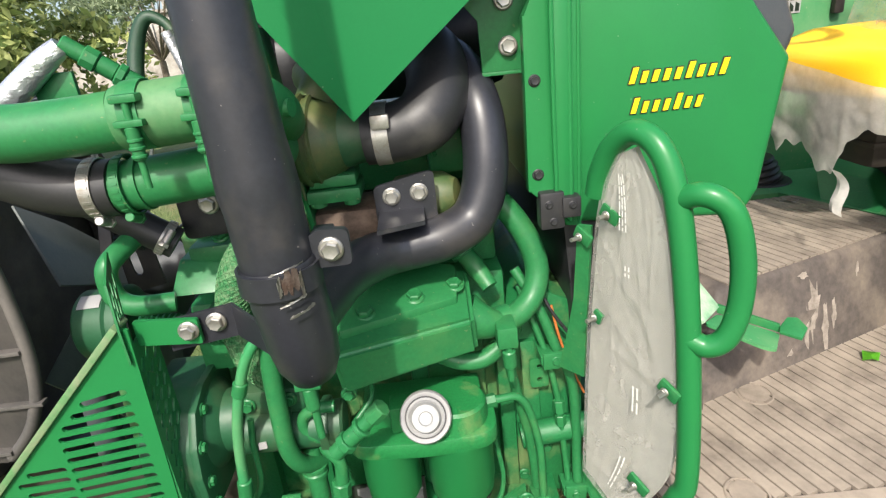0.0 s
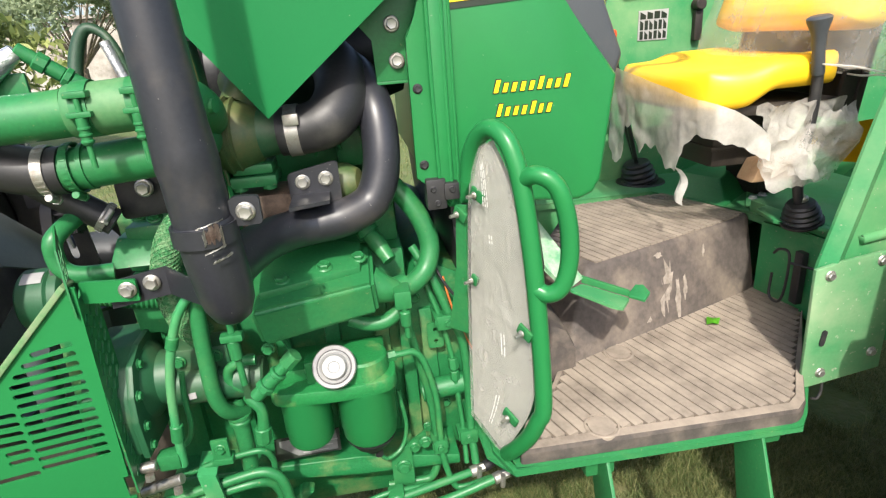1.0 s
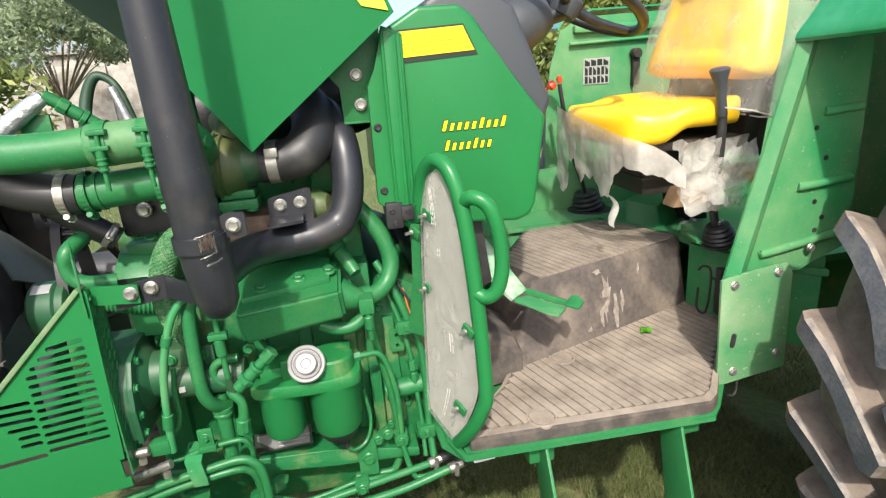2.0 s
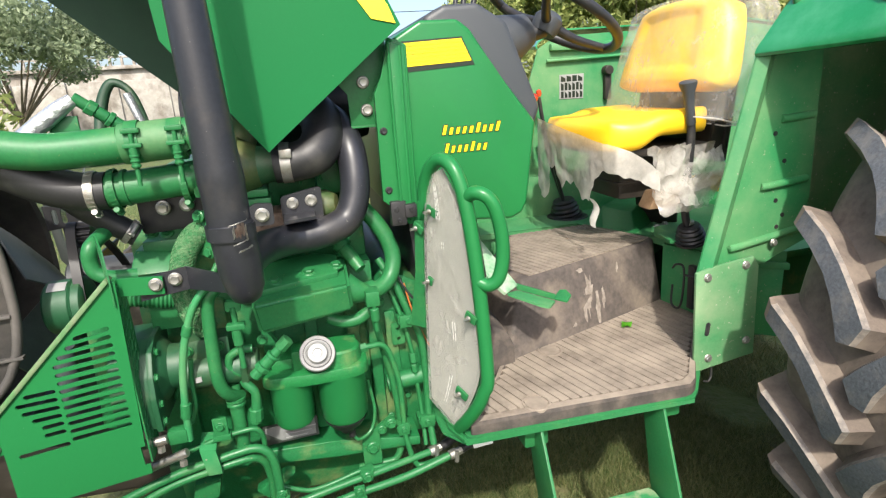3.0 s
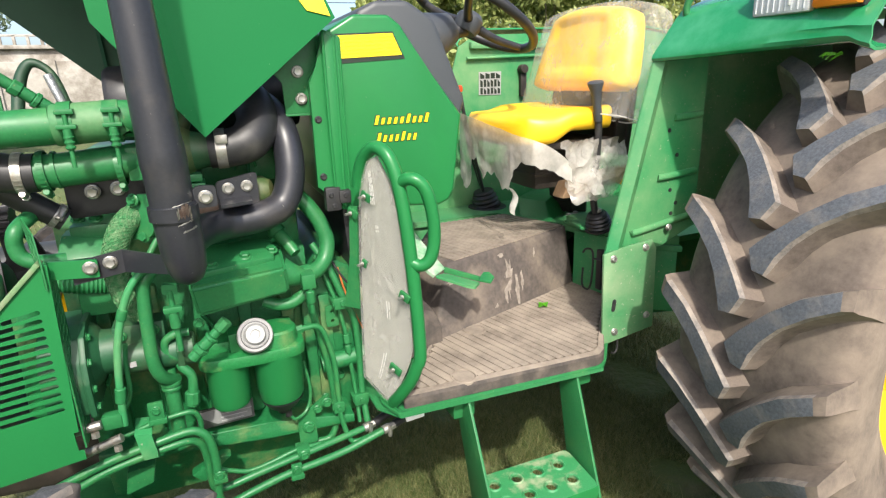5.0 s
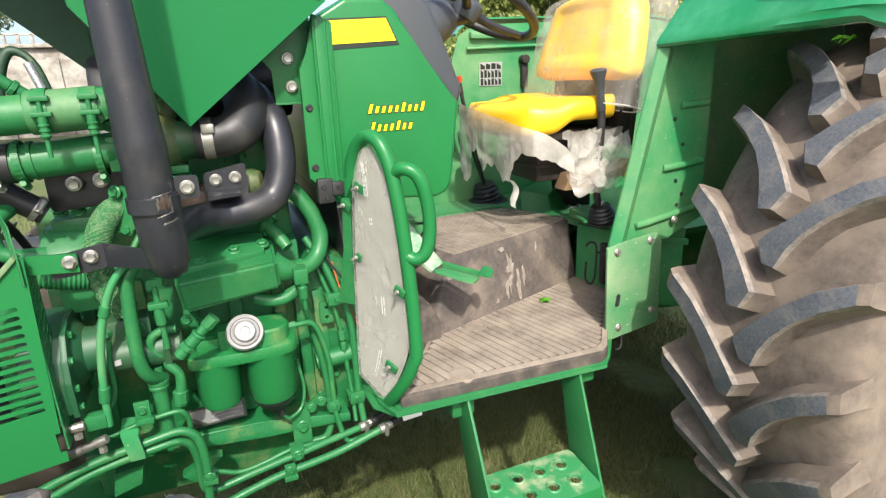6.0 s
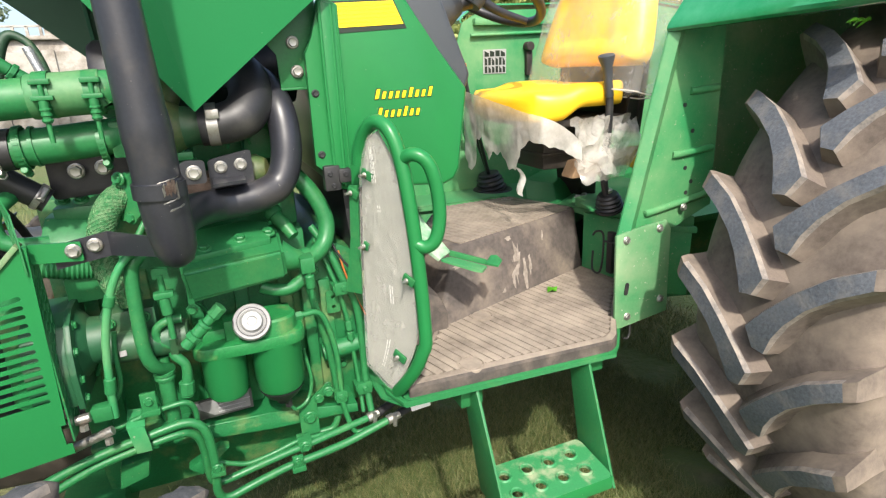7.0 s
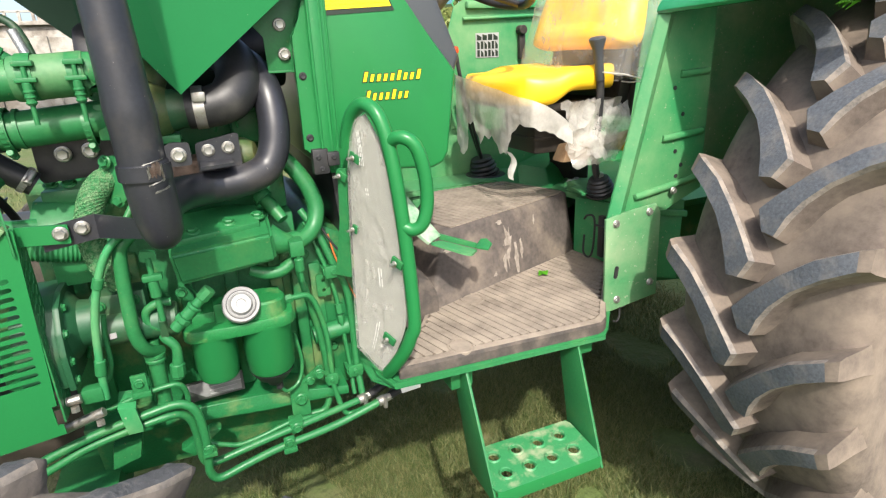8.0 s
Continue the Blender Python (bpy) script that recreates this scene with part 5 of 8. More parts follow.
    cyl(bm, (0.128, 0.745, 1.00), (0.130, 0.750, 0.93), 0.0055, 10)
    cyl(bm, (0.128, 0.745, 0.985), (0.129, 0.748, 0.955), 0.010, 12, None, 0.002)
    part("coupling", bm, M["green"], el)
    bm = bmesh.new()
    tube(bm, [(0.030, 0.79, 0.962), (0.060, 0.785, 0.950), (0.095, 0.785, 0.950), (0.128, 0.80, 0.968), (0.14, 0.83, 0.985)], 0.014, 14)
    part("drain_tube", bm, M["green"], man)

    # turbocharger, its flange and outlet
    bm = bmesh.new()
    lathe(bm, (-0.150, 0.825, 1.300), (1, -0.12, 0.03), [(0, 0), (0.054, 0), (0.061, 0.004), (0.061, 0.012), (0.057, 0.016), (0.059, 0.030), (0.058, 0.048), (0.053, 0.064), (0.045, 0.078), (0.040, 0.086), (0, 0.090)], 36)
    tube(bm, [(-0.10, 0.84, 1.345), (-0.09, 0.86, 1.37), (-0.11, 0.92, 1.38)], 0.030, 16)
    turbo = part("turbocharger", bm, M["olive"], tractor, "olive stained green turbocharger housing")
    bm = bmesh.new()
    lathe(bm, (-0.068, 0.815, 1.3025), (1, -0.12, 0.03), [(0.040, 0), (0.0385, 0.012), (0.036, 0.020), (0.036, 0.060), (0.0, 0.060)], 30)
    part("compressor_neck", bm, M["drum"], turbo)
    bm = bmesh.new()
    block(bm, (-0.125, 0.785, 1.222), (-0.052, 0.86, 1.240), 0.004)
    block(bm, (-0.120, 0.790, 1.242), (-0.056, 0.86, 1.258), 0.004)
    block(bm, (-0.108, 0.80, 1.255), (-0.07, 0.86, 1.285), 0.006)
    fl = part("turbo_flange", bm, M["green"], turbo)
    for x in (-0.112, -0.066):
        bolt(fl, (x, 0.797, 1.2215), (0, 0, -1), 0.0085, M["green"])
        b = bmesh.new()
        cyl(b, (x, 0.797, 1.2225), (x, 0.797, 1.217), 0.0115, 16)
        part("washer", b, M["green"], fl)
    bm = bmesh.new()
    block(bm, (-0.125, 0.80, 1.13), (0.02, 0.90, 1.205), 0.012)
    part("exhaust_manifold", bm, M["rust_cast"], turbo, "brown rusty exhaust manifold")
    bm = bmesh.new()
    prism(bm, [(-0.150, 0.790, 1.45), (-0.143, 0.790, 1.45), (-0.122, 0.790, 1.19), (-0.128, 0.790, 1.185)], (0, 0.05, 0), 0.001)
    part("heat_shield", bm, M["panel"], turbo)
    bm = bmesh.new()
    tube(bm, [(-0.146, 0.786, 1.44), (-0.139, 0.784, 1.37), (-0.131, 0.785, 1.29), (-0.127, 0.788, 1.23)], [0.004, 0.0045, 0.0035, 0.002], 8)
    part("gasket", bm, M["olive"], turbo, "crusty olive sealant bead")
    bm = bmesh.new()
    lathe(bm, (-0.118, 0.822, 1.302), (1, -0.12, 0.03), [(0.056, 0), (0.064, 0.002), (0.064, 0.007), (0.056, 0.009)], 36)
    lathe(bm, (-0.104, 0.820, 1.303), (1, -0.12, 0.03), [(0.056, 0), (0.061, 0.002), (0.061, 0.006), (0.056, 0.008)], 36)
    part("housing_ring", bm, M["olive"], turbo)
    bm = bmesh.new()
    lathe(bm, (-0.155, 0.80, 1.30), (1, -0.05, 0), [(0.075, 0), (0.079, 0.001), (0.079, 0.004), (0.075, 0.005), (0.055, 0.005)], 40)
    part("seal_ring", bm, M["faded"], turbo)
    bm = bmesh.new()
    tube(bm, [(-0.035, 0.802, 1.304), (0.010, 0.798, 1.306), (0.045, 0.802, 1.318), (0.068, 0.83, 1.348), (0.068, 0.88, 1.385), (0.05, 0.95, 1.41)], [0.0385, 0.0395, 0.0425, 0.044, 0.044, 0.042], 26, 8)
    bh = part("air_hose", bm, M["hose"], tractor, "thick black rubber air hose")
    bm = bmesh.new()
    band(bm, (-0.012, 0.800, 1.305), (1, -0.06, 0.02), 0.039, 0.020, 36, 0.002)
    block(bm, (-0.024, 0.753, 1.318), (0.000, 0.764, 1.336), 0.003)
    part("hose_clamp", bm, M["zinc"], bh, "wide silver hose clamp")
    # olive dome and a casting behind the cross pipe
    bm = bmesh.new()
    lathe(bm, (0.035, 0.84, 1.200), (0.9, -0.3, 0.1), [(0.036, -0.04), (0.038, 0.0), (0.034, 0.03), (0.022, 0.048), (0, 0.054)], 24)
    part("manifold_dome", bm, M["olive"], tractor, "olive painted exhaust manifold end")
    bm = bmesh.new()
    block(bm, (0.045, 0.905, 1.215), (0.135, 1.0, 1.285), 0.008)
    block(bm, (0.025, 0.880, 1.285), (0.140, 0.99, 1.297), 0.004)
    th = part("thermostat_housing", bm, M["green"], tractor)
    for x in (0.045, 0.085, 0.12):
        bolt(th, (x, 0.90, 1.299), (0, -0.2, 1), 0.009, M["green"])
    bm = bmesh.new()
    tube(bm, [(0.01, 0.86, 1.25), (0.02, 0.85, 1.275), (0.045, 0.85, 1.280), (0.055, 0.86, 1.255)], 0.0035, 8)
    part("small_line", bm, M["green"], th)


# Green darkened for shade under the hood; the patches are dust
M["drum"] = surface("dusty_shade_darkened_green", (0.012, 0.075, 0.030), 0.5, second=(0.06, 0.095, 0.045), patch=(0.48, 0.75), patch_scale=14, grain=200, grain_amt=0.1, bump_amt=0.15)
M["rust_cast"] = surface("brown_manifold_iron", (0.055, 0.036, 0.025), 0.75, second=(0.15, 0.105, 0.075), patch=(0.4, 0.7), patch_scale=25, grain=200, grain_amt=0.25, bump_amt=0.4, bump_dist=0.002)
M["sleeve"] = surface("dusty_green_sleeve", (0.035, 0.155, 0.052), 0.6, second=(0.11, 0.21, 0.09), patch=(0.42, 0.72), patch_scale=12, grain=150, grain_amt=0.12, bump_amt=0.2)
M["hook"] = surface("dark_green_hose", (0.012, 0.045, 0.022), 0.55, second=(0.05, 0.08, 0.04), patch=(0.5, 0.75), patch_scale=30, grain=200, grain_amt=0.2)
M["copper"] = surface("orange_wire", (0.42, 0.13, 0.03), 0.5, grain=300, grain_amt=0.1)
M["olive"] = surface("heat_stained_olive_paint", (0.042, 0.082, 0.026), 0.5, second=(0.13, 0.115, 0.042), patch=(0.45, 0.7), patch_scale=12, grain=200, grain_amt=0.15, bump_amt=0.2)
engine()


def intake_side():
    # upper intake tube with its coupling sleeve
    bm = bmesh.new()
    tube(bm, [(-1.05, 0.70, 1.43), (-0.75, 0.68, 1.415), (-0.52, 0.662, 1.395), (-0.40, 0.655, 1.374), (-0.33, 0.655, 1.372), (-0.255, 0.655, 1.375)], 0.0300, 28, 8)
    up = part("intake_tube", bm, M["green"], tractor, "glossy green upper intake tube")
    bm = bmesh.new()
    tube(bm, [(-0.265, 0.655, 1.375), (-0.262, 0.655, 1.375), (-0.215, 0.655, 1.377), (-0.172, 0.655, 1.379), (-0.168, 0.655, 1.379)], [0.031, 0.034, 0.0335, 0.034, 0.031], 30, 3)
    part("coupling_sleeve", bm, M["sleeve"], up, "dusty green rubber coupling sleeve")
    bm = bmesh.new()
    tube(bm, [(-0.185, 0.655, 1.379), (-0.160, 0.658, 1.380), (-0.135, 0.675, 1.375), (-0.125, 0.71, 1.36), (-0.13, 0.76, 1.34)], [0.031, 0.031, 0.030, 0.029, 0.028], 24, 6)
    part("tube_end", bm, M["green"], up)
    for x in (-0.255, -0.190):
        bm = bmesh.new()
        band(bm, (x + 0.010, 0.655, 1.377), (1, 0, 0.03), 0.0338, 0.020, 32, 0.0016)
        part("coupling_band", bm, M["green"], up)
        t_bolt(up, x + 0.012, 0.622, 1.383)
    bm = bmesh.new()
    cyl(bm, (-0.115, 0.68, 1.365), (-0.098, 0.675, 1.365), 0.010, 12)
    part("plug", bm, M["green"], up)
    # lower outlet pipe, hoses, clamps
    bm = bmesh.new()
    tube(bm, [(-0.335, 0.700, 1.294), (-0.30, 0.700, 1.296), (-0.20, 0.700, 1.303), (-0.165, 0.703, 1.306), (-0.148, 0.725, 1.308), (-0.146, 0.78, 1.31)], 0.0295, 26, 5)
    for x in (-0.285, -0.19):
        band(bm, (x, 0.700, 1.298), (1, 0, 0.06), 0.0295, 0.006, 28, 0.003)
    lp = part("outlet_pipe", bm, M["green"], tractor, "green outlet pipe with painted hose clamps")
    bm = bmesh.new()
    block(bm, (-0.175, 0.676, 1.270), (-0.142, 0.73, 1.330), 0.005)
    part("pipe_flange", bm, M["green"], lp)
    for x in (-0.303, -0.188):
        worm_clamp(lp, (x, 0.700, 1.297), (1, 0, 0.06), 0.0335, 0.011, "green")
    bm = bmesh.new()
    tube(bm, [(-0.315, 0.700, 1.296), (-0.35, 0.700, 1.297), (-0.40, 0.700, 1.312), (-0.455, 0.702, 1.345), (-0.52, 0.708, 1.39), (-0.62, 0.72, 1.44)], [0.033, 0.033, 0.034, 0.036, 0.040, 0.044], 26, 8)
    h1 = part("upper_hose", bm, M["hose"], tractor, "thick black rubber hose with silver clamp")
    worm_clamp(h1, (-0.338, 0.700, 1.2965), (1, 0, -0.02), 0.0335, 0.014, "zinc")
    bm = bmesh.new()
    tube(bm, [(-0.43, 0.76, 1.32), (-0.385, 0.765, 1.265), (-0.345, 0.770, 1.228), (-0.305, 0.775, 1.195)], [0.026, 0.024, 0.022, 0.0215], 20, 8)
    h2 = part("lower_hose", bm, M["hose"], tractor, "black radiator hose")
    worm_clamp(h2, (-0.316, 0.773, 1.205), (0.75, 0.1, -0.62), 0.0225, 0.011, "zinc", (0.5, -0.8, 0.3))
    bm = bmesh.new()
    holed(bm, round_poly([(-0.300, 1.192), (-0.135, 1.200), (-0.135, 1.280), (-0.19, 1.288), (-0.300, 1.270)], 0.010), [], 0.006, side_at(0.800), 0.001)
    part("bracket_plate", bm, M["plastic"], h2, "dark bracket plate behind the hoses")
    for at in ((-0.253, 0.782, 1.242), (-0.209, 0.778, 1.245)):
        bm = bmesh.new()
        cyl(bm, (at[0], at[1] + 0.004, at[2]), (at[0], at[1] + 0.10, at[2]), 0.011, 14)
        pod = part("bolt_boss", bm, M["plastic"], h2)
        bolt(pod, at, r=0.0105)
    # braided pipe
    bm = bmesh.new()
    tube(bm, [(-0.160, 0.80, 1.188), (-0.193, 0.775, 1.187), (-0.216, 0.765, 1.163), (-0.231, 0.762, 1.125), (-0.236, 0.760, 1.085), (-0.226, 0.755, 1.030), (-0.205, 0.76, 0.99)], 0.0225, 26, 10)
    br = scaled_from_camera(part("braided_pipe", bm, M["braid"], tractor, "pale green painted braided heat sleeve pipe"), 0.963)
    # woven strands standing proud of the sleeve
    bm = bmesh.new()
    path = smooth_path([(-0.160, 0.80, 1.188), (-0.193, 0.775, 1.187), (-0.216, 0.765, 1.163), (-0.231, 0.762, 1.125), (-0.236, 0.760, 1.085), (-0.226, 0.755, 1.030), (-0.205, 0.76, 0.99)], 14)
    for s in (1, -1):
        for k in range(14):
            pts = []
            for i, p in enumerate(path):
                tg = (path[min(i + 1, len(path) - 1)] - path[max(i - 1, 0)]).normalized()
                e1 = tg.cross(V((0, 1, 0.2))).normalized()
                e2 = tg.cross(e1)
                a = s * i * 0.16 + k * 2 * math.pi / 14
                pts.append(p + (math.cos(a) * e1 + math.sin(a) * e2) * 0.0230)
            tube(bm, pts[::3], 0.0011, 5, 3)
    part("weave", bm, M["braid"], br)
    bm = bmesh.new()
    m = plane_m((-0.170, 0.765, 1.188), (0.80, -0.60, 0.1), (0.1, 0.0, 1))
    holed(bm, round_poly([(-0.034, -0.042), (0.014, -0.040), (0.036, 0.0), (0.038, 0.040), (-0.012, 0.044), (-0.036, 0.014)], 0.012), [], 0.014, m, 0.002)
    fl = part("pipe_flange", bm, M["green"], br, "dusty green flange with bolts")
    for at in ((-0.184, 0.755, 1.224), (-0.146, 0.738, 1.222), (-0.176, 0.758, 1.150)):
        bolt(fl, at, (-0.60, -0.80, 0.1), 0.0095, M["green"])
    # foil loom and green connectors beside the intake
    bm = bmesh.new()
    tube(bm, [(-0.47, 0.735, 1.370), (-0.42, 0.735, 1.405), (-0.375, 0.738, 1.437), (-0.352, 0.742, 1.452)], [0.016, 0.016, 0.014, 0.011], 14)
    lo = part("foil_loom", bm, M["foil"], tractor, "silver foil sleeved wiring loom")
    bm = bmesh.new()
    d = V((0.085, 0.03, -0.075))
    a = V((-0.352, 0.742, 1.456))
    for k, (t0, t1, r) in enumerate(((0, 0.22, 0.010), (0.20, 0.34, 0.0135), (0.34, 0.52, 0.011), (0.52, 0.60, 0.0145), (0.60, 0.85, 0.0115), (0.85, 1.0, 0.013))):
        cyl(bm, a + d * t0, a + d * t1, r, 8 if k % 2 else 12, None, 0.0015)
    part("connector", bm, M["green"], lo, "green painted plug connector")
    bm = bmesh.new()
    tube(bm, [(-0.385, 0.95, 1.36), (-0.372, 0.97, 1.44), (-0.350, 0.975, 1.482), (-0.325, 0.975, 1.478), (-0.305, 0.97, 1.45), (-0.29, 0.97, 1.39)], [0.012, 0.012, 0.010, 0.008, 0.007, 0.006], 12)
    part("hose_hook", bm, M["hook"], tractor, "dark hooked hose behind the intake")
    bm = bmesh.new()
    tube(bm, [(-0.318, 0.962, 1.462), (-0.296, 0.960, 1.385)], 0.0085, 10)
    part("silver_sleeve", bm, M["foil"], tractor)
    bm = bmesh.new()
    block(bm, (-0.40, 0.745, 1.385), (-0.352, 0.752, 1.425), 0.002, None)
    part("tag", bm, M["green"], lo)


intake_side()


def fuel_side():
    # filter head with two canisters and primer
    bm = bmesh.new()
    out = round_poly([(-0.118, 0.705), (0.0, 0.690), (0.096, 0.695), (0.098, 0.775), (-0.118, 0.790)], 0.03)
    holed(bm, out, [], 0.020, plane_m((0, 0, 0.871), (1, 0, 0.02), (0, 1, 0)), 0.003)
    block(bm, (-0.10, 0.735, 0.878), (0.085, 0.82, 0.905), 0.006)
    cyl(bm, (0.040, 0.742, 0.860), (0.042, 0.742, 0.918), 0.0505, 30, 0.046, 0.004)
    block(bm, (-0.055, 0.72, 0.875), (-0.02, 0.76, 0.925), 0.005)
    hd = part("filter_head", bm, M["head"], tractor, "dusty green fuel filter head")
    for x, r, z0, z1 in ((-0.066, 0.0435, 0.752, 0.862), (0.041, 0.0515, 0.742, 0.866)):
        bm = bmesh.new()
        lathe(bm, (x, 0.742, 0), (0, 0, 1), [(0, z0), (r * 0.62, z0), (r * 0.86, z0 + 0.004), (r * 0.95, z0 + 0.012), (r * 0.97, z0 + 0.03), (r, z0 + 0.033), (r, z1 - 0.014), (r * 1.04, z1 - 0.010), (r * 1.04, z1), (0, z1)], 40)
        part("canister", bm, M["panel"], hd, "smooth green filter canister")
    bm = bmesh.new()
    lathe(bm, (0.041, 0.742, 0), (0, 0, 1), [(0, 0.706), (0.014, 0.706), (0.018, 0.715), (0.034, 0.726), (0.046, 0.744), (0, 0.744)], 28)
    lathe(bm, (0.050, 0.742, 0), (0, 0, 1), [(0, 0.690), (0.008, 0.690), (0.008, 0.71), (0, 0.71)], 12)
    part("water_bowl", bm, M["hose"], hd, "dark water bowl")
    bm = bmesh.new()
    tube(bm, [(0.050, 0.742, 0.695), (0.065, 0.745, 0.675), (0.095, 0.76, 0.685), (0.108, 0.77, 0.73), (0.100, 0.78, 0.80)], 0.004, 8)
    part("drain_hose", bm, M["green"], hd)
    n = V((0.02, -0.86, 0.50)).normalized()
    c = V((-0.002, 0.700, 0.922))
    bm = bmesh.new()
    lathe(bm, c, n, [(0, -0.012), (0.0355, -0.012), (0.0365, -0.008), (0.0365, 0.010), (0.0345, 0.014), (0.0310, 0.012), (0.0290, 0.010), (0.0, 0.010)], 44)
    pr = part("primer_pump", bm, M["white"], hd, "round white primer pump button")
    bm = bmesh.new()
    lathe(bm, c, n, [(0.0270, 0.009), (0.0270, 0.013), (0.0245, 0.015), (0.0215, 0.012), (0.0205, 0.020), (0.0185, 0.024), (0.010, 0.025), (0.0085, 0.022), (0, 0.0225)], 44)
    part("button", bm, M["label"], pr)
    bm = bmesh.new()
    lathe(bm, c, n, [(0.0292, 0.0100), (0.0292, 0.0112), (0.0268, 0.0112), (0.0268, 0.0100)], 44)
    part("seal", bm, M["hose"], pr)
    # sensor body leaning over the head
    bm = bmesh.new()
    a, d = V((-0.125, 0.700, 0.898)), V((0.072, -0.004, 0.068))
    for t0, t1, r, sg in ((0, 0.2, 0.012, 12), (0.2, 0.32, 0.016, 8), (0.32, 0.55, 0.0125, 14), (0.55, 0.62, 0.0145, 14), (0.62, 0.80, 0.010, 12), (0.80, 1.05, 0.0135, 8)):
        cyl(bm, a + d * t0, a + d * t1, r, sg, None, 0.0015)
    scaled_from_camera(part("fuel_sensor", bm, M["green"], hd), 0.955)
    bm = bmesh.new()
    tube(bm, [(-0.145, 0.715, 0.905), (-0.150, 0.705, 0.885), (-0.134, 0.700, 0.860), (-0.138, 0.70, 0.815), (-0.142, 0.70, 0.795)], [0.010, 0.010, 0.009, 0.011, 0.012], 12)
    cyl(bm, (-0.138, 0.70, 0.826), (-0.141, 0.70, 0.798), 0.0145, 8, None, 0.002)
    part("elbow_union", bm, M["green"], hd)
    # maker's plate under the filters: bars only
    bm = bmesh.new()
    prism(bm, [(-0.150, 0.828, 0.655), (-0.020, 0.826, 0.660), (-0.020, 0.840, 0.702), (-0.150, 0.842, 0.696)], (0, 0.003, 0))
    pl = scaled_from_camera(part("data_plate", bm, M["decal_edge"], tractor, "black-edged grey data plate with faint print"), 0.964)
    bm = bmesh.new()
    prism(bm, [(-0.105, 0.8287, 0.661), (-0.026, 0.8272, 0.664), (-0.026, 0.8395, 0.699), (-0.140, 0.8400, 0.692), (-0.140, 0.8365, 0.682)], (0, -0.0015, 0.0005))
    part("plate_face", bm, M["plate_grey"], pl)
    for k in range(4):
        bm = bmesh.new()
        z = 0.664 + k * 0.008
        prism(bm, [(-0.095, 0.8265 + k * 0.0026, z + 0.002), (-0.045 + 0.01 * (k % 3), 0.8265 + k * 0.0026, z + 0.003), (-0.045 + 0.01 * (k % 3), 0.8270 + k * 0.0026, z + 0.0046), (-0.095, 0.8270 + k * 0.0026, z + 0.0036)], (0, 0.002, 0))
        part("print_bar", bm, M["label"], pl)


fuel_side()


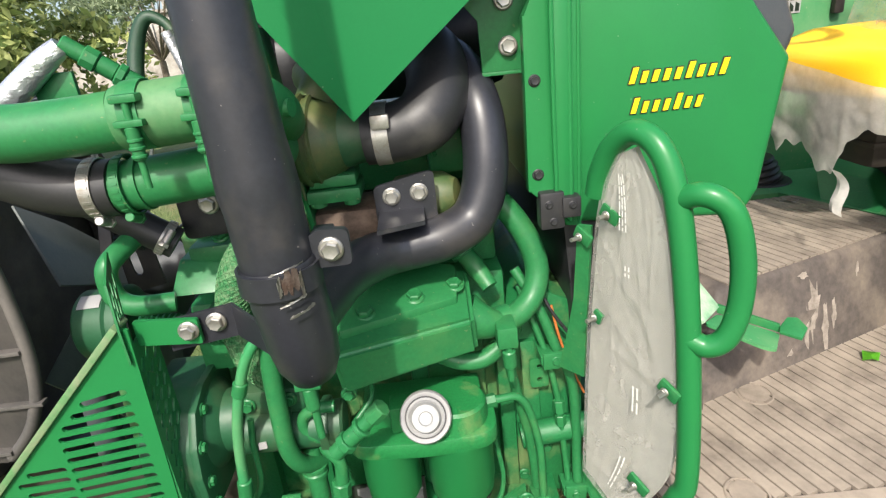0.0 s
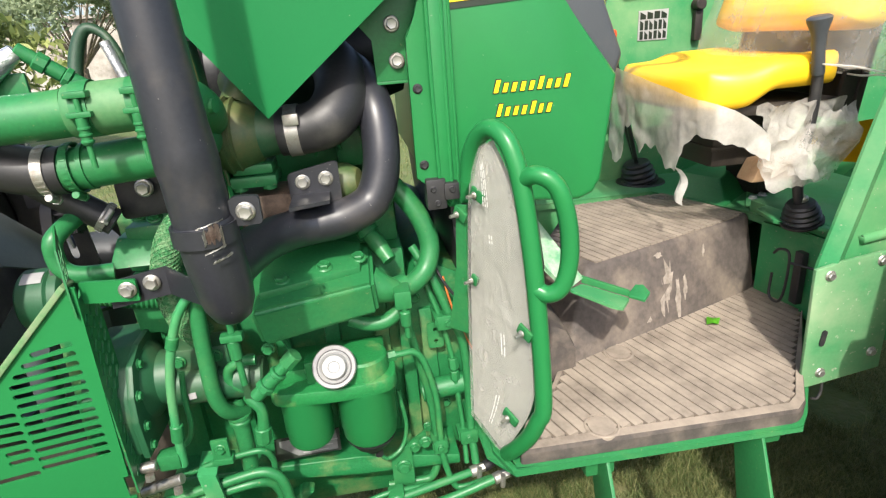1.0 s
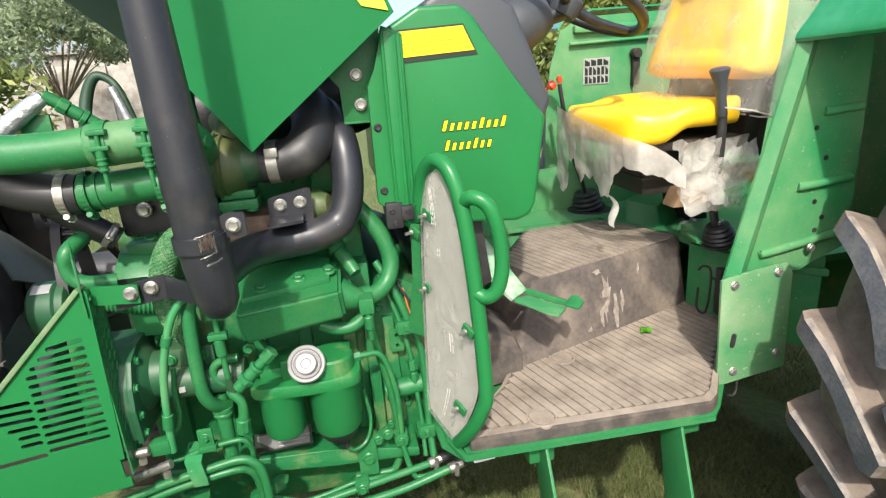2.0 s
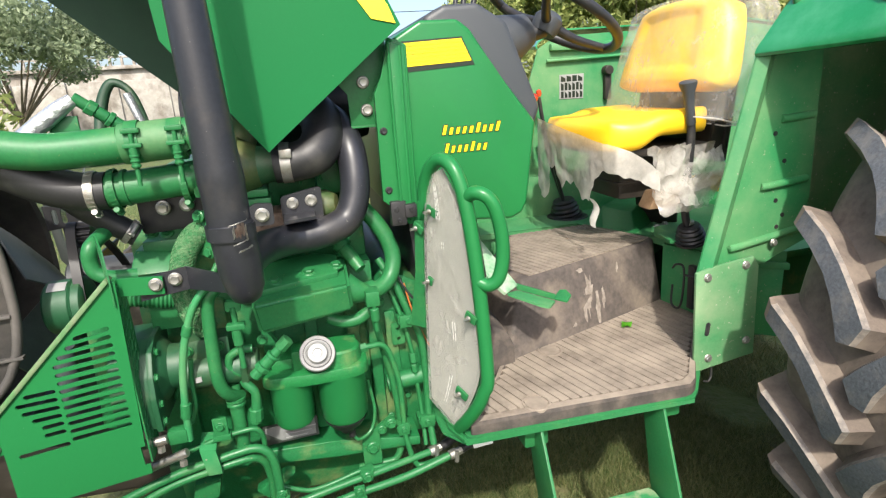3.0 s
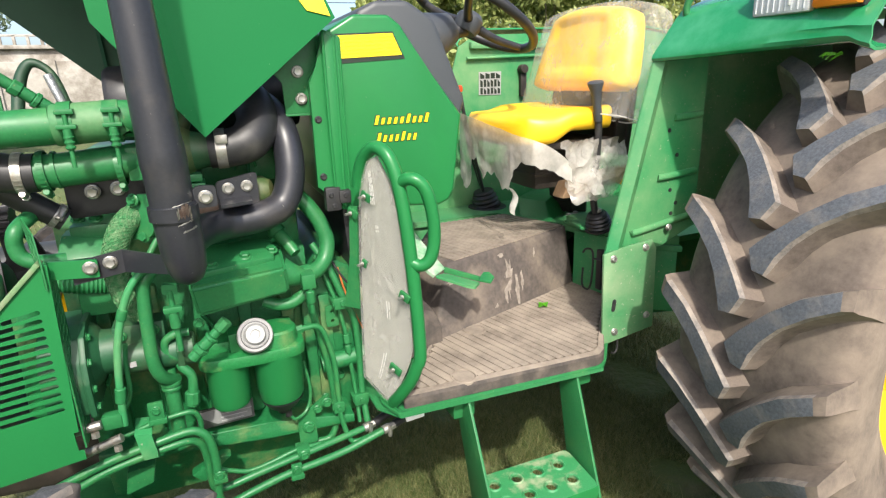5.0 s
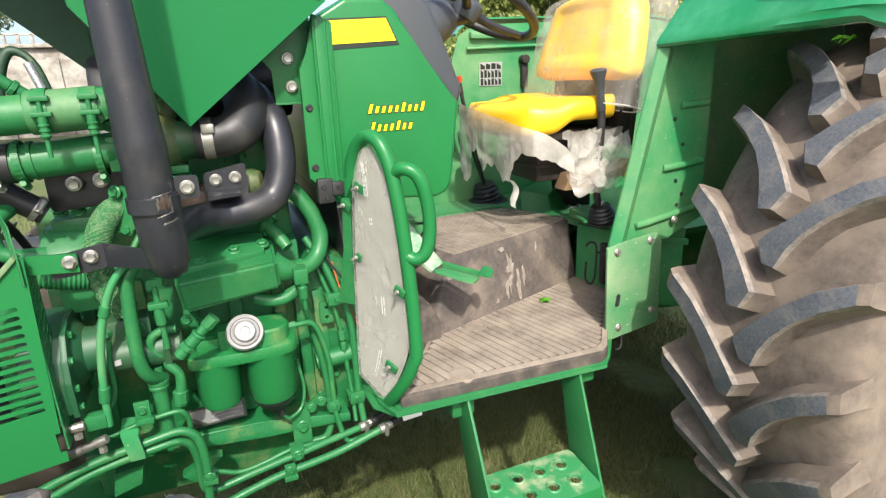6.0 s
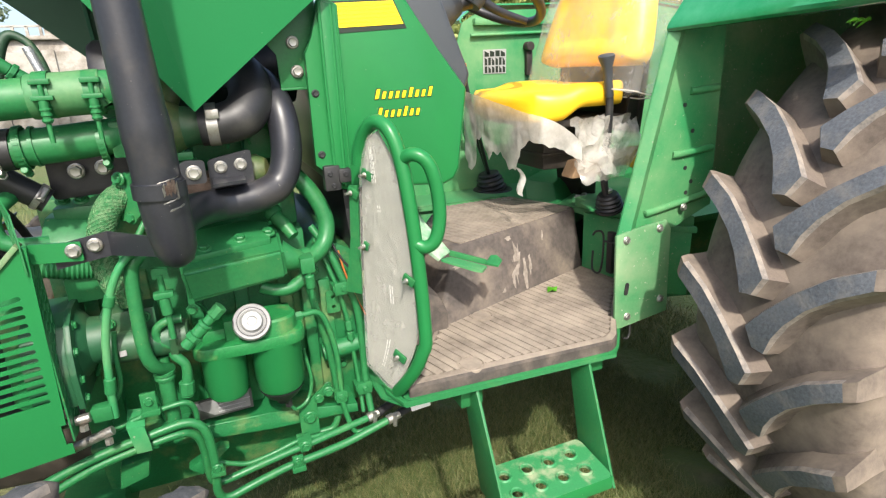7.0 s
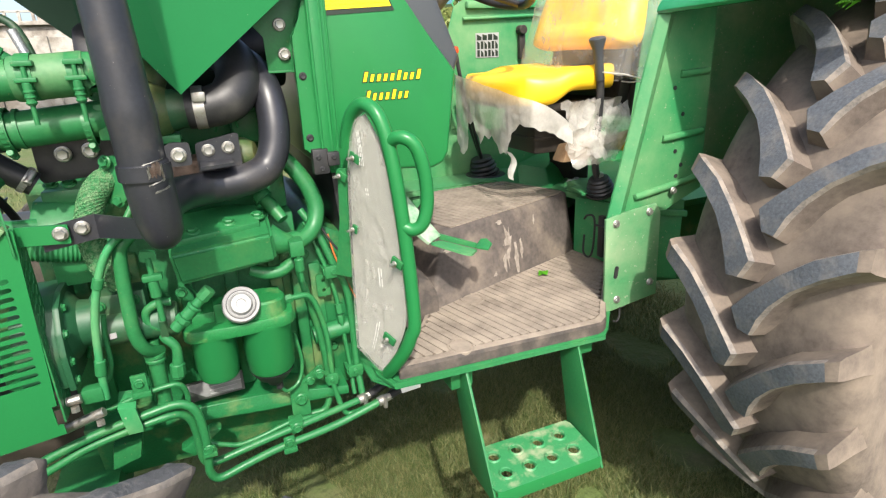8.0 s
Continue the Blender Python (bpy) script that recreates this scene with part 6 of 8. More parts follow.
def lines():
    def line(name, pts, r, mat="green", parent=tractor, label=""):
        bm = bmesh.new()
        tube(bm, pts, r, 12, 6)
        return part(name, bm, M[mat], parent, label)

    # lines down the flywheel side
    line("fuel_line", [(0.131, 0.80, 0.945), (0.145, 0.80, 0.860), (0.158, 0.80, 0.790), (0.166, 0.795, 0.706), (0.166, 0.79, 0.622), (0.150, 0.785, 0.578), (0.117, 0.785, 0.572), (0.06, 0.79, 0.57)], 0.0085)
    b = line("fuel_line", [(0.088, 0.755, 0.892), (0.112, 0.757, 0.893), (0.138, 0.762, 0.889), (0.155, 0.765, 0.860), (0.170, 0.765, 0.784), (0.172, 0.765, 0.704), (0.173, 0.762, 0.646), (0.188, 0.755, 0.578), (0.21, 0.75, 0.568), (0.272, 0.738, 0.590)], 0.0065)
    line("hydraulic_line", [(0.160, 0.86, 1.06), (0.191, 0.835, 1.000), (0.217, 0.822, 0.922), (0.238, 0.818, 0.864), (0.242, 0.812, 0.770), (0.240, 0.80, 0.674), (0.241, 0.775, 0.600)], 0.0085)
    line("hydraulic_line", [(0.165, 0.86, 1.03), (0.184, 0.84, 0.968), (0.202, 0.828, 0.905), (0.216, 0.822, 0.823), (0.217, 0.818, 0.792), (0.224, 0.808, 0.681), (0.223, 0.78, 0.600)], 0.0055)
    for p0, p1, r in (((0.216, 0.821, 0.828), (0.217, 0.818, 0.805), 0.011), ((0.217, 0.818, 0.800), (0.218, 0.817, 0.780), 0.0095), ((0.086, 0.755, 0.892), (0.104, 0.757, 0.893), 0.0105)):
        bm = bmesh.new()
        cyl(bm, p0, p1, r, 6, None, 0.001)
        part("union_nut", bm, M["green"], b)
    for c, w in (((0.210, 0.812, 0.918), 0.042), ((0.232, 0.79, 0.662), 0.036), ((0.170, 0.768, 0.668), 0.026)):
        bm = bmesh.new()
        x, y, z = c
        block(bm, (x - w / 2, y - 0.012, z - 0.015), (x + w / 2, y - 0.004, z + 0.015), 0.003)
        block(bm, (x - w / 2 - 0.003, y - 0.008, z - 0.008), (x + w / 2 + 0.003, y + 0.03, z + 0.008), 0.002)
        cl = part("pipe_clip", bm, M["green"], tractor)
        bolt(cl, (x, y - 0.012, z), r=0.0065, material=M["green"])
    bm = bmesh.new()
    holed(bm, round_poly([(0.075, 0.565), (0.118, 0.565), (0.118, 0.650), (0.150, 0.665), (0.150, 0.690), (0.090, 0.650), (0.075, 0.640)], 0.006), [], 0.006, side_at(0.80))
    bp = scaled_from_camera(part("pipe_bracket", bm, M["green"], tractor), 0.976)
    bolt(bp, (0.099, 0.795, 0.612), r=0.0115, material=M["green"])
    bolt(bp, (0.146, 0.778, 0.678), r=0.0095, material=M["green"])
    bolt(bp, (0.125, 0.795, 0.655), r=0.0085, material=M["green"])
    line("wire", [(0.212, 0.835, 1.00), (0.222, 0.828, 0.945), (0.240, 0.825, 0.885), (0.262, 0.83, 0.83)], 0.0022, "copper", label="thin orange wire")
    line("wire", [(0.19, 0.85, 1.04), (0.215, 0.832, 0.985), (0.250, 0.83, 0.93), (0.27, 0.84, 0.88)], 0.003, "hose", label="thin black wire")
    # long lines low along the sump
    lo1 = line("return_line", [(-0.116, 0.735, 0.603), (-0.086, 0.735, 0.588), (-0.052, 0.735, 0.577), (-0.002, 0.738, 0.582), (0.058, 0.742, 0.594), (0.117, 0.750, 0.588), (0.172, 0.757, 0.583), (0.212, 0.762, 0.588)], 0.0055)
    for at in ((0.238, 0.762, 0.593), (0.279, 0.731, 0.594)):
        bm = bmesh.new()
        d = V((0.030, 0.006, 0.004))
        cyl(bm, V(at) - d * 0.4, V(at) + d * 0.2, 0.0115, 14, None, 0.0015)
        cyl(bm, V(at) + d * 0.2, V(at) + d * 0.8, 0.0095, 6, None, 0.001)
        cyl(bm, V(at) + V((0.006, -0.010, 0.012)), V(at) + V((0.004, -0.010, -0.016)), 0.0055, 8)
        part("hose_fitting", bm, M["zinc"], lo1, "bare metal hose fitting")
    line("rubber_hose", [(0.255, 0.765, 0.594), (0.32, 0.79, 0.605), (0.42, 0.84, 0.612), (0.52, 0.92, 0.60), (0.62, 1.02, 0.59)], 0.011, "hose", label="black rubber hose under the footplate")
    line("rubber_hose", [(0.298, 0.735, 0.598), (0.36, 0.76, 0.600), (0.46, 0.82, 0.596), (0.58, 0.93, 0.58)], 0.010, "hose", label="black rubber hose under the footplate")
    # the pair of thick lines and the clip before the sump
    p1 = line("oil_line", [(-0.47, 0.67, 0.672), (-0.405, 0.67, 0.695), (-0.350, 0.675, 0.712), (-0.292, 0.68, 0.725), (-0.222, 0.685, 0.735), (-0.162, 0.69, 0.741), (-0.136, 0.69, 0.733), (-0.121, 0.69, 0.708), (-0.116, 0.69, 0.653),
                           (-0.118, 0.69, 0.601), (-0.121, 0.69, 0.566), (-0.113, 0.692, 0.543), (-0.094, 0.695, 0.537), (-0.047, 0.70, 0.547), (0.029, 0.71, 0.558), (0.108, 0.717, 0.563), (0.177, 0.725, 0.569), (0.270, 0.732, 0.590)], 0.0090)
    line("oil_line", [(-0.47, 0.672, 0.645), (-0.375, 0.675, 0.680), (-0.316, 0.68, 0.700), (-0.246, 0.685, 0.712), (-0.175, 0.692, 0.718), (-0.150, 0.70, 0.709), (-0.137, 0.705, 0.689), (-0.132, 0.71, 0.652), (-0.132, 0.712, 0.607),
                      (-0.127, 0.715, 0.573), (-0.105, 0.718, 0.563), (-0.041, 0.722, 0.572), (0.035, 0.73, 0.580), (0.095, 0.738, 0.584), (0.157, 0.748, 0.588), (0.230, 0.760, 0.592)], 0.0085)
    line("oil_line", [(-0.310, 0.69, 0.752), (-0.287, 0.69, 0.760), (-0.219, 0.69, 0.778), (-0.162, 0.69, 0.786), (-0.141, 0.692, 0.781), (-0.133, 0.70, 0.755), (-0.135, 0.705, 0.722)], 0.0055)
    # bent plate over the pair, small bolted clips further along
    bm = bmesh.new()
    prism(bm, [(-0.252, 0.668, 0.773), (-0.221, 0.668, 0.768), (-0.219, 0.668, 0.724), (-0.216, 0.668, 0.712), (-0.244, 0.668, 0.712), (-0.246, 0.668, 0.726)], (0, 0.006, 0), 0.0015)
    prism(bm, [(-0.252, 0.670, 0.773), (-0.221, 0.670, 0.768), (-0.221, 0.72, 0.778), (-0.252, 0.72, 0.783)], (0, 0, -0.004), 0.001)
    part("pipe_clip", bm, M["faded"], p1, "dusty bent clip plate")
    for x, y, z, w, h in ((-0.207, 0.680, 0.808, 0.028, 0.044), (0.049, 0.700, 0.569, 0.024, 0.036), (-0.112, 0.680, 0.622, 0.022, 0.020)):
        bm = bmesh.new()
        block(bm, (x - w / 2, y - 0.004, z - h / 2), (x + w / 2, y + 0.003, z + h / 2), 0.002)
        block(bm, (x - w / 2 - 0.003, y - 0.008, z - h / 2 - 0.004), (x + w / 2 + 0.003, y + 0.016, z - h / 2 + 0.007), 0.002)
        cl = part("pipe_clip", bm, M["green"], p1)
        bolt(cl, (x, y - 0.004, z + 0.004), r=0.0075, material=M["green"])
    bm = bmesh.new()
    prism(bm, [(0.055, 0.725, 0.598), (0.088, 0.725, 0.602), (0.084, 0.725, 0.572), (0.060, 0.725, 0.570)], (0, 0.03, 0), 0.004)
    bs = part("line_bracket", bm, M["green"], lo1)
    bolt(bs, (0.072, 0.725, 0.585), r=0.0095, material=M["green"])
    bm = bmesh.new()
    prism(bm, [(-0.175, 0.76, 0.585), (-0.105, 0.76, 0.618), (-0.085, 0.76, 0.612), (-0.15, 0.76, 0.560)], (0, 0.03, 0), 0.005)
    part("sump_bracket", bm, M["cast"], p1)
    bm = bmesh.new()
    prism(bm, [(-0.30, 0.73, 0.60), (-0.245, 0.73, 0.615), (-0.235, 0.73, 0.66), (-0.29, 0.73, 0.655)], (0, 0.04, 0), 0.004)
    part("support_lug", bm, M["green"], p1)
    # thick bent pipe and the flexible hose by the pump
    line("thick_pipe", [(-0.140, 0.76, 1.095), (-0.158, 0.71, 1.100), (-0.174, 0.685, 1.094), (-0.188, 0.68, 1.070), (-0.194, 0.68, 0.985), (-0.195, 0.68, 0.915), (-0.185, 0.69, 0.875), (-0.165, 0.72, 0.850)], 0.0125, label="thick bent green pipe")
    hb = line("flexible_hose", [(-0.177, 0.665, 1.113), (-0.205, 0.66, 1.082), (-0.226, 0.66, 1.038), (-0.246, 0.66, 0.968), (-0.257, 0.66, 0.884), (-0.262, 0.66, 0.806)], 0.0070, "faded", label="pale green flexible hose")
    for p0, p1b, r in (((-0.225, 0.66, 1.040), (-0.232, 0.66, 1.020), 0.0095), ((-0.256, 0.66, 0.885), (-0.260, 0.66, 0.855), 0.0100), ((-0.172, 0.666, 1.118), (-0.185, 0.664, 1.103), 0.009)):
        bm = bmesh.new()
        cyl(bm, p0, p1b, r, 12, None, 0.0015)
        part("ferrule", bm, M["green"], hb)
    line("small_line", [(-0.238, 0.69, 0.96), (-0.244, 0.69, 0.919), (-0.247, 0.69, 0.857), (-0.262, 0.69, 0.825), (-0.30, 0.70, 0.81)], 0.0045)
    line("small_line", [(-0.128, 0.74, 1.190), (-0.142, 0.72, 1.168), (-0.172, 0.70, 1.122)], 0.006)
    line("loop_line", [(-0.125, 0.70, 0.958), (-0.150, 0.70, 0.958), (-0.170, 0.70, 0.946), (-0.172, 0.70, 0.925), (-0.155, 0.70, 0.908), (-0.128, 0.71, 0.905)], 0.0085)
    line("small_line", [(-0.29, 0.74, 0.86), (-0.275, 0.72, 0.90), (-0.27, 0.72, 0.95), (-0.24, 0.74, 0.97)], 0.0045)
    line("small_line", [(-0.10, 0.80, 0.95), (-0.08, 0.76, 0.93), (-0.11, 0.73, 0.90)], 0.0045)
    # upright coupling in front of the manifold
    bm = bmesh.new()
    holed(bm, round_poly([(-0.158, 1.054), (-0.130, 1.051), (-0.130, 1.070), (-0.156, 1.074)], 0.005), [], 0.012, side_at(0.672))
    cyl(bm, (-0.144, 0.668, 1.060), (-0.142, 0.668, 0.935), 0.0055, 10)
    block(bm, (-0.160, 0.654, 1.018), (-0.126, 0.672, 1.030), 0.003)
    cyl(bm, (-0.144, 0.664, 1.018), (-0.143, 0.664, 0.985), 0.0095, 12, None, 0.0015)
    part("pipe_coupling", bm, M["green"], tractor)
    # pump body, rail and castings between block and lines
    bm = bmesh.new()
    cyl(bm, (-0.27, 0.755, 0.905), (-0.12, 0.755, 0.900), 0.034, 20, None, 0.004)
    cyl(bm, (-0.208, 0.755, 0.905), (-0.194, 0.755, 0.904), 0.043, 20, None, 0.003)
    cyl(bm, (-0.155, 0.755, 0.902), (-0.140, 0.755, 0.901), 0.040, 6, None, 0.002)
    block(bm, (-0.265, 0.745, 0.925), (-0.17, 0.80, 0.975), 0.006)
    pump = scaled_from_camera(part("injection_pump", bm, M["drum"], tractor, "green injection pump body"), 0.975)
    for at in ((-0.25, 0.742, 0.955), (-0.19, 0.742, 0.958), (-0.20, 0.715, 0.93), (-0.105, 0.742, 0.955)):
        bolt(pump, at, r=0.0085, material=M["green"])
    bm = bmesh.new()
    prism(bm, [(-0.241, 0.7195, 0.895), (-0.229, 0.7195, 0.896), (-0.229, 0.7195, 0.907), (-0.241, 0.7195, 0.906)], (0, 0.002, 0))
    part("square_tag", bm, M["white"], pump, "small white square tag")
    bm = bmesh.new()
    tube(bm, [(-0.178, 0.75, 0.865), (-0.177, 0.745, 0.80), (-0.178, 0.745, 0.72)], 0.015, 16)
    lathe(bm, (-0.177, 0.745, 0.838), (0, 0, -1), [(0.015, 0), (0.020, 0.002), (0.020, 0.008), (0.0165, 0.010), (0.0195, 0.013), (0.0195, 0.018), (0.015, 0.02)], 18)
    part("filler_pipe", bm, M["green"], pump)
    bm = bmesh.new()
    shell = [(0.880, 0.982), (0.785, 0.982), (0.742, 0.966), (0.718, 0.925), (0.709, 0.885), (0.712, 0.815), (0.880, 0.810)]
    prism(bm, [(-0.392, y, z) for y, z in shell], (0.072, 0, 0), 0.007)
    prism(bm, [(-0.321, 0.805 + (y - 0.805) * 1.05, 0.90 + (z - 0.90) * 1.05) for y, z in shell], (0.012, 0, 0), 0.004)
    lathe(bm, (-0.311, 0.805, 0.905), (1, 0, 0), [(0, 0), (0.07, 0.0), (0.06, 0.010), (0.048, 0.018), (0.045, 0.046), (0, 0.046)], 32)
    dr = scaled_from_camera(part("gear_cover", bm, M["drum"], tractor, "rounded green front gear cover, darkened as if shaded"), 0.943)
    for y, z in ((0.760, 0.960), (0.727, 0.920), (0.722, 0.865), (0.724, 0.825)):
        bolt(dr, (-0.308, y, z), (1, 0, 0), 0.0075, M["green"])
    bm = bmesh.new()
    block(bm, (-0.312, 0.762, 1.000), (-0.240, 0.85, 1.072), 0.006)
    part("rail_block", bm, M["green"], tractor)
    bm = bmesh.new()
    prism(bm, [(-0.335, 0.765, 1.118), (-0.250, 0.765, 1.118), (-0.250, 0.80, 1.150), (-0.325, 0.80, 1.160)], (0, 0.06, 0.0), 0.005)
    block(bm, (-0.31, 0.80, 1.14), (-0.24, 0.90, 1.175), 0.006)
    fc = scaled_from_camera(part("front_casting", bm, M["green"], tractor, "dusty green front casting"), 1.010)
    for at in ((-0.262, 0.81, 1.186), (-0.300, 0.85, 1.18), (-0.25, 0.86, 1.215)):
        bolt(fc, at, (0, -0.5, 0.9), 0.010, M["green"])
    # corrugated loom
    bm = bmesh.new()
    path = smooth_path([(-0.37, 0.73, 1.100), (-0.33, 0.728, 1.088), (-0.288, 0.728, 1.078), (-0.25, 0.735, 1.07)], 12)
    tube(bm, path, [0.017 + 0.0022 * (k % 2) for k in range(len(path))], 14, 1)
    scaled_from_camera(part("corrugated_loom", bm, M["green"], tractor), 1.028)
    bm = bmesh.new()
    tube(bm, [(-0.350, 0.77, 1.215), (-0.366, 0.735, 1.202), (-0.374, 0.72, 1.190), (-0.378, 0.72, 1.169), (-0.373, 0.72, 1.147), (-0.352, 0.722, 1.134), (-0.31, 0.735, 1.128)], 0.0135, 16)
    part("return_elbow", bm, M["green"], tractor)
    # bare metal banjo ends by the guard
    for at, d in (((-0.312, 0.648, 0.823), (0.026, 0, 0.002)), ((-0.284, 0.664, 0.775), (0.022, -0.004, 0.008))):
        bm = bmesh.new()
        at, d = V(at), V(d)
        cyl(bm, at - d * 0.4, at + d * 0.6, 0.0090, 12, None, 0.0015)
        cyl(bm, at + V((0.004, -0.008, -0.008)), at + V((0.004, -0.010, -0.018)), 0.0075, 6)
        cyl(bm, at - d * 2.6, at - d * 0.3, 0.009, 12)
        part("banjo_end", bm, M["zinc"], tractor, "bare metal pipe end")
    bm = bmesh.new()
    block(bm, (-0.298, 0.650, 0.806), (-0.262, 0.675, 0.836), 0.006)
    part("junction_block", bm, M["green"], tractor)


lines()


# -- front guard, fan and radiator --
M["worn_edge"] = surface("dusty_worn_edge", (0.08, 0.19, 0.07), 0.6, second=(0.16, 0.20, 0.11), patch=(0.4, 0.65), patch_scale=40, grain=150, grain_amt=0.15, bump_amt=0.2)


def front_guard():
    y = 0.620
    bm = bmesh.new()
    out = [(-0.545, 0.752), (-0.325, 0.778), (-0.3255, 0.796), (-0.334, 0.797), (-0.335, 0.835), (-0.327, 0.836), (-0.314, 1.152), (-0.322, 1.154), (-0.545, 0.934)]
    holes = []
    for k in range(13):
        z = 0.880 + k * 0.0155
        x0 = -0.434
        lim = -0.545 + (z - 0.934) / (1.154 - 0.934) * 0.223 + 0.018
        if z > 0.934:
            x0 = max(x0, lim)
        if -0.342 - x0 > 0.02:
            holes.append(slot(x0, z - 0.004, -0.343, z + 0.006, 0.0042))
    for k in range(6):
        z = 0.894 + k * 0.0155
        x0, x1 = -0.474 - 0.012 * (k > 1) * (k - 1), -0.447
        if z > 0.934:
            x0 = max(x0, -0.545 + (z - 0.934) / 0.22 * 0.223 + 0.018)
        if x1 - x0 > 0.008:
            holes.append(slot(x0, z - 0.002, x1, z + 0.001, 0.0042))
    holes.append(slot(-0.520, 0.860, -0.446, 0.869, 0.0045))
    holed(bm, out, holes, 0.004, side_at(y))
    g = part("side_grille", bm, M["panel"], tractor, "green slotted side guard plate")
    bm = bmesh.new()
    prism(bm, [(-0.545, y - 0.008, 0.934), (-0.322, y - 0.008, 1.154), (-0.328, y - 0.008, 1.160), (-0.551, y - 0.008, 0.940)], (0, 0.03, 0), 0.002)
    part("edge_rail", bm, M["worn_edge"], g)
    bm = bmesh.new()
    m = plane_m((-0.320, 0.612, 1.150), (-0.37, 0.93, 0), (0, 0, 1))
    holes, low = [], []
    for i in range(4):
        for k in range(5):
            u, v = 0.012 + i * 0.0155 + k * 0.004, -0.004 + k * 0.0185 + (i % 2) * 0.009
            if 0.004 < v < 0.052 + (u - 0.015) * 0.16 - 0.010 and u < 0.050 + (v + 0.013) * 0.52 - 0.009 and u > v * 0.27 + 0.006:
                holes.append(slot(u - 0.002, v - 0.006, u + 0.003, v + 0.006, 0.0040, 4))
    for i in range(3):
        for k in range(14):
            u, v = 0.016 + i * 0.016, 0.03 + k * 0.0205 + (i % 2) * 0.009
            low.append(slot(u - 0.003, v - 0.005, u + 0.003, v + 0.005, 0.0035, 4))
    holed(bm, [(0.0, -0.040), (0.047, -0.040), (0.049, -0.013), (0.092, 0.069), (0.086, 0.072), (0.015, 0.055), (0.0, 0.004)], holes, 0.0025, m)
    holed(bm, [(0, 0), (0.060, 0), (0.060, 0.335), (0.0, 0.325)], low, 0.003, plane_m((-0.322, y, 0.80), (0.02, 1, 0), (0, 0, 1)))
    part("perforated_flange", bm, M["green"], g)
    bm = bmesh.new()
    holed(bm, round_poly([(-0.318, 1.120), (-0.245, 1.114), (-0.245, 1.146), (-0.318, 1.152)], 0.003), [], 0.006, side_at(0.640))
    part("support_arm", bm, M["panel"], g)
    bm = bmesh.new()
    holed(bm, round_poly([(-0.62, 0.850), (-0.54, 0.870), (-0.54, 0.905), (-0.62, 0.892)], 0.004), [], 0.006, side_at(0.626))
    arm = part("mounting_tab", bm, M["panel"], g)
    bolt(arm, (-0.562, 0.621, 0.882), r=0.010)
    # dusty pipes behind the slots
    bm = bmesh.new()
    tube(bm, [(-0.385, 0.73, 1.06), (-0.388, 0.725, 0.95), (-0.395, 0.725, 0.84)], 0.028, 18)
    part("dusty_pipe", bm, M["cast"], tractor)
    bm = bmesh.new()
    tube(bm, [(-0.47, 0.75, 1.00), (-0.475, 0.75, 0.86)], 0.020, 16)
    part("dusty_pipe", bm, M["grey"], tractor)


front_guard()


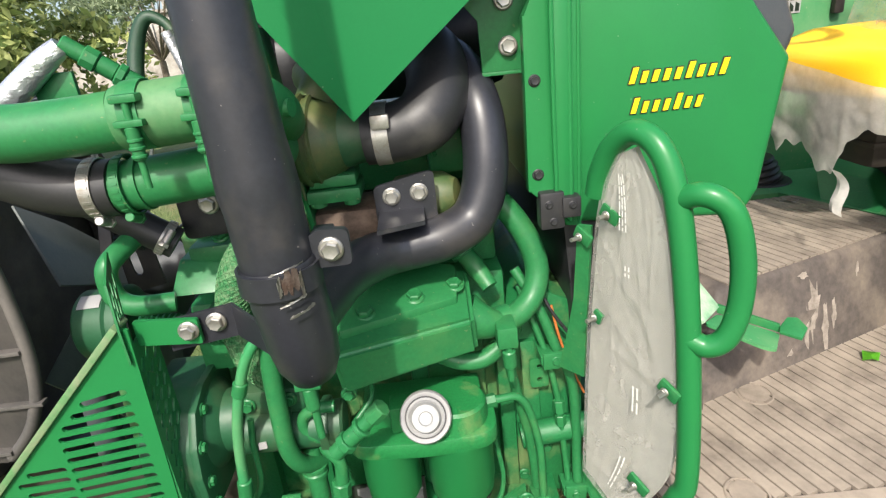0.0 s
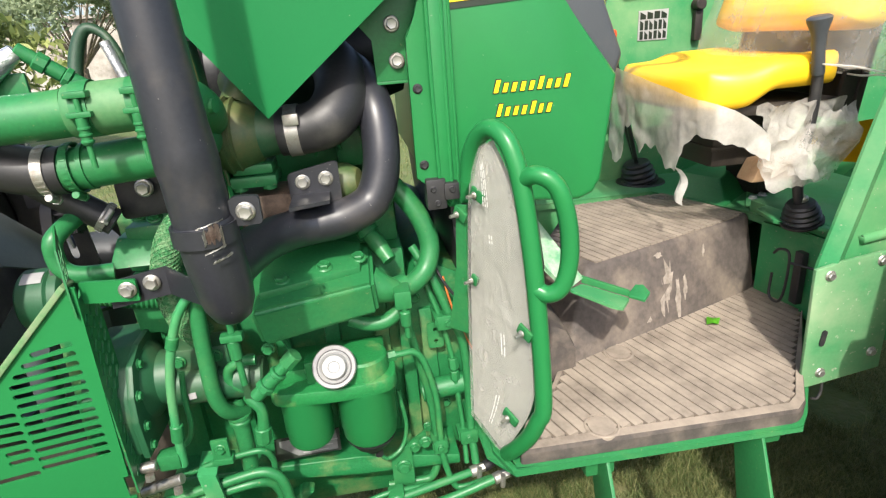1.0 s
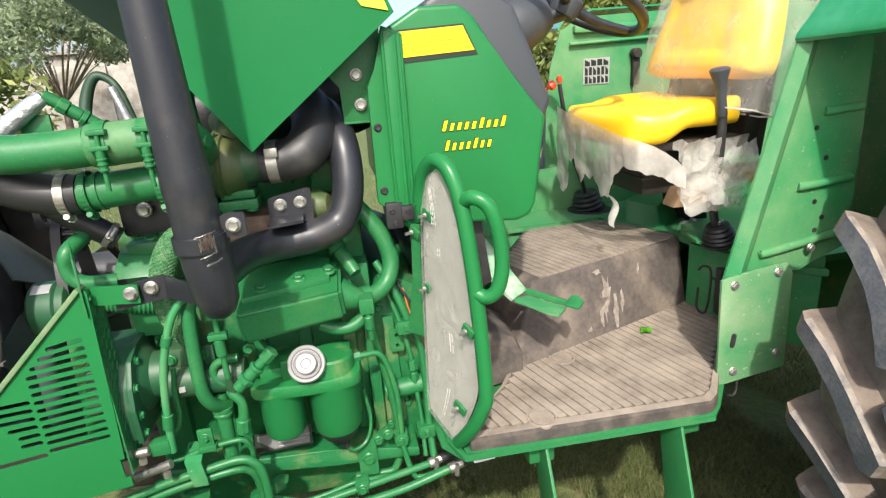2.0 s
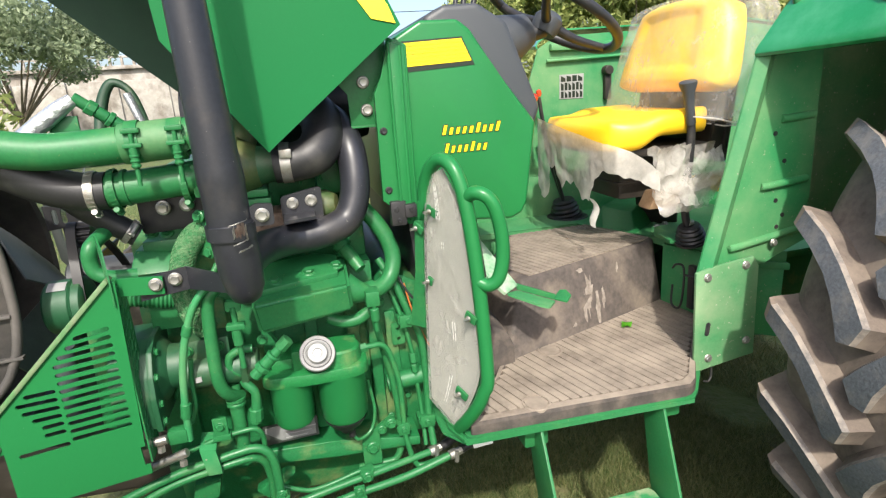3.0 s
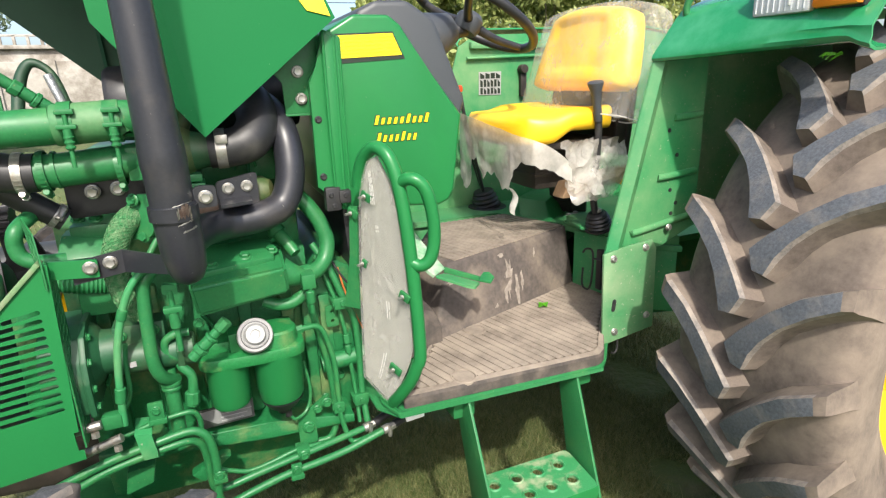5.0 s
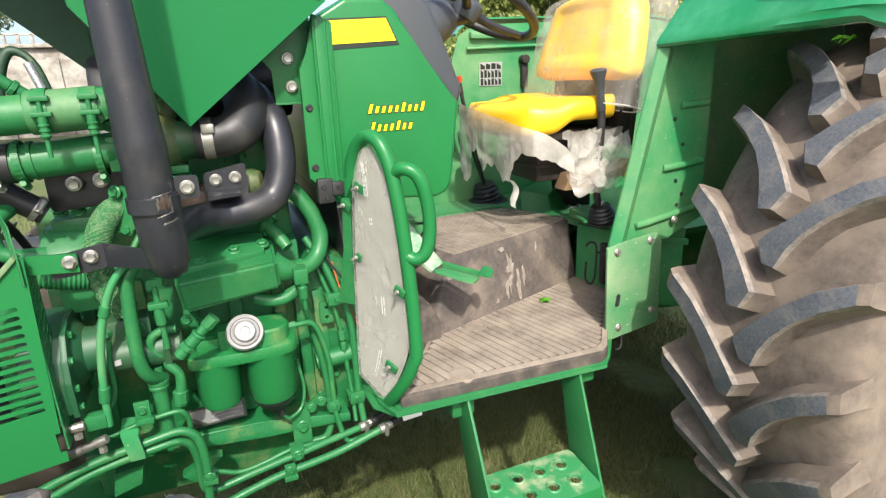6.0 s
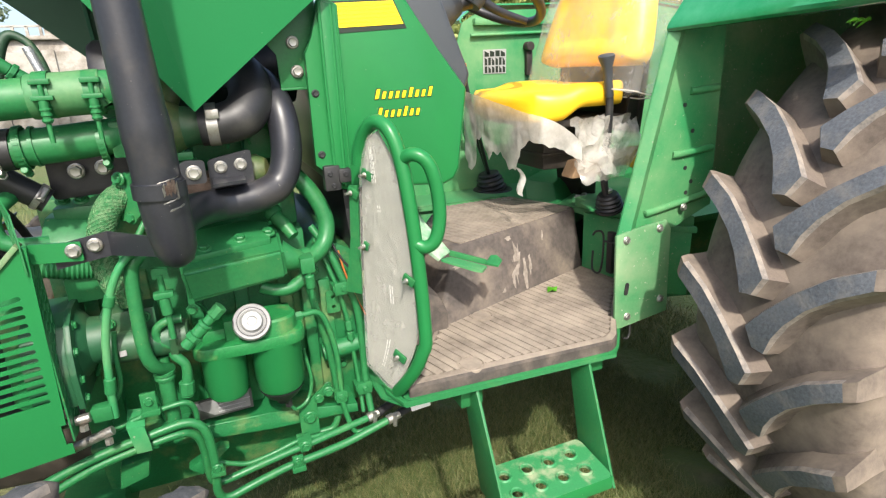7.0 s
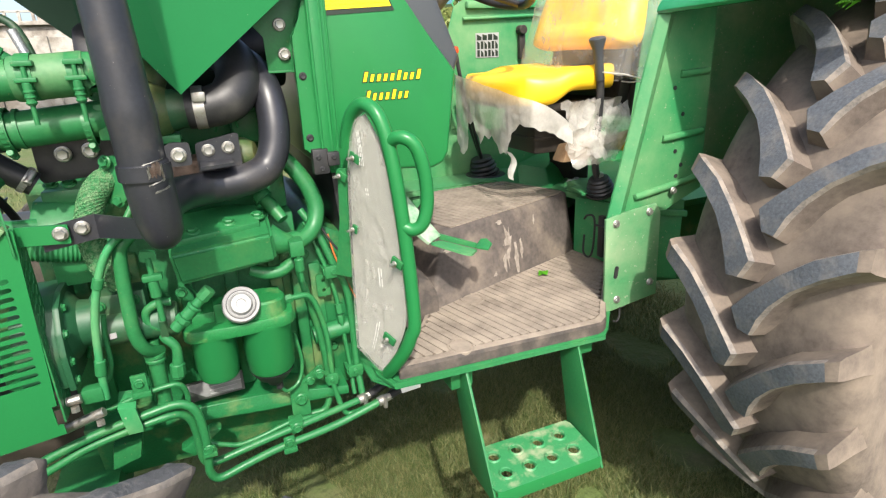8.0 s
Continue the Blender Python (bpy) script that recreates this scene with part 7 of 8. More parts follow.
def cooling():
    bm = bmesh.new()
    lathe(bm, (-0.90, YC, 1.00), (1, 0, 0), [(0.36, 0), (0.37, 0), (0.37, 0.13), (0.355, 0.14), (0.345, 0.13), (0.35, 0.02)], 56)
    block(bm, (-0.93, YC - 0.46, 0.66), (-0.90, YC + 0.46, 1.36), 0.004)
    # bowed side wing with its rolled edge
    edge = smooth_path([(-0.545, 0.74, 1.40), (-0.537, 0.74, 1.274), (-0.526, 0.74, 1.208), (-0.524, 0.74, 1.142), (-0.527, 0.74, 1.073), (-0.538, 0.74, 1.016), (-0.552, 0.74, 0.982), (-0.573, 0.74, 0.947), (-0.62, 0.74, 0.90)], 5)
    fore = [bm.verts.new(p) for p in edge]
    back = [bm.verts.new((-0.93, 0.80, p.z)) for p in edge]
    fs = [bm.faces.new((fore[k], fore[k + 1], back[k + 1], back[k])) for k in range(len(edge) - 1)]
    bmesh.ops.solidify(bm, geom=fs, thickness=0.006)
    sh = part("fan_shroud", bm, M["shroud"], tractor, "dusty brown-grey ribbed plastic fan shroud")
    bm = bmesh.new()
    tube(bm, [tuple(p) for p in edge[::3]], 0.0085, 12, 3)
    part("rolled_edge", bm, M["shroud"], sh)
    for x, z in ((-0.537, 1.184), (-0.530, 1.079), (-0.528, 0.996), (-0.60, 0.92)):
        b = bmesh.new()
        prism(b, [(x, 0.728, z), (x, 0.742, z), (-0.93, 0.80, z - 0.03), (-0.93, 0.775, z - 0.03)], (0, 0, 0.006), 0.001)
        part("rib", b, M["shroud"], sh)
    bm = bmesh.new()
    block(bm, (-1.10, YC - 0.44, 0.66), (-0.94, YC + 0.44, 1.38), 0.012)
    part("radiator", bm, M["plastic"], tractor, "black radiator core")
    bm = bmesh.new()
    cyl(bm, (-0.60, YC, 1.00), (-0.40, YC, 1.00), 0.06, 24, None, 0.006)
    hub = part("fan_hub", bm, M["grey"], tractor)
    for k in range(7):
        bm = bmesh.new()
        m = Matrix.Translation((-0.60, YC, 1.0)) @ pose(0, 0, 0, k * 360 / 7 + 12, 0, 0) @ pose(0, 0, 0.0, 0, 0, 34)
        prism(bm, [m @ V((0, -0.045, 0.05)), m @ V((0, 0.045, 0.05)), m @ V((0.012, 0.085, 0.20)), m @ V((0.02, 0.095, 0.33)), m @ V((0, -0.060, 0.33))], m.to_3x3() @ V((0.004, 0, 0)), 0.001)
        part("fan_blade", bm, M["fan"], hub, "dull grey-green fan blade")
    bm = bmesh.new()
    lathe(bm, (-0.520, 0.870, 1.045), (1, 0.0, 0), [(0, 0), (0.050, 0), (0.056, 0.006), (0.056, 0.048), (0.052, 0.052), (0.058, 0.056), (0.058, 0.070), (0.050, 0.076), (0, 0.076)], 36)
    al = part("alternator", bm, M["drum"], tractor, "dusty green alternator, darkened for the shade under the hood")
    bm = bmesh.new()
    for k in range(5):
        a0, a1 = -2.25 + k * 0.09, -2.25 + (k + 1) * 0.09
        prism(bm, [(-0.508, 0.870 + 0.0568 * math.cos(a0), 1.045 - 0.0568 * math.sin(a0)), (-0.474, 0.870 + 0.0568 * math.cos(a0), 1.045 - 0.0568 * math.sin(a0)), (-0.474, 0.870 + 0.0568 * math.cos(a1), 1.045 - 0.0568 * math.sin(a1)), (-0.508, 0.870 + 0.0568 * math.cos(a1), 1.045 - 0.0568 * math.sin(a1))], (0, -0.0006, 0.0006))
    part("label", bm, M["label"], al, "pale blank label")
    bm = bmesh.new()
    loop = smooth_path([(-0.450, 0.830, 1.030), (-0.452, 0.845, 1.10), (-0.458, 0.875, 1.165), (-0.462, 0.905, 1.205), (-0.462, 0.95, 1.20), (-0.458, 1.10, 1.12), (-0.452, 1.20, 1.00), (-0.450, 1.06, 0.95), (-0.450, 0.92, 0.985), (-0.450, 0.845, 0.995), (-0.450, 0.830, 1.030)], 5)
    wide = V((0.018, 0.0, -0.002))
    ends = [(bm.verts.new(p - wide * 0.5), bm.verts.new(p + wide * 0.5)) for p in loop]
    for k in range(len(ends) - 1):
        bm.faces.new((ends[k][0], ends[k][1], ends[k + 1][1], ends[k + 1][0]))
    bmesh.ops.recalc_face_normals(bm, faces=bm.faces)
    bmesh.ops.solidify(bm, geom=bm.faces[:], thickness=0.006)
    part("fan_belt", bm, M["hose"], al, "black fan belt")
    bm = bmesh.new()
    m = plane_m((-0.535, 0.985, 1.185), (1, 0.0, 0), (0, 0, 1))
    holed(bm, [(0, 0), (0.095, 0.010), (0.095, 0.045), (0, 0.055)], [slot(0.020, 0.018, 0.020, 0.040, 0.0055), slot(0.038, 0.018, 0.038, 0.040, 0.0055), slot(0.075, 0.020, 0.075, 0.036, 0.0055)], 0.004, m)
    holed(bm, [(0.03, -0.14), (0.095, -0.13), (0.085, 0.005), (0.03, 0.005)], [slot(0.055, -0.10, 0.050, -0.02, 0.008)], 0.004, m)
    part("slotted_bracket", bm, M["plastic"], al, "black slotted bracket")
    bm = bmesh.new()
    cog = []
    for k in range(56):
        a, r = k * 2 * math.pi / 56, 0.034 if k % 4 < 2 else 0.028
        cog.append((-0.455, 0.93 + r * math.cos(a), 1.175 + r * math.sin(a)))
    prism(bm, cog, (0.027, 0, 0))
    part("idler_pulley", bm, M["plastic"], al)


M["shroud"] = surface("dusty_grey_shroud", (0.062, 0.058, 0.053), 0.6, second=(0.14, 0.125, 0.11), patch=(0.4, 0.75), patch_scale=9, grain=200, grain_amt=0.12, bump_amt=0.2)
M["fan"] = surface("grey_fan_plastic", (0.085, 0.102, 0.098), 0.5, second=(0.14, 0.15, 0.14), patch=(0.4, 0.8), patch_scale=12, grain=200, grain_amt=0.08)
cooling()


# -- seat, levers and rear deck --
DECK = 0.912


def rear_deck():
    bm = bmesh.new()
    prism(bm, [(0.46, 1.475, DECK), (0.990, 1.475, DECK), (1.118, 1.185, DECK), (1.14, 0.90, DECK), (1.268, 0.785, DECK), (1.268, 0.878, DECK), (1.60, 0.878, DECK), (1.60, 2 * YC - 0.77, DECK), (0.46, 2 * YC - 0.77, DECK)], (0, 0, -0.02), 0.004)
    prism(bm, [(1.120, 1.19, DECK + 0.033), (1.147, 0.905, DECK + 0.033), (1.264, 0.795, DECK + 0.033), (1.264, 1.10, DECK + 0.033), (1.19, 1.20, DECK + 0.033)], (0, 0, -0.034), 0.006)
    prism(bm, [(1.065, 1.03, DECK + 0.032), (1.146, 0.907, DECK + 0.032), (1.135, 1.14, DECK + 0.032), (1.085, 1.12, DECK + 0.032)], (0, 0, -0.010), 0.003)
    dk = part("rear_deck", bm, M["faded"], tractor, "dusty green steel deck below the seat")
    bm = bmesh.new()
    prism(bm, [(1.10, 1.110, 0.69), (1.152, 0.91, 0.69), (1.152, 0.91, DECK - 0.003), (1.10, 1.110, DECK - 0.003)], (0.01, 0.004, 0), 0.002)
    part("deck_side", bm, M["faded"], dk)
    bm = bmesh.new()
    prism(bm, [(1.152, 0.905, 0.69), (1.262, 0.80, 0.69), (1.262, 0.80, DECK - 0.003), (1.152, 0.905, DECK - 0.003)], (0.01, 0.01, 0), 0.002)
    part("deck_side", bm, M["faded"], dk)
    bm = bmesh.new()
    prism(bm, [(0.48, 1.49, 0.60), (1.58, 1.49, 0.60), (1.58, 1.49, DECK - 0.022), (0.48, 1.49, DECK - 0.022)], (0, 0.01, 0), 0.002)
    part("deck_side", bm, M["faded"], dk)
    bm = bmesh.new()
    prism(bm, [(0.48, 1.655, DECK - 0.02), (1.58, 1.655, DECK - 0.02), (1.58, 1.655, 1.07), (0.48, 1.655, 1.07)], (0, 0.006, 0), 0.002)
    part("deck_side", bm, M["faded"], dk)
    # sloping console beside the gear lever
    bm = bmesh.new()
    top = [(1.100, 1.500, 0.960), (1.142, 1.360, 0.960), (1.290, 1.460, 0.985), (1.400, 1.640, 0.998)]
    low = [(1.045, 1.390, DECK), (1.092, 1.250, DECK), (1.310, 1.42, DECK), (1.40, 1.68, DECK)]
    tv, lv = [bm.verts.new(p) for p in top], [bm.verts.new(p) for p in low]
    bm.faces.new(tv)
    for i in range(4):
        bm.faces.new((lv[i], lv[(i + 1) % 4], tv[(i + 1) % 4], tv[i]))
    bmesh.ops.recalc_face_normals(bm, faces=bm.faces)
    bmesh.ops.bevel(bm, geom=bm.edges[:], offset=0.006, segments=2, affect="EDGES", profile=0.5)
    part("console_box", bm, M["green"], dk, "sloping green console")
    bm = bmesh.new()
    prism(bm, [(0.92, 1.385, DECK + 0.001), (0.975, 1.345, DECK + 0.001), (1.00, 1.385, DECK + 0.001), (0.945, 1.43, DECK + 0.001)], (0, 0, 0.003), 0.001)
    part("pictogram_plate", bm, M["decal_edge"], dk, "small black pictogram plate")
    bm = bmesh.new()
    prism(bm, [(0.938, 1.388, DECK + 0.0045), (0.968, 1.366, DECK + 0.0045), (0.974, 1.376, DECK + 0.0045), (0.944, 1.398, DECK + 0.0045)], (0, 0, 0.001))
    prism(bm, [(0.955, 1.402, DECK + 0.0045), (0.985, 1.380, DECK + 0.0045), (0.989, 1.387, DECK + 0.0045), (0.959, 1.409, DECK + 0.0045)], (0, 0, 0.001))
    part("pictogram", bm, M["white"], dk)
    # pale plate with two bolts and worn spots
    bm = bmesh.new()
    prism(bm, [(1.13, 1.22, DECK + 0.001), (1.21, 1.16, DECK + 0.001), (1.30, 1.27, DECK + 0.001), (1.22, 1.34, DECK + 0.001)], (0, 0, 0.006), 0.002)
    part("cover_plate", bm, M["faded"], dk)
    for x, y in ((1.19, 1.27), (1.23, 1.285)):
        bolt(dk, (x, y, DECK + 0.007), (0, 0, 1), 0.010, M["label"])
    # black wire bracket on the side wall
    bm = bmesh.new()
    block(bm, (1.104, 0.965, 0.735), (1.122, 0.990, 0.872), 0.003)
    tube(bm, [(1.080, 1.03, 0.855), (1.078, 1.01, 0.872), (1.085, 0.985, 0.865), (1.085, 0.985, 0.775), (1.080, 0.995, 0.735), (1.078, 1.025, 0.742), (1.082, 1.03, 0.80)], 0.0035, 8)
    tube(bm, [(1.085, 0.985, 0.845), (1.115, 0.93, 0.842), (1.135, 0.89, 0.83)], 0.0035, 8)
    part("wire_bracket", bm, M["plastic"], dk, "black bracket with bent wire")


rear_deck()


def boot(bm, base, top, r0, r1, rings=5):
    base, top = V(base), V(top)
    h = (top - base).length
    prof = [(r0 * 1.15, 0), (r0 * 1.15, 0.006)]
    for k in range(rings):
        r = r1 + (r0 - r1) * math.sqrt(1 - (k / rings) ** 1.7)
        prof += [(r, 0.006 + (h - 0.006) * k / rings), (r * 1.05, 0.006 + (h - 0.006) * (k + 0.45) / rings), (r * 0.93, 0.006 + (h - 0.006) * (k + 0.85) / rings)]
    prof += [(r1, h), (0, h)]
    lathe(bm, base, top - base, prof, 24)


M["red_knob"] = surface("orange_red_plastic", (0.55, 0.06, 0.015), 0.4, grain=200, grain_amt=0.05, bump_amt=0.05)


def levers():
    bm = bmesh.new()
    tube(bm, [(1.098, 0.992, 0.985), (1.080, 0.985, 1.03), (1.068, 0.975, 1.10), (1.068, 0.965, 1.20), (1.063, 0.96, 1.30), (1.043, 0.955, 1.385)], [0.011, 0.0115, 0.0115, 0.0115, 0.0115, 0.010], 12)
    lv = part("range_lever", bm, M["plastic"], tractor, "black range lever with flared knob and boot")
    bm = bmesh.new()
    boot(bm, (1.114, 0.996, 0.944), (1.098, 0.990, 0.996), 0.041, 0.017, 4)
    part("lever_boot", bm, M["hose"], lv)
    bm = bmesh.new()
    a, d = V((1.062, 0.958, 1.290)), V((-0.020, -0.004, 0.112))
    lathe(bm, a, d, [(0, 0), (0.0115, 0.0), (0.013, 0.005), (0.0125, 0.05), (0.015, 0.085), (0.023, 0.108), (0.024, 0.115), (0.019, 0.119), (0, 0.120)], 20)
    part("knob", bm, M["grey"], lv, "flared dark grey knob")
    bm = bmesh.new()
    lathe(bm, (1.099, 0.991, 1.000), (-0.2, -0.05, 1), [(0, 0), (0.015, 0), (0.015, 0.008), (0.011, 0.012), (0, 0.012)], 16)
    part("collar", bm, M["zinc"], lv)
    bm = bmesh.new()
    tube(bm, [(0.985, 1.585, 0.995), (0.965, 1.585, 1.05), (0.93, 1.58, 1.15), (0.90, 1.57, 1.28)], 0.0085, 10)
    l2 = part("gear_lever", bm, M["plastic"], tractor, "black gear lever with ribbed boot")
    bm = bmesh.new()
    boot(bm, (1.005, 1.590, DECK + 0.003), (0.990, 1.588, 0.985), 0.054, 0.020, 4)
    part("lever_boot", bm, M["hose"], l2)
    bm = bmesh.new()
    lathe(bm, (1.01, 1.592, DECK + 0.0005), (0, 0, 1), [(0, 0), (0.080, 0), (0.077, 0.004), (0, 0.004)], 28)
    part("boot_flange", bm, M["hose"], l2)
    bm = bmesh.new()
    tube(bm, [(0.985, 1.575, 0.98), (0.925, 1.53, 1.13), (0.875, 1.505, 1.28), (0.856, 1.50, 1.375)], 0.007, 10)
    l3 = part("throttle_lever", bm, M["plastic"], tractor, "slim black lever with orange-red knob")
    bm = bmesh.new()
    lathe(bm, (0.857, 1.50, 1.378), (-0.1, 0, 1), [(0, 0), (0.007, 0.001), (0.010, 0.011), (0.008, 0.022), (0, 0.026)], 16)
    part("knob", bm, M["red_knob"], l3, "orange-red knob")


levers()


def closed_pad(bm, front, back, n, m):
    for rows in (front, back):
        for i in range(n):
            for j in range(m):
                bm.faces.new((rows[i][j], rows[i + 1][j], rows[i + 1][j + 1], rows[i][j + 1]))
    rim = [(i, 0) for i in range(n)] + [(n, j) for j in range(m)] + [(i, m) for i in range(n, 0, -1)] + [(0, j) for j in range(m, 0, -1)]
    for k in range(len(rim)):
        (a, b), (c, d) = rim[k], rim[(k + 1) % len(rim)]
        bm.faces.new((front[a][b], front[c][d], back[c][d], back[a][b]))
    bmesh.ops.recalc_face_normals(bm, faces=bm.faces)


def crinkle(p, s, seed):
    """Sharp-creased relief for plastic film."""
    q = V((p.x * s + seed, p.y * s, p.z * s))
    return abs(noise.noise(q)) + 0.5 * abs(noise.noise(q * 2.3)) + 0.25 * abs(noise.noise(q * 5.1))


def seat():
    yc, hw = 1.205, 0.238
    bm = bmesh.new()
    n = 26
    tops, lows = [], []
    for i in range(n + 1):
        u = i / n
        rt, rb = [], []
        for j in range(n + 1):
            v = j / n
            cu, cv = math.sin((u * 2 - 1) * math.pi / 2), math.sin((v * 2 - 1) * math.pi / 2)
            round_off = 1 - 0.13 * (abs(cu) * abs(cv)) ** 3
            x = 0.993 + 0.172 * cu * round_off + 0.008 * (1 - cv * cv) * cu
            y = yc + hw * cv * round_off * (1 - 0.05 * max(0.0, -cu))
            wide = max(abs(cu), abs(cv))
            s = max(0.0, min(1.0, ((cu + 1) / 2 - 0.28) / 0.22))
            s = s * s * (3 - 2 * s)
            side = max(0.0, abs(cv) - 0.45) / 0.55
            zt = 1.316 + 0.017 * s * (0.35 + 0.65 * side ** 0.7) + 0.004 * cu
            zb = 1.228 + 0.036 * s
            r = min(1.0, (1 - wide) / 0.16)
            curve = math.sqrt(max(0.0, 1 - (1 - r) ** 2))
            mid = (zt * 0.55 + zb * 0.45)
            rt.append(bm.verts.new((x, y, mid + (zt - mid) * (0.12 + 0.88 * curve))))
            rb.append(bm.verts.new((x, y, mid + (zb - mid) * (0.12 + 0.88 * min(1.0, curve * 1.1)))))
        tops.append(rt)
        lows.append(rb)
    closed_pad(bm, tops, lows, n, n)
    st = part("seat_cushion", bm, M["yellow"], tractor, "yellow vinyl seat cushion")
    # backrest: a padded slab with a recessed field, leaning back
    bm = bmesh.new()
    m = Matrix.Translation((1.140, 1.184, 1.374)) @ pose(0, 0, 0, 0, 15, 0)
    n = 34
    front, back = [], []
    for i in range(n + 1):
        rf, rb = [], []
        for j in range(n + 1):
            u, v = math.sin((i / n * 2 - 1) * math.pi / 2), math.sin((j / n * 2 - 1) * math.pi / 2)
            corner = 1 - 0.085 * (abs(u) * abs(v)) ** 5
            h = (v * corner + 1) / 2
            y = 0.262 * u * corner * (1 - 0.22 * h ** 1.3)
            z = 0.252 * h + 0.010 * (1 - u * u) * h
            e = max(abs(u), abs(v))
            r = min(1.0, (1 - e) / 0.22)
            pad = 0.048 * math.sqrt(max(0.0, 1 - (1 - r) ** 2))
            q = max(abs(u) / 0.60, abs(v - 0.05) / 0.62)
            pad -= 0.0105 / (1 + math.exp((q - 0.98) / 0.035))
            rf.append(bm.verts.new(m @ V((-pad - 0.012 + 0.030 * u * u, y, z))))
            rb.append(bm.verts.new(m @ V((0.020 * math.sqrt(max(0.0, 1 - (1 - r) ** 2)) + 0.030 * u * u, y, z))))
        front.append(rf)
        back.append(rb)
    closed_pad(bm, front, back, n, n)
    part("seat_backrest", bm, M["yellow"], tractor, "yellow padded seat backrest with recessed field")
    # suspension below the cushion
    bm = bmesh.new()
    block(bm, (0.87, yc - 0.20, 1.208), (1.17, yc + 0.20, 1.232), 0.008)
    prism(bm, [(0.99, yc - 0.10, 1.21), (1.17, yc - 0.10, 1.21), (1.23, yc + 0.02, 1.10), (1.30, yc + 0.10, DECK), (1.22, yc + 0.10, DECK), (1.15, yc + 0.02, 1.11)], (0, 0.14, 0), 0.010)
    part("seat_base", bm, M["brown_steel"], st, "dark brown steel seat suspension")
    bm = bmesh.new()
    block(bm, (0.950, 1.130, 1.060), (1.17, 1.330, 1.205), 0.02)
    for z in (1.105, 1.155):
        block(bm, (0.946, 1.126, z), (1.174, 1.334, z + 0.012), 0.005)
    part("suspension_cover", bm, M["brown_steel"], st, "dark brown ribbed suspension cover")
    for y in (yc - 0.195, yc + 0.185):
        bm = bmesh.new()
        prism(bm, [(1.165, y, 1.20), (1.205, y, 1.19), (1.235, y, 1.42), (1.205, y, 1.43)], (0, 0.012, 0), 0.003)
        part("back_bracket", bm, M["brown_steel"], st)
    bm = bmesh.new()
    prism(bm, [(1.205, yc - 0.20, 1.17), (1.225, yc - 0.20, 1.17), (1.255, yc - 0.20, 1.44), (1.235, yc - 0.20, 1.44)], (0, 0.40, 0), 0.006)
    part("back_plate", bm, M["brown_steel"], st)
    # torn film hanging from the front of the cushion and drawn towards the side
    bm = bmesh.new()
    line = [(0.822, 1.425, 1.300, 0.20), (0.816, 1.400, 1.298, 0.265), (0.812, 1.345, 1.292, 0.245), (0.810, 1.310, 1.288, 0.14), (0.810, 1.270, 1.283, 0.13), (0.810, 1.225, 1.278, 0.19), (0.810, 1.200, 1.274, 0.16),
            (0.810, 1.150, 1.268, 0.15), (0.810, 1.095, 1.262, 0.185), (0.811, 1.050, 1.255, 0.17), (0.812, 1.030, 1.252, 0.11), (0.816, 0.990, 1.246, 0.075), (0.835, 0.958, 1.238, 0.075), (0.870, 0.950, 1.224, 0.072), (0.905, 0.950, 1.204, 0.066), (0.940, 0.952, 1.180, 0.062), (0.968, 0.955, 1.155, 0.05)]
    us = np.linspace(0, 1, len(line))
    cols, rws = 110, 24
    grid_v = []
    for i in range(cols + 1):
        u = i / cols
        x, y, z, hang = (float(np.interp(u, us, [p[k] for p in line])) for k in range(4))
        hang *= 1 + 0.10 * noise.noise(V((u * 26, 3, 1)))
        out = V((-1, 0, 0)) if u < 0.70 else V((-0.35, -0.94, 0))
        row = []
        for j in range(rws + 1):
            v = j / rws
            p = V((x, y, z + 0.012 - hang * v))
            w = 0.013 * (crinkle(p, 7, 3.0) - 0.5) * (0.25 + v) + 0.004 * math.sin(u * 22 + 2 * v) * v * (u < 0.72)
            row.append(bm.verts.new(p + out * (0.006 + w)))
        grid_v.append(row)
    for i in range(cols):
        for j in range(rws):
            bm.faces.new((grid_v[i][j], grid_v[i + 1][j], grid_v[i + 1][j + 1], grid_v[i][j + 1]))
    film = thing("seat_film", "torn cloudy plastic film draped round the seat cushion", "plastic film")
    part("sheet", bm, M["film"], film)
    # a curled strip torn loose
    bm = bmesh.new()
    strip = []
    for k in range(9):
        v = k / 8
        c = V((0.806 + 0.012 * math.sin(v * 5), 1.045 - 0.035 * v, 1.10 - 0.075 * v))
        strip.append([bm.verts.new(c + V((0.0, 0.014, 0.003))), bm.verts.new(c + V((-0.004, 0.0, 0.002 * (-1) ** k))), bm.verts.new(c + V((0.004, -0.014, -0.003)))])
    for k in range(8):
        for j in range(2):
            bm.faces.new((strip[k][j], strip[k + 1][j], strip[k + 1][j + 1], strip[k][j + 1]))
    part("torn_strip", bm, M["film"], film, "curled strip torn loose")
    # crumpled film tucked below the side of the cushion: several creased layers
    wad = thing("crumpled_film", "crumpled clear plastic film tucked under the seat", "plastic film")
    for layer, (corners, depth) in enumerate((([(0.935, 1.235), (1.140, 1.238), (1.180, 1.150), (0.985, 1.110)], 0.955),
                                              ([(0.955, 1.170), (1.150, 1.200), (1.135, 1.050), (0.985, 1.045)], 0.975),
                                              ([(0.945, 1.240), (1.050, 1.238), (1.075, 1.070), (0.960, 1.090)], 0.940),
                                              ([(1.060, 1.215), (1.165, 1.225), (1.150, 1.075), (1.075, 1.060)], 0.945))):
        g = 34
        bm = bmesh.new()
        rows = []
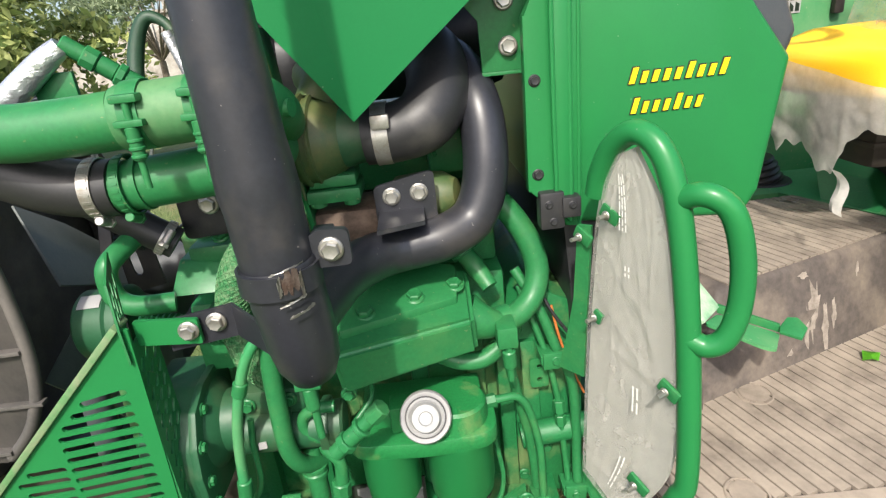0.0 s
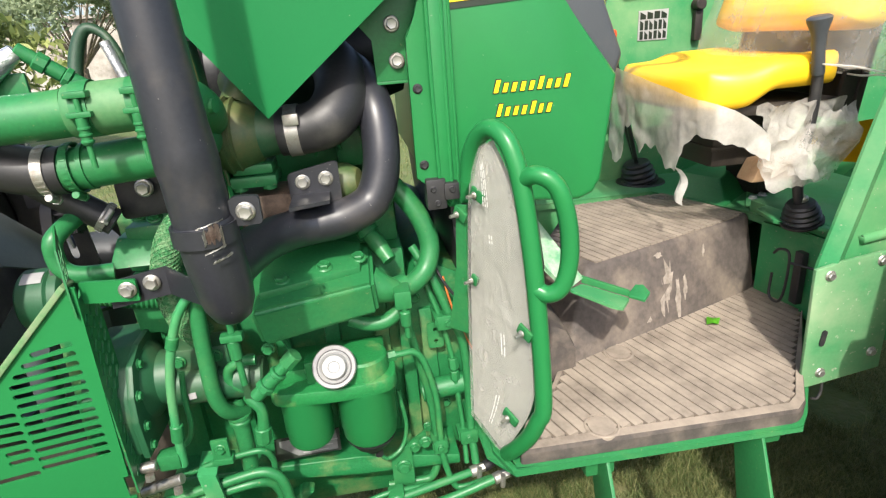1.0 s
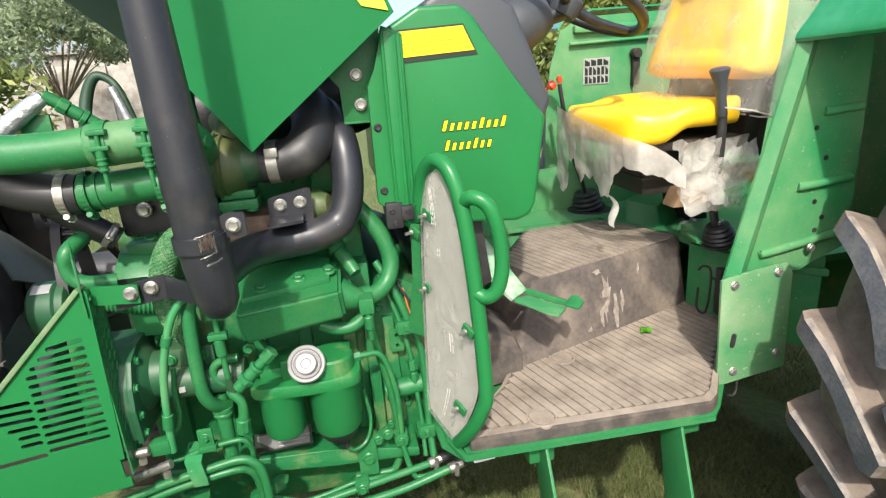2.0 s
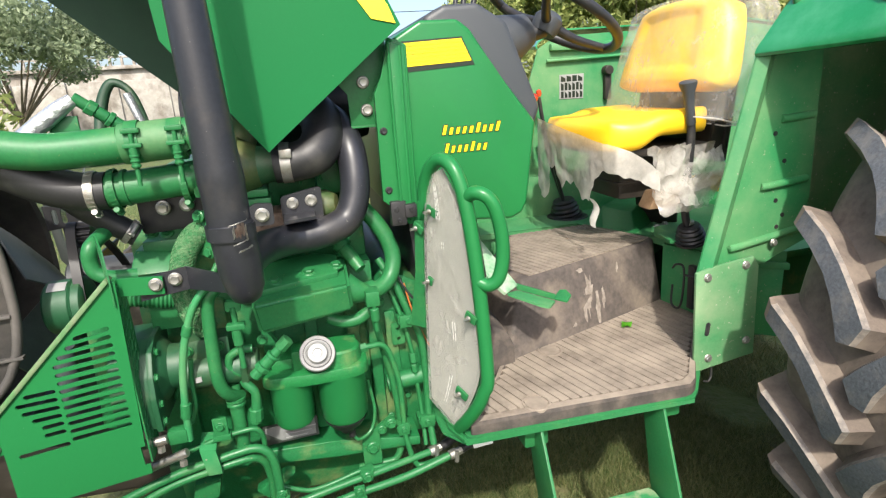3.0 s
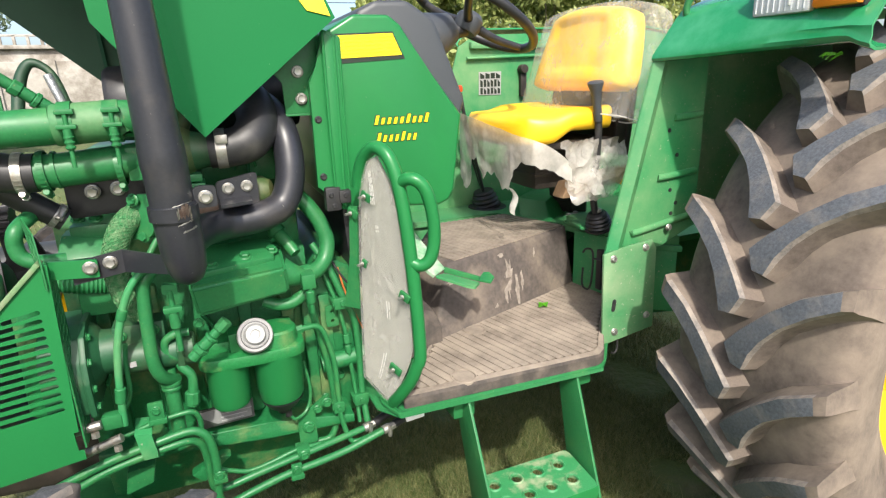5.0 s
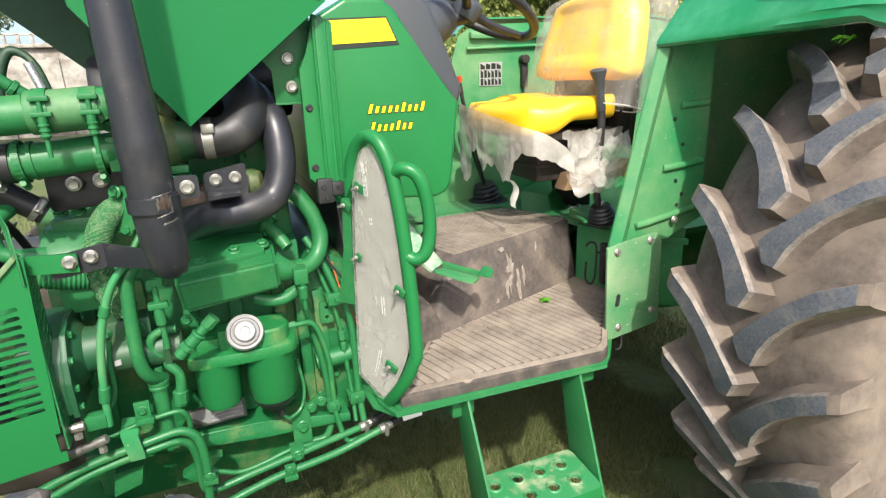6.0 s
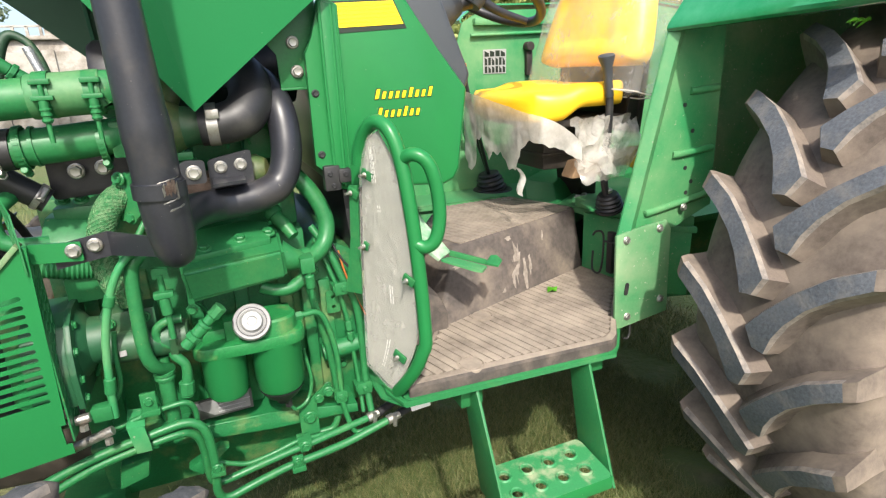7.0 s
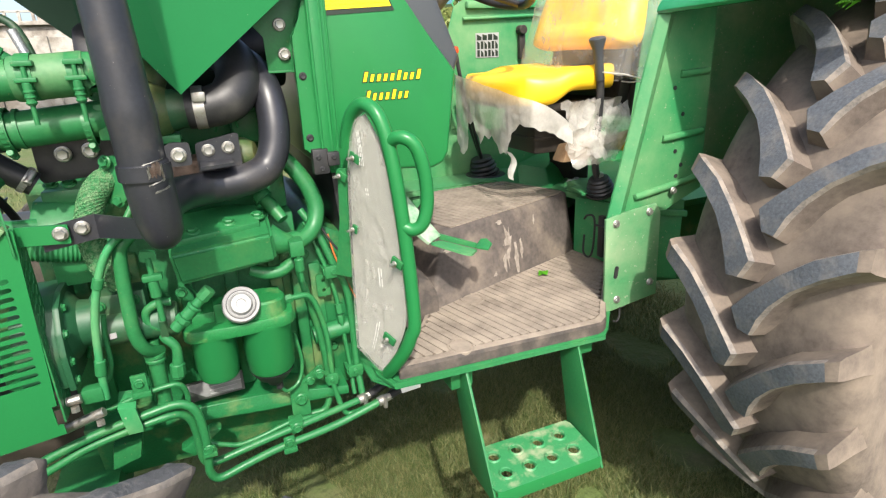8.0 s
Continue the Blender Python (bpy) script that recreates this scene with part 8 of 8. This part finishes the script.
        for i in range(g + 1):
            row = []
            for j in range(g + 1):
                u, v = i / g, j / g
                a, b, c, d = (V((q[0], 0, q[1])) for q in corners)
                p = (a * (1 - u) + b * u) * (1 - v) + (d * (1 - u) + c * u) * v
                rag = 0.012 * noise.noise(V((u * 6, v * 6, layer)))
                q = V((p.x + rag, depth + 0.080 * (crinkle(p, 3.0, layer * 7.0) - 0.45), p.z + rag))
                row.append(bm.verts.new(q))
            rows.append(row)
        for i in range(g):
            for j in range(g):
                bm.faces.new((rows[i][j], rows[i + 1][j], rows[i + 1][j + 1], rows[i][j + 1]))
        part("film_layer", bm, M["crumple"], wad)
    bm = bmesh.new()
    prism(bm, [(0.965, 0.995, 1.055), (1.075, 0.99, 1.055), (1.085, 0.985, 1.115), (0.985, 0.99, 1.105)], (0.0, 0.06, 0.0), 0.008)
    solid("folded_cardboard", bm, M["card"], "folded brown cardboard inside the crumpled film", "cardboard")
    # clear bag over the backrest, puffed out towards the near side
    bm = bmesh.new()
    n = 44
    rows = []
    for j in range(n + 1):
        v = j / n
        row = []
        cap = 1 - max(0.0, (v - 0.84) / 0.16) ** 2 * 0.97
        for i in range(97):
            a = i / 96 * 2 * math.pi
            ca, sa = math.cos(a), math.sin(a)
            near = max(0.0, -ca)
            s = 0.97 + 0.085 * crinkle(V((ca * 0.6, sa * 0.6, v * 0.5)), 5.0, 1.0)
            reach = 0.292 + 0.100 * near ** 2 * (0.55 + 0.45 * math.sin(v * 3.0))
            y = reach * s * math.copysign(abs(ca) ** 0.55, ca) * (1 - 0.17 * v ** 1.4) * (cap * 0.5 + 0.5)
            x = 0.074 * s * math.copysign(abs(sa) ** 0.7, sa) * cap * (1 - 0.3 * near) - 0.010 + 0.028 * ca * ca
            row.append(bm.verts.new(m @ V((x, y, -0.082 + 0.360 * v + 0.014 * noise.noise(V((ca * 3, sa * 3, 1))) * (v < 0.1)))))
        rows.append(row)
    for j in range(n):
        for i in range(96):
            bm.faces.new((rows[j][i], rows[j][i + 1], rows[j + 1][i + 1], rows[j + 1][i]))
    bmesh.ops.remove_doubles(bm, verts=bm.verts, dist=1e-5)
    bag = thing("backrest_bag", "clear plastic bag over the seat backrest", "plastic film")
    part("bag_sheet", bm, M["bag"], bag)
    bm = bmesh.new()
    hem = []
    for i in range(0, 97, 4):
        a = i / 96 * 2 * math.pi
        ca, sa = math.cos(a), math.sin(a)
        y = (0.296 + 0.035 * max(0.0, -ca) ** 2) * math.copysign(abs(ca) ** 0.55, ca)
        x = 0.076 * math.copysign(abs(sa) ** 0.7, sa) - 0.010 + 0.028 * ca * ca
        hem.append(m @ V((x, y, -0.080 + 0.010 * noise.noise(V((ca * 4, sa * 4, 2))))))
    tube(bm, hem, 0.0022, 6, 3, caps=False)
    part("bag_hem", bm, M["film"], bag, "rolled hem of the bag")


def bag_build(nt, bsdf, out):
    film_build(nt, bsdf, out, 7.0)
    bsdf.inputs["Roughness"].default_value = 0.13
    for nd in nt.nodes:
        if nd.type == "VALTORGB":
            nd.color_ramp.elements[0].position, nd.color_ramp.elements[1].position = 0.36, 0.72
            nd.color_ramp.elements[0].color = (0.10, 0.10, 0.10, 1)
            nd.color_ramp.elements[1].color = (0.46, 0.46, 0.46, 1)


M["card"] = surface("brown_card", (0.28, 0.17, 0.09), 0.8, second=(0.36, 0.24, 0.14), patch=(0.4, 0.7), patch_scale=20, grain=150, grain_amt=0.1, bump_amt=0.1)
def crumple_build(nt, bsdf, out):
    film_build(nt, bsdf, out, 16.0)
    bsdf.inputs["Roughness"].default_value = 0.14
    for nd in nt.nodes:
        if nd.type == "VALTORGB":
            nd.color_ramp.elements[0].color = (0.22, 0.22, 0.22, 1)
            nd.color_ramp.elements[1].color = (0.62, 0.62, 0.62, 1)


M["crumple"] = shade("crumpled_clear_film", crumple_build)
M["bag"] = shade("clear_plastic_bag", bag_build)
seat()


def far_plaque():
    y = 2 * YC - 0.774
    bm = bmesh.new()
    prism(bm, [(1.017, y, 1.448), (1.118, y, 1.449), (1.116, y, 1.357), (1.016, y, 1.359)], (0, 0.003, 0))
    pq = part("operating_plate", bm, M["label"], far_fender, "white operating chart plate")
    for r, (z, h) in enumerate(((1.422, 0.022), (1.390, 0.028), (1.362, 0.024))):
        for k in range(6 if r else 4):
            w = 0.095 / (6 if r else 4)
            x = 1.020 + k * w
            bm = bmesh.new()
            prism(bm, [(x + 0.002, y - 0.001, z), (x + w - 0.003, y - 0.001, z), (x + w - 0.003, y - 0.001, z + h * (0.55 + 0.45 * ((k * 7 + r) % 3) / 2)), (x + 0.002, y - 0.001, z + h)], (0, 0.002, 0))
            part("chart_bar", bm, M["decal_edge"], pq)
    bm = bmesh.new()
    block(bm, (0.975, y - 0.02, 1.535), (1.42, y + 0.02, 1.562), 0.008)
    tube(bm, [(0.96, y - 0.01, 1.50), (1.40, y - 0.01, 1.51)], 0.006, 10)
    part("fender_rib", bm, M["faded"], far_fender)
    bm = bmesh.new()
    block(bm, (1.20, y - 0.02, 1.345), (1.228, y, 1.44), 0.006)
    cyl(bm, (1.21, y - 0.035, 1.455), (1.21, y, 1.455), 0.018, 16, None, 0.003)
    part("belt_anchor", bm, M["brown_steel"], far_fender, "dark belt anchor")


far_plaque()


# ---- loose things ----
def leaf():
    bm = bmesh.new()
    z = deck_z(0.885, 0.965) + 0.004
    pts = [(0.868, 0.965, z), (0.880, 0.985, z + 0.010), (0.898, 0.985, z + 0.004), (0.905, 0.968, z + 0.012), (0.893, 0.955, z + 0.002), (0.878, 0.956, z + 0.008)]
    vs = [bm.verts.new(p) for p in pts]
    c = bm.verts.new((0.886, 0.969, z + 0.011))
    for i in range(6):
        bm.faces.new((vs[i], vs[(i + 1) % 6], c))
    bmesh.ops.solidify(bm, geom=bm.faces[:], thickness=0.0008)
    solid("leaf", bm, M["leaf_thing"], "small fresh green leaf lying on the floor mat", "leaf")
    bm = bmesh.new()
    for k in range(4):
        a = k * 1.4
        tube(bm, [(1.345 + 0.012 * k, 0.50, 1.450 - 0.004 * k), (1.362 + 0.012 * k, 0.495 + 0.01 * math.sin(a), 1.456), (1.378 + 0.012 * k, 0.49, 1.453)], [0.001, 0.005, 0.001], 6)
    solid("straw_tuft", bm, M["leaf_thing"], "small dry green tuft caught under the fender", "leaf")


leaf()


def sunglasses():
    t = thing("sunglasses", "gold-rimmed dark sunglasses resting on the front tyre", "sunglasses")
    for c, rx, ry, rz in (((-0.364, 0.188, 0.994), 4, 2, 8), ((-0.365, 0.121, 0.995), 8, 0, -6)):
        bm = bmesh.new()
        m = Matrix.Translation(c) @ pose(0, 0, 0, rx, ry, rz)
        ring = [m @ V((0.033 * math.cos(a) + 0.003 * math.cos(2 * a), 0.026 * math.sin(a), 0)) for a in np.linspace(0, 2 * math.pi, 28)]
        tube(bm, ring, 0.0012, 8, 2, caps=False)
        rim = part("rim", bm, M["brass"], t, "thin gold wire rim")
        bm = bmesh.new()
        vs = [bm.verts.new(p) for p in ring[:-1]]
        c0 = bm.verts.new(m @ V((0, 0, 0.003)))
        for i in range(len(vs)):
            bm.faces.new((vs[i], vs[(i + 1) % len(vs)], c0))
        part("lens", bm, M["glass_dark"], rim)
    bm = bmesh.new()
    tube(bm, [(-0.364, 0.163, 0.993), (-0.364, 0.155, 0.998), (-0.364, 0.147, 0.997)], 0.0018, 8)
    tube(bm, [(-0.396, 0.186, 0.992), (-0.404, 0.175, 0.990), (-0.408, 0.148, 0.988), (-0.410, 0.11, 0.988)], 0.0022, 8)
    part("arm", bm, M["brass"], t)


sunglasses()


# ---- surroundings ----
def leaf_cloud(centres, count, size, seed, spread):
    """Small leaf faces scattered in many uneven clumps."""
    rnd = np.random.default_rng(seed)
    verts, faces = [], []
    for _ in range(count):
        c = centres[rnd.integers(len(centres))]
        d = rnd.normal(size=3)
        d /= np.linalg.norm(d)
        p = np.array(c[:3]) + d * c[3] * rnd.uniform(0.35, 1.0) ** 0.5 * np.array(spread)
        a, b = rnd.normal(size=3), rnd.normal(size=3)
        a /= np.linalg.norm(a)
        b -= a * (a @ b)
        b /= np.linalg.norm(b)
        s = size * rnd.uniform(0.5, 1.3)
        k = len(verts)
        verts.extend((tuple(p - a * s), tuple(p + b * s * 0.42), tuple(p + a * s), tuple(p - b * s * 0.42)))
        faces.append((k, k + 1, k + 2, k + 3))
    return verts, faces


def plant(name, label, category, at, height, radius, clumps, count, size, seed, mat, spread=(1, 1, 0.8), trunk=0.0):
    rnd = random.Random(seed)
    t = thing(name, label, category)
    bm = bmesh.new()
    base = V(at)
    centres = []
    tops = []
    for k in range(clumps):
        a, r = rnd.uniform(0, 6.283), radius * math.sqrt(rnd.random())
        z = trunk + (height - trunk) * rnd.uniform(0.12, 1.0)
        q = base + V((r * math.cos(a), r * math.sin(a), z))
        centres.append((q.x, q.y, q.z, radius * rnd.uniform(0.18, 0.42)))
        tops.append(q)
    r0 = 0.03 + 0.03 * height / 2
    fork = base + V((0.05, 0, max(0.25, trunk * 0.7)))
    tube(bm, [base - V((0, 0, 0.1)), base + V((0.02, 0.01, 0.4 * fork.z)), fork], [r0, r0 * 0.85, r0 * 0.7], 10)
    for q in tops[: min(22, clumps)]:
        mid = fork.lerp(q, 0.5) + V((rnd.uniform(-0.1, 0.1), rnd.uniform(-0.1, 0.1), rnd.uniform(0, 0.15)))
        tube(bm, [fork, mid, q], [r0 * 0.30, r0 * 0.14, r0 * 0.05], 6, 4)
    part("trunk", bm, M["bark"], t)
    verts, faces = leaf_cloud(centres, count, size, seed, spread)
    me = bpy.data.meshes.new("crown")
    me.from_pydata(verts, [], faces)
    me.materials.append(M[mat])
    ob = new("crown", me)
    ob.parent = t
    return t


plant("bush", "dense green roadside bush in sunlight", "bush", (-5.6, 7.2, -0.03), 3.6, 1.9, 46, 30000, 0.075, 3, "foliage")
plant("bush", "dense green roadside bush in sunlight", "bush", (-7.6, 8.6, -0.03), 4.2, 2.2, 46, 24000, 0.085, 4, "foliage")
plant("tree", "thin-leaved tree with open airy crown", "tree", (-6.4, 16.0, -0.03), 5.6, 2.5, 50, 26000, 0.075, 8, "foliage_far", (1, 1, 0.6), 1.8)
for k, (x, y, h, r) in enumerate(((4.2, 9.6, 3.0, 1.3), (5.8, 9.0, 3.3, 1.5), (7.6, 9.2, 3.2, 1.6), (9.8, 9.4, 3.4, 1.7))):
    plant("bush", "green hedge bush beyond the tractor", "bush", (x, y, -0.03), h, r, 40, 20000, 0.075, 20 + k, "foliage")


def boundary():
    bm = bmesh.new()
    block(bm, (-16, 22.0, -0.1), (3.0, 22.3, 2.35), 0.03)
    for k in range(12):
        x = -15.5 + k * 1.6
        block(bm, (x, 21.9, -0.1), (x + 0.35, 22.0, 2.40), 0.02)
    wl = solid("boundary_wall", bm, M["wall"], "stained whitewashed boundary wall", "wall", kind="structure")
    b = thing("house", "pale flat-roofed building behind the wall", "building")
    bm = bmesh.new()
    block(bm, (-11.0, 27.0, -0.1), (0.5, 34.0, 3.0), 0.05)
    block(bm, (-11.2, 26.8, 3.0), (0.7, 34.2, 3.15), 0.03)
    part("wall", bm, M["wall"], b)
    bm = bmesh.new()
    block(bm, (-5.2, 28.0, 3.1), (-3.6, 31.0, 4.1), 0.04)
    part("roof_room", bm, M["wall"], b)
    bm = bmesh.new()
    for k in range(26):
        x = -11.0 + k * 0.45
        block(bm, (x, 26.85, 3.15), (x + 0.10, 26.95, 3.50), 0.01)
    block(bm, (-11.0, 26.85, 3.45), (0.5, 26.95, 3.53), 0.01)
    part("parapet", bm, M["wall"], b)
    for k in range(3):
        x = -9.6 + k * 3.3
        bm = bmesh.new()
        block(bm, (x, 26.93, 1.3), (x + 1.0, 27.05, 2.5), 0.02)
        part("window", bm, M["grey"], b)
    line = thing("power_line", "overhead power line on concrete poles behind the wall", "power line")
    for x in (-40.0, 40.0):
        bm = bmesh.new()
        cyl(bm, (x, 30, -0.3), (x, 30, 7.6), 0.16, 12, 0.10)
        part("pole", bm, M["wall"], line)
    for k, z in enumerate((5.4, 6.1, 6.5)):
        bm = bmesh.new()
        tube(bm, [(-40, 30, z + 0.6), (-10, 30, z), (8, 30, z - 0.15), (40, 30, z + 0.5)], 0.018, 6, 8)
        part("wire", bm, M["hose"], line)


boundary()
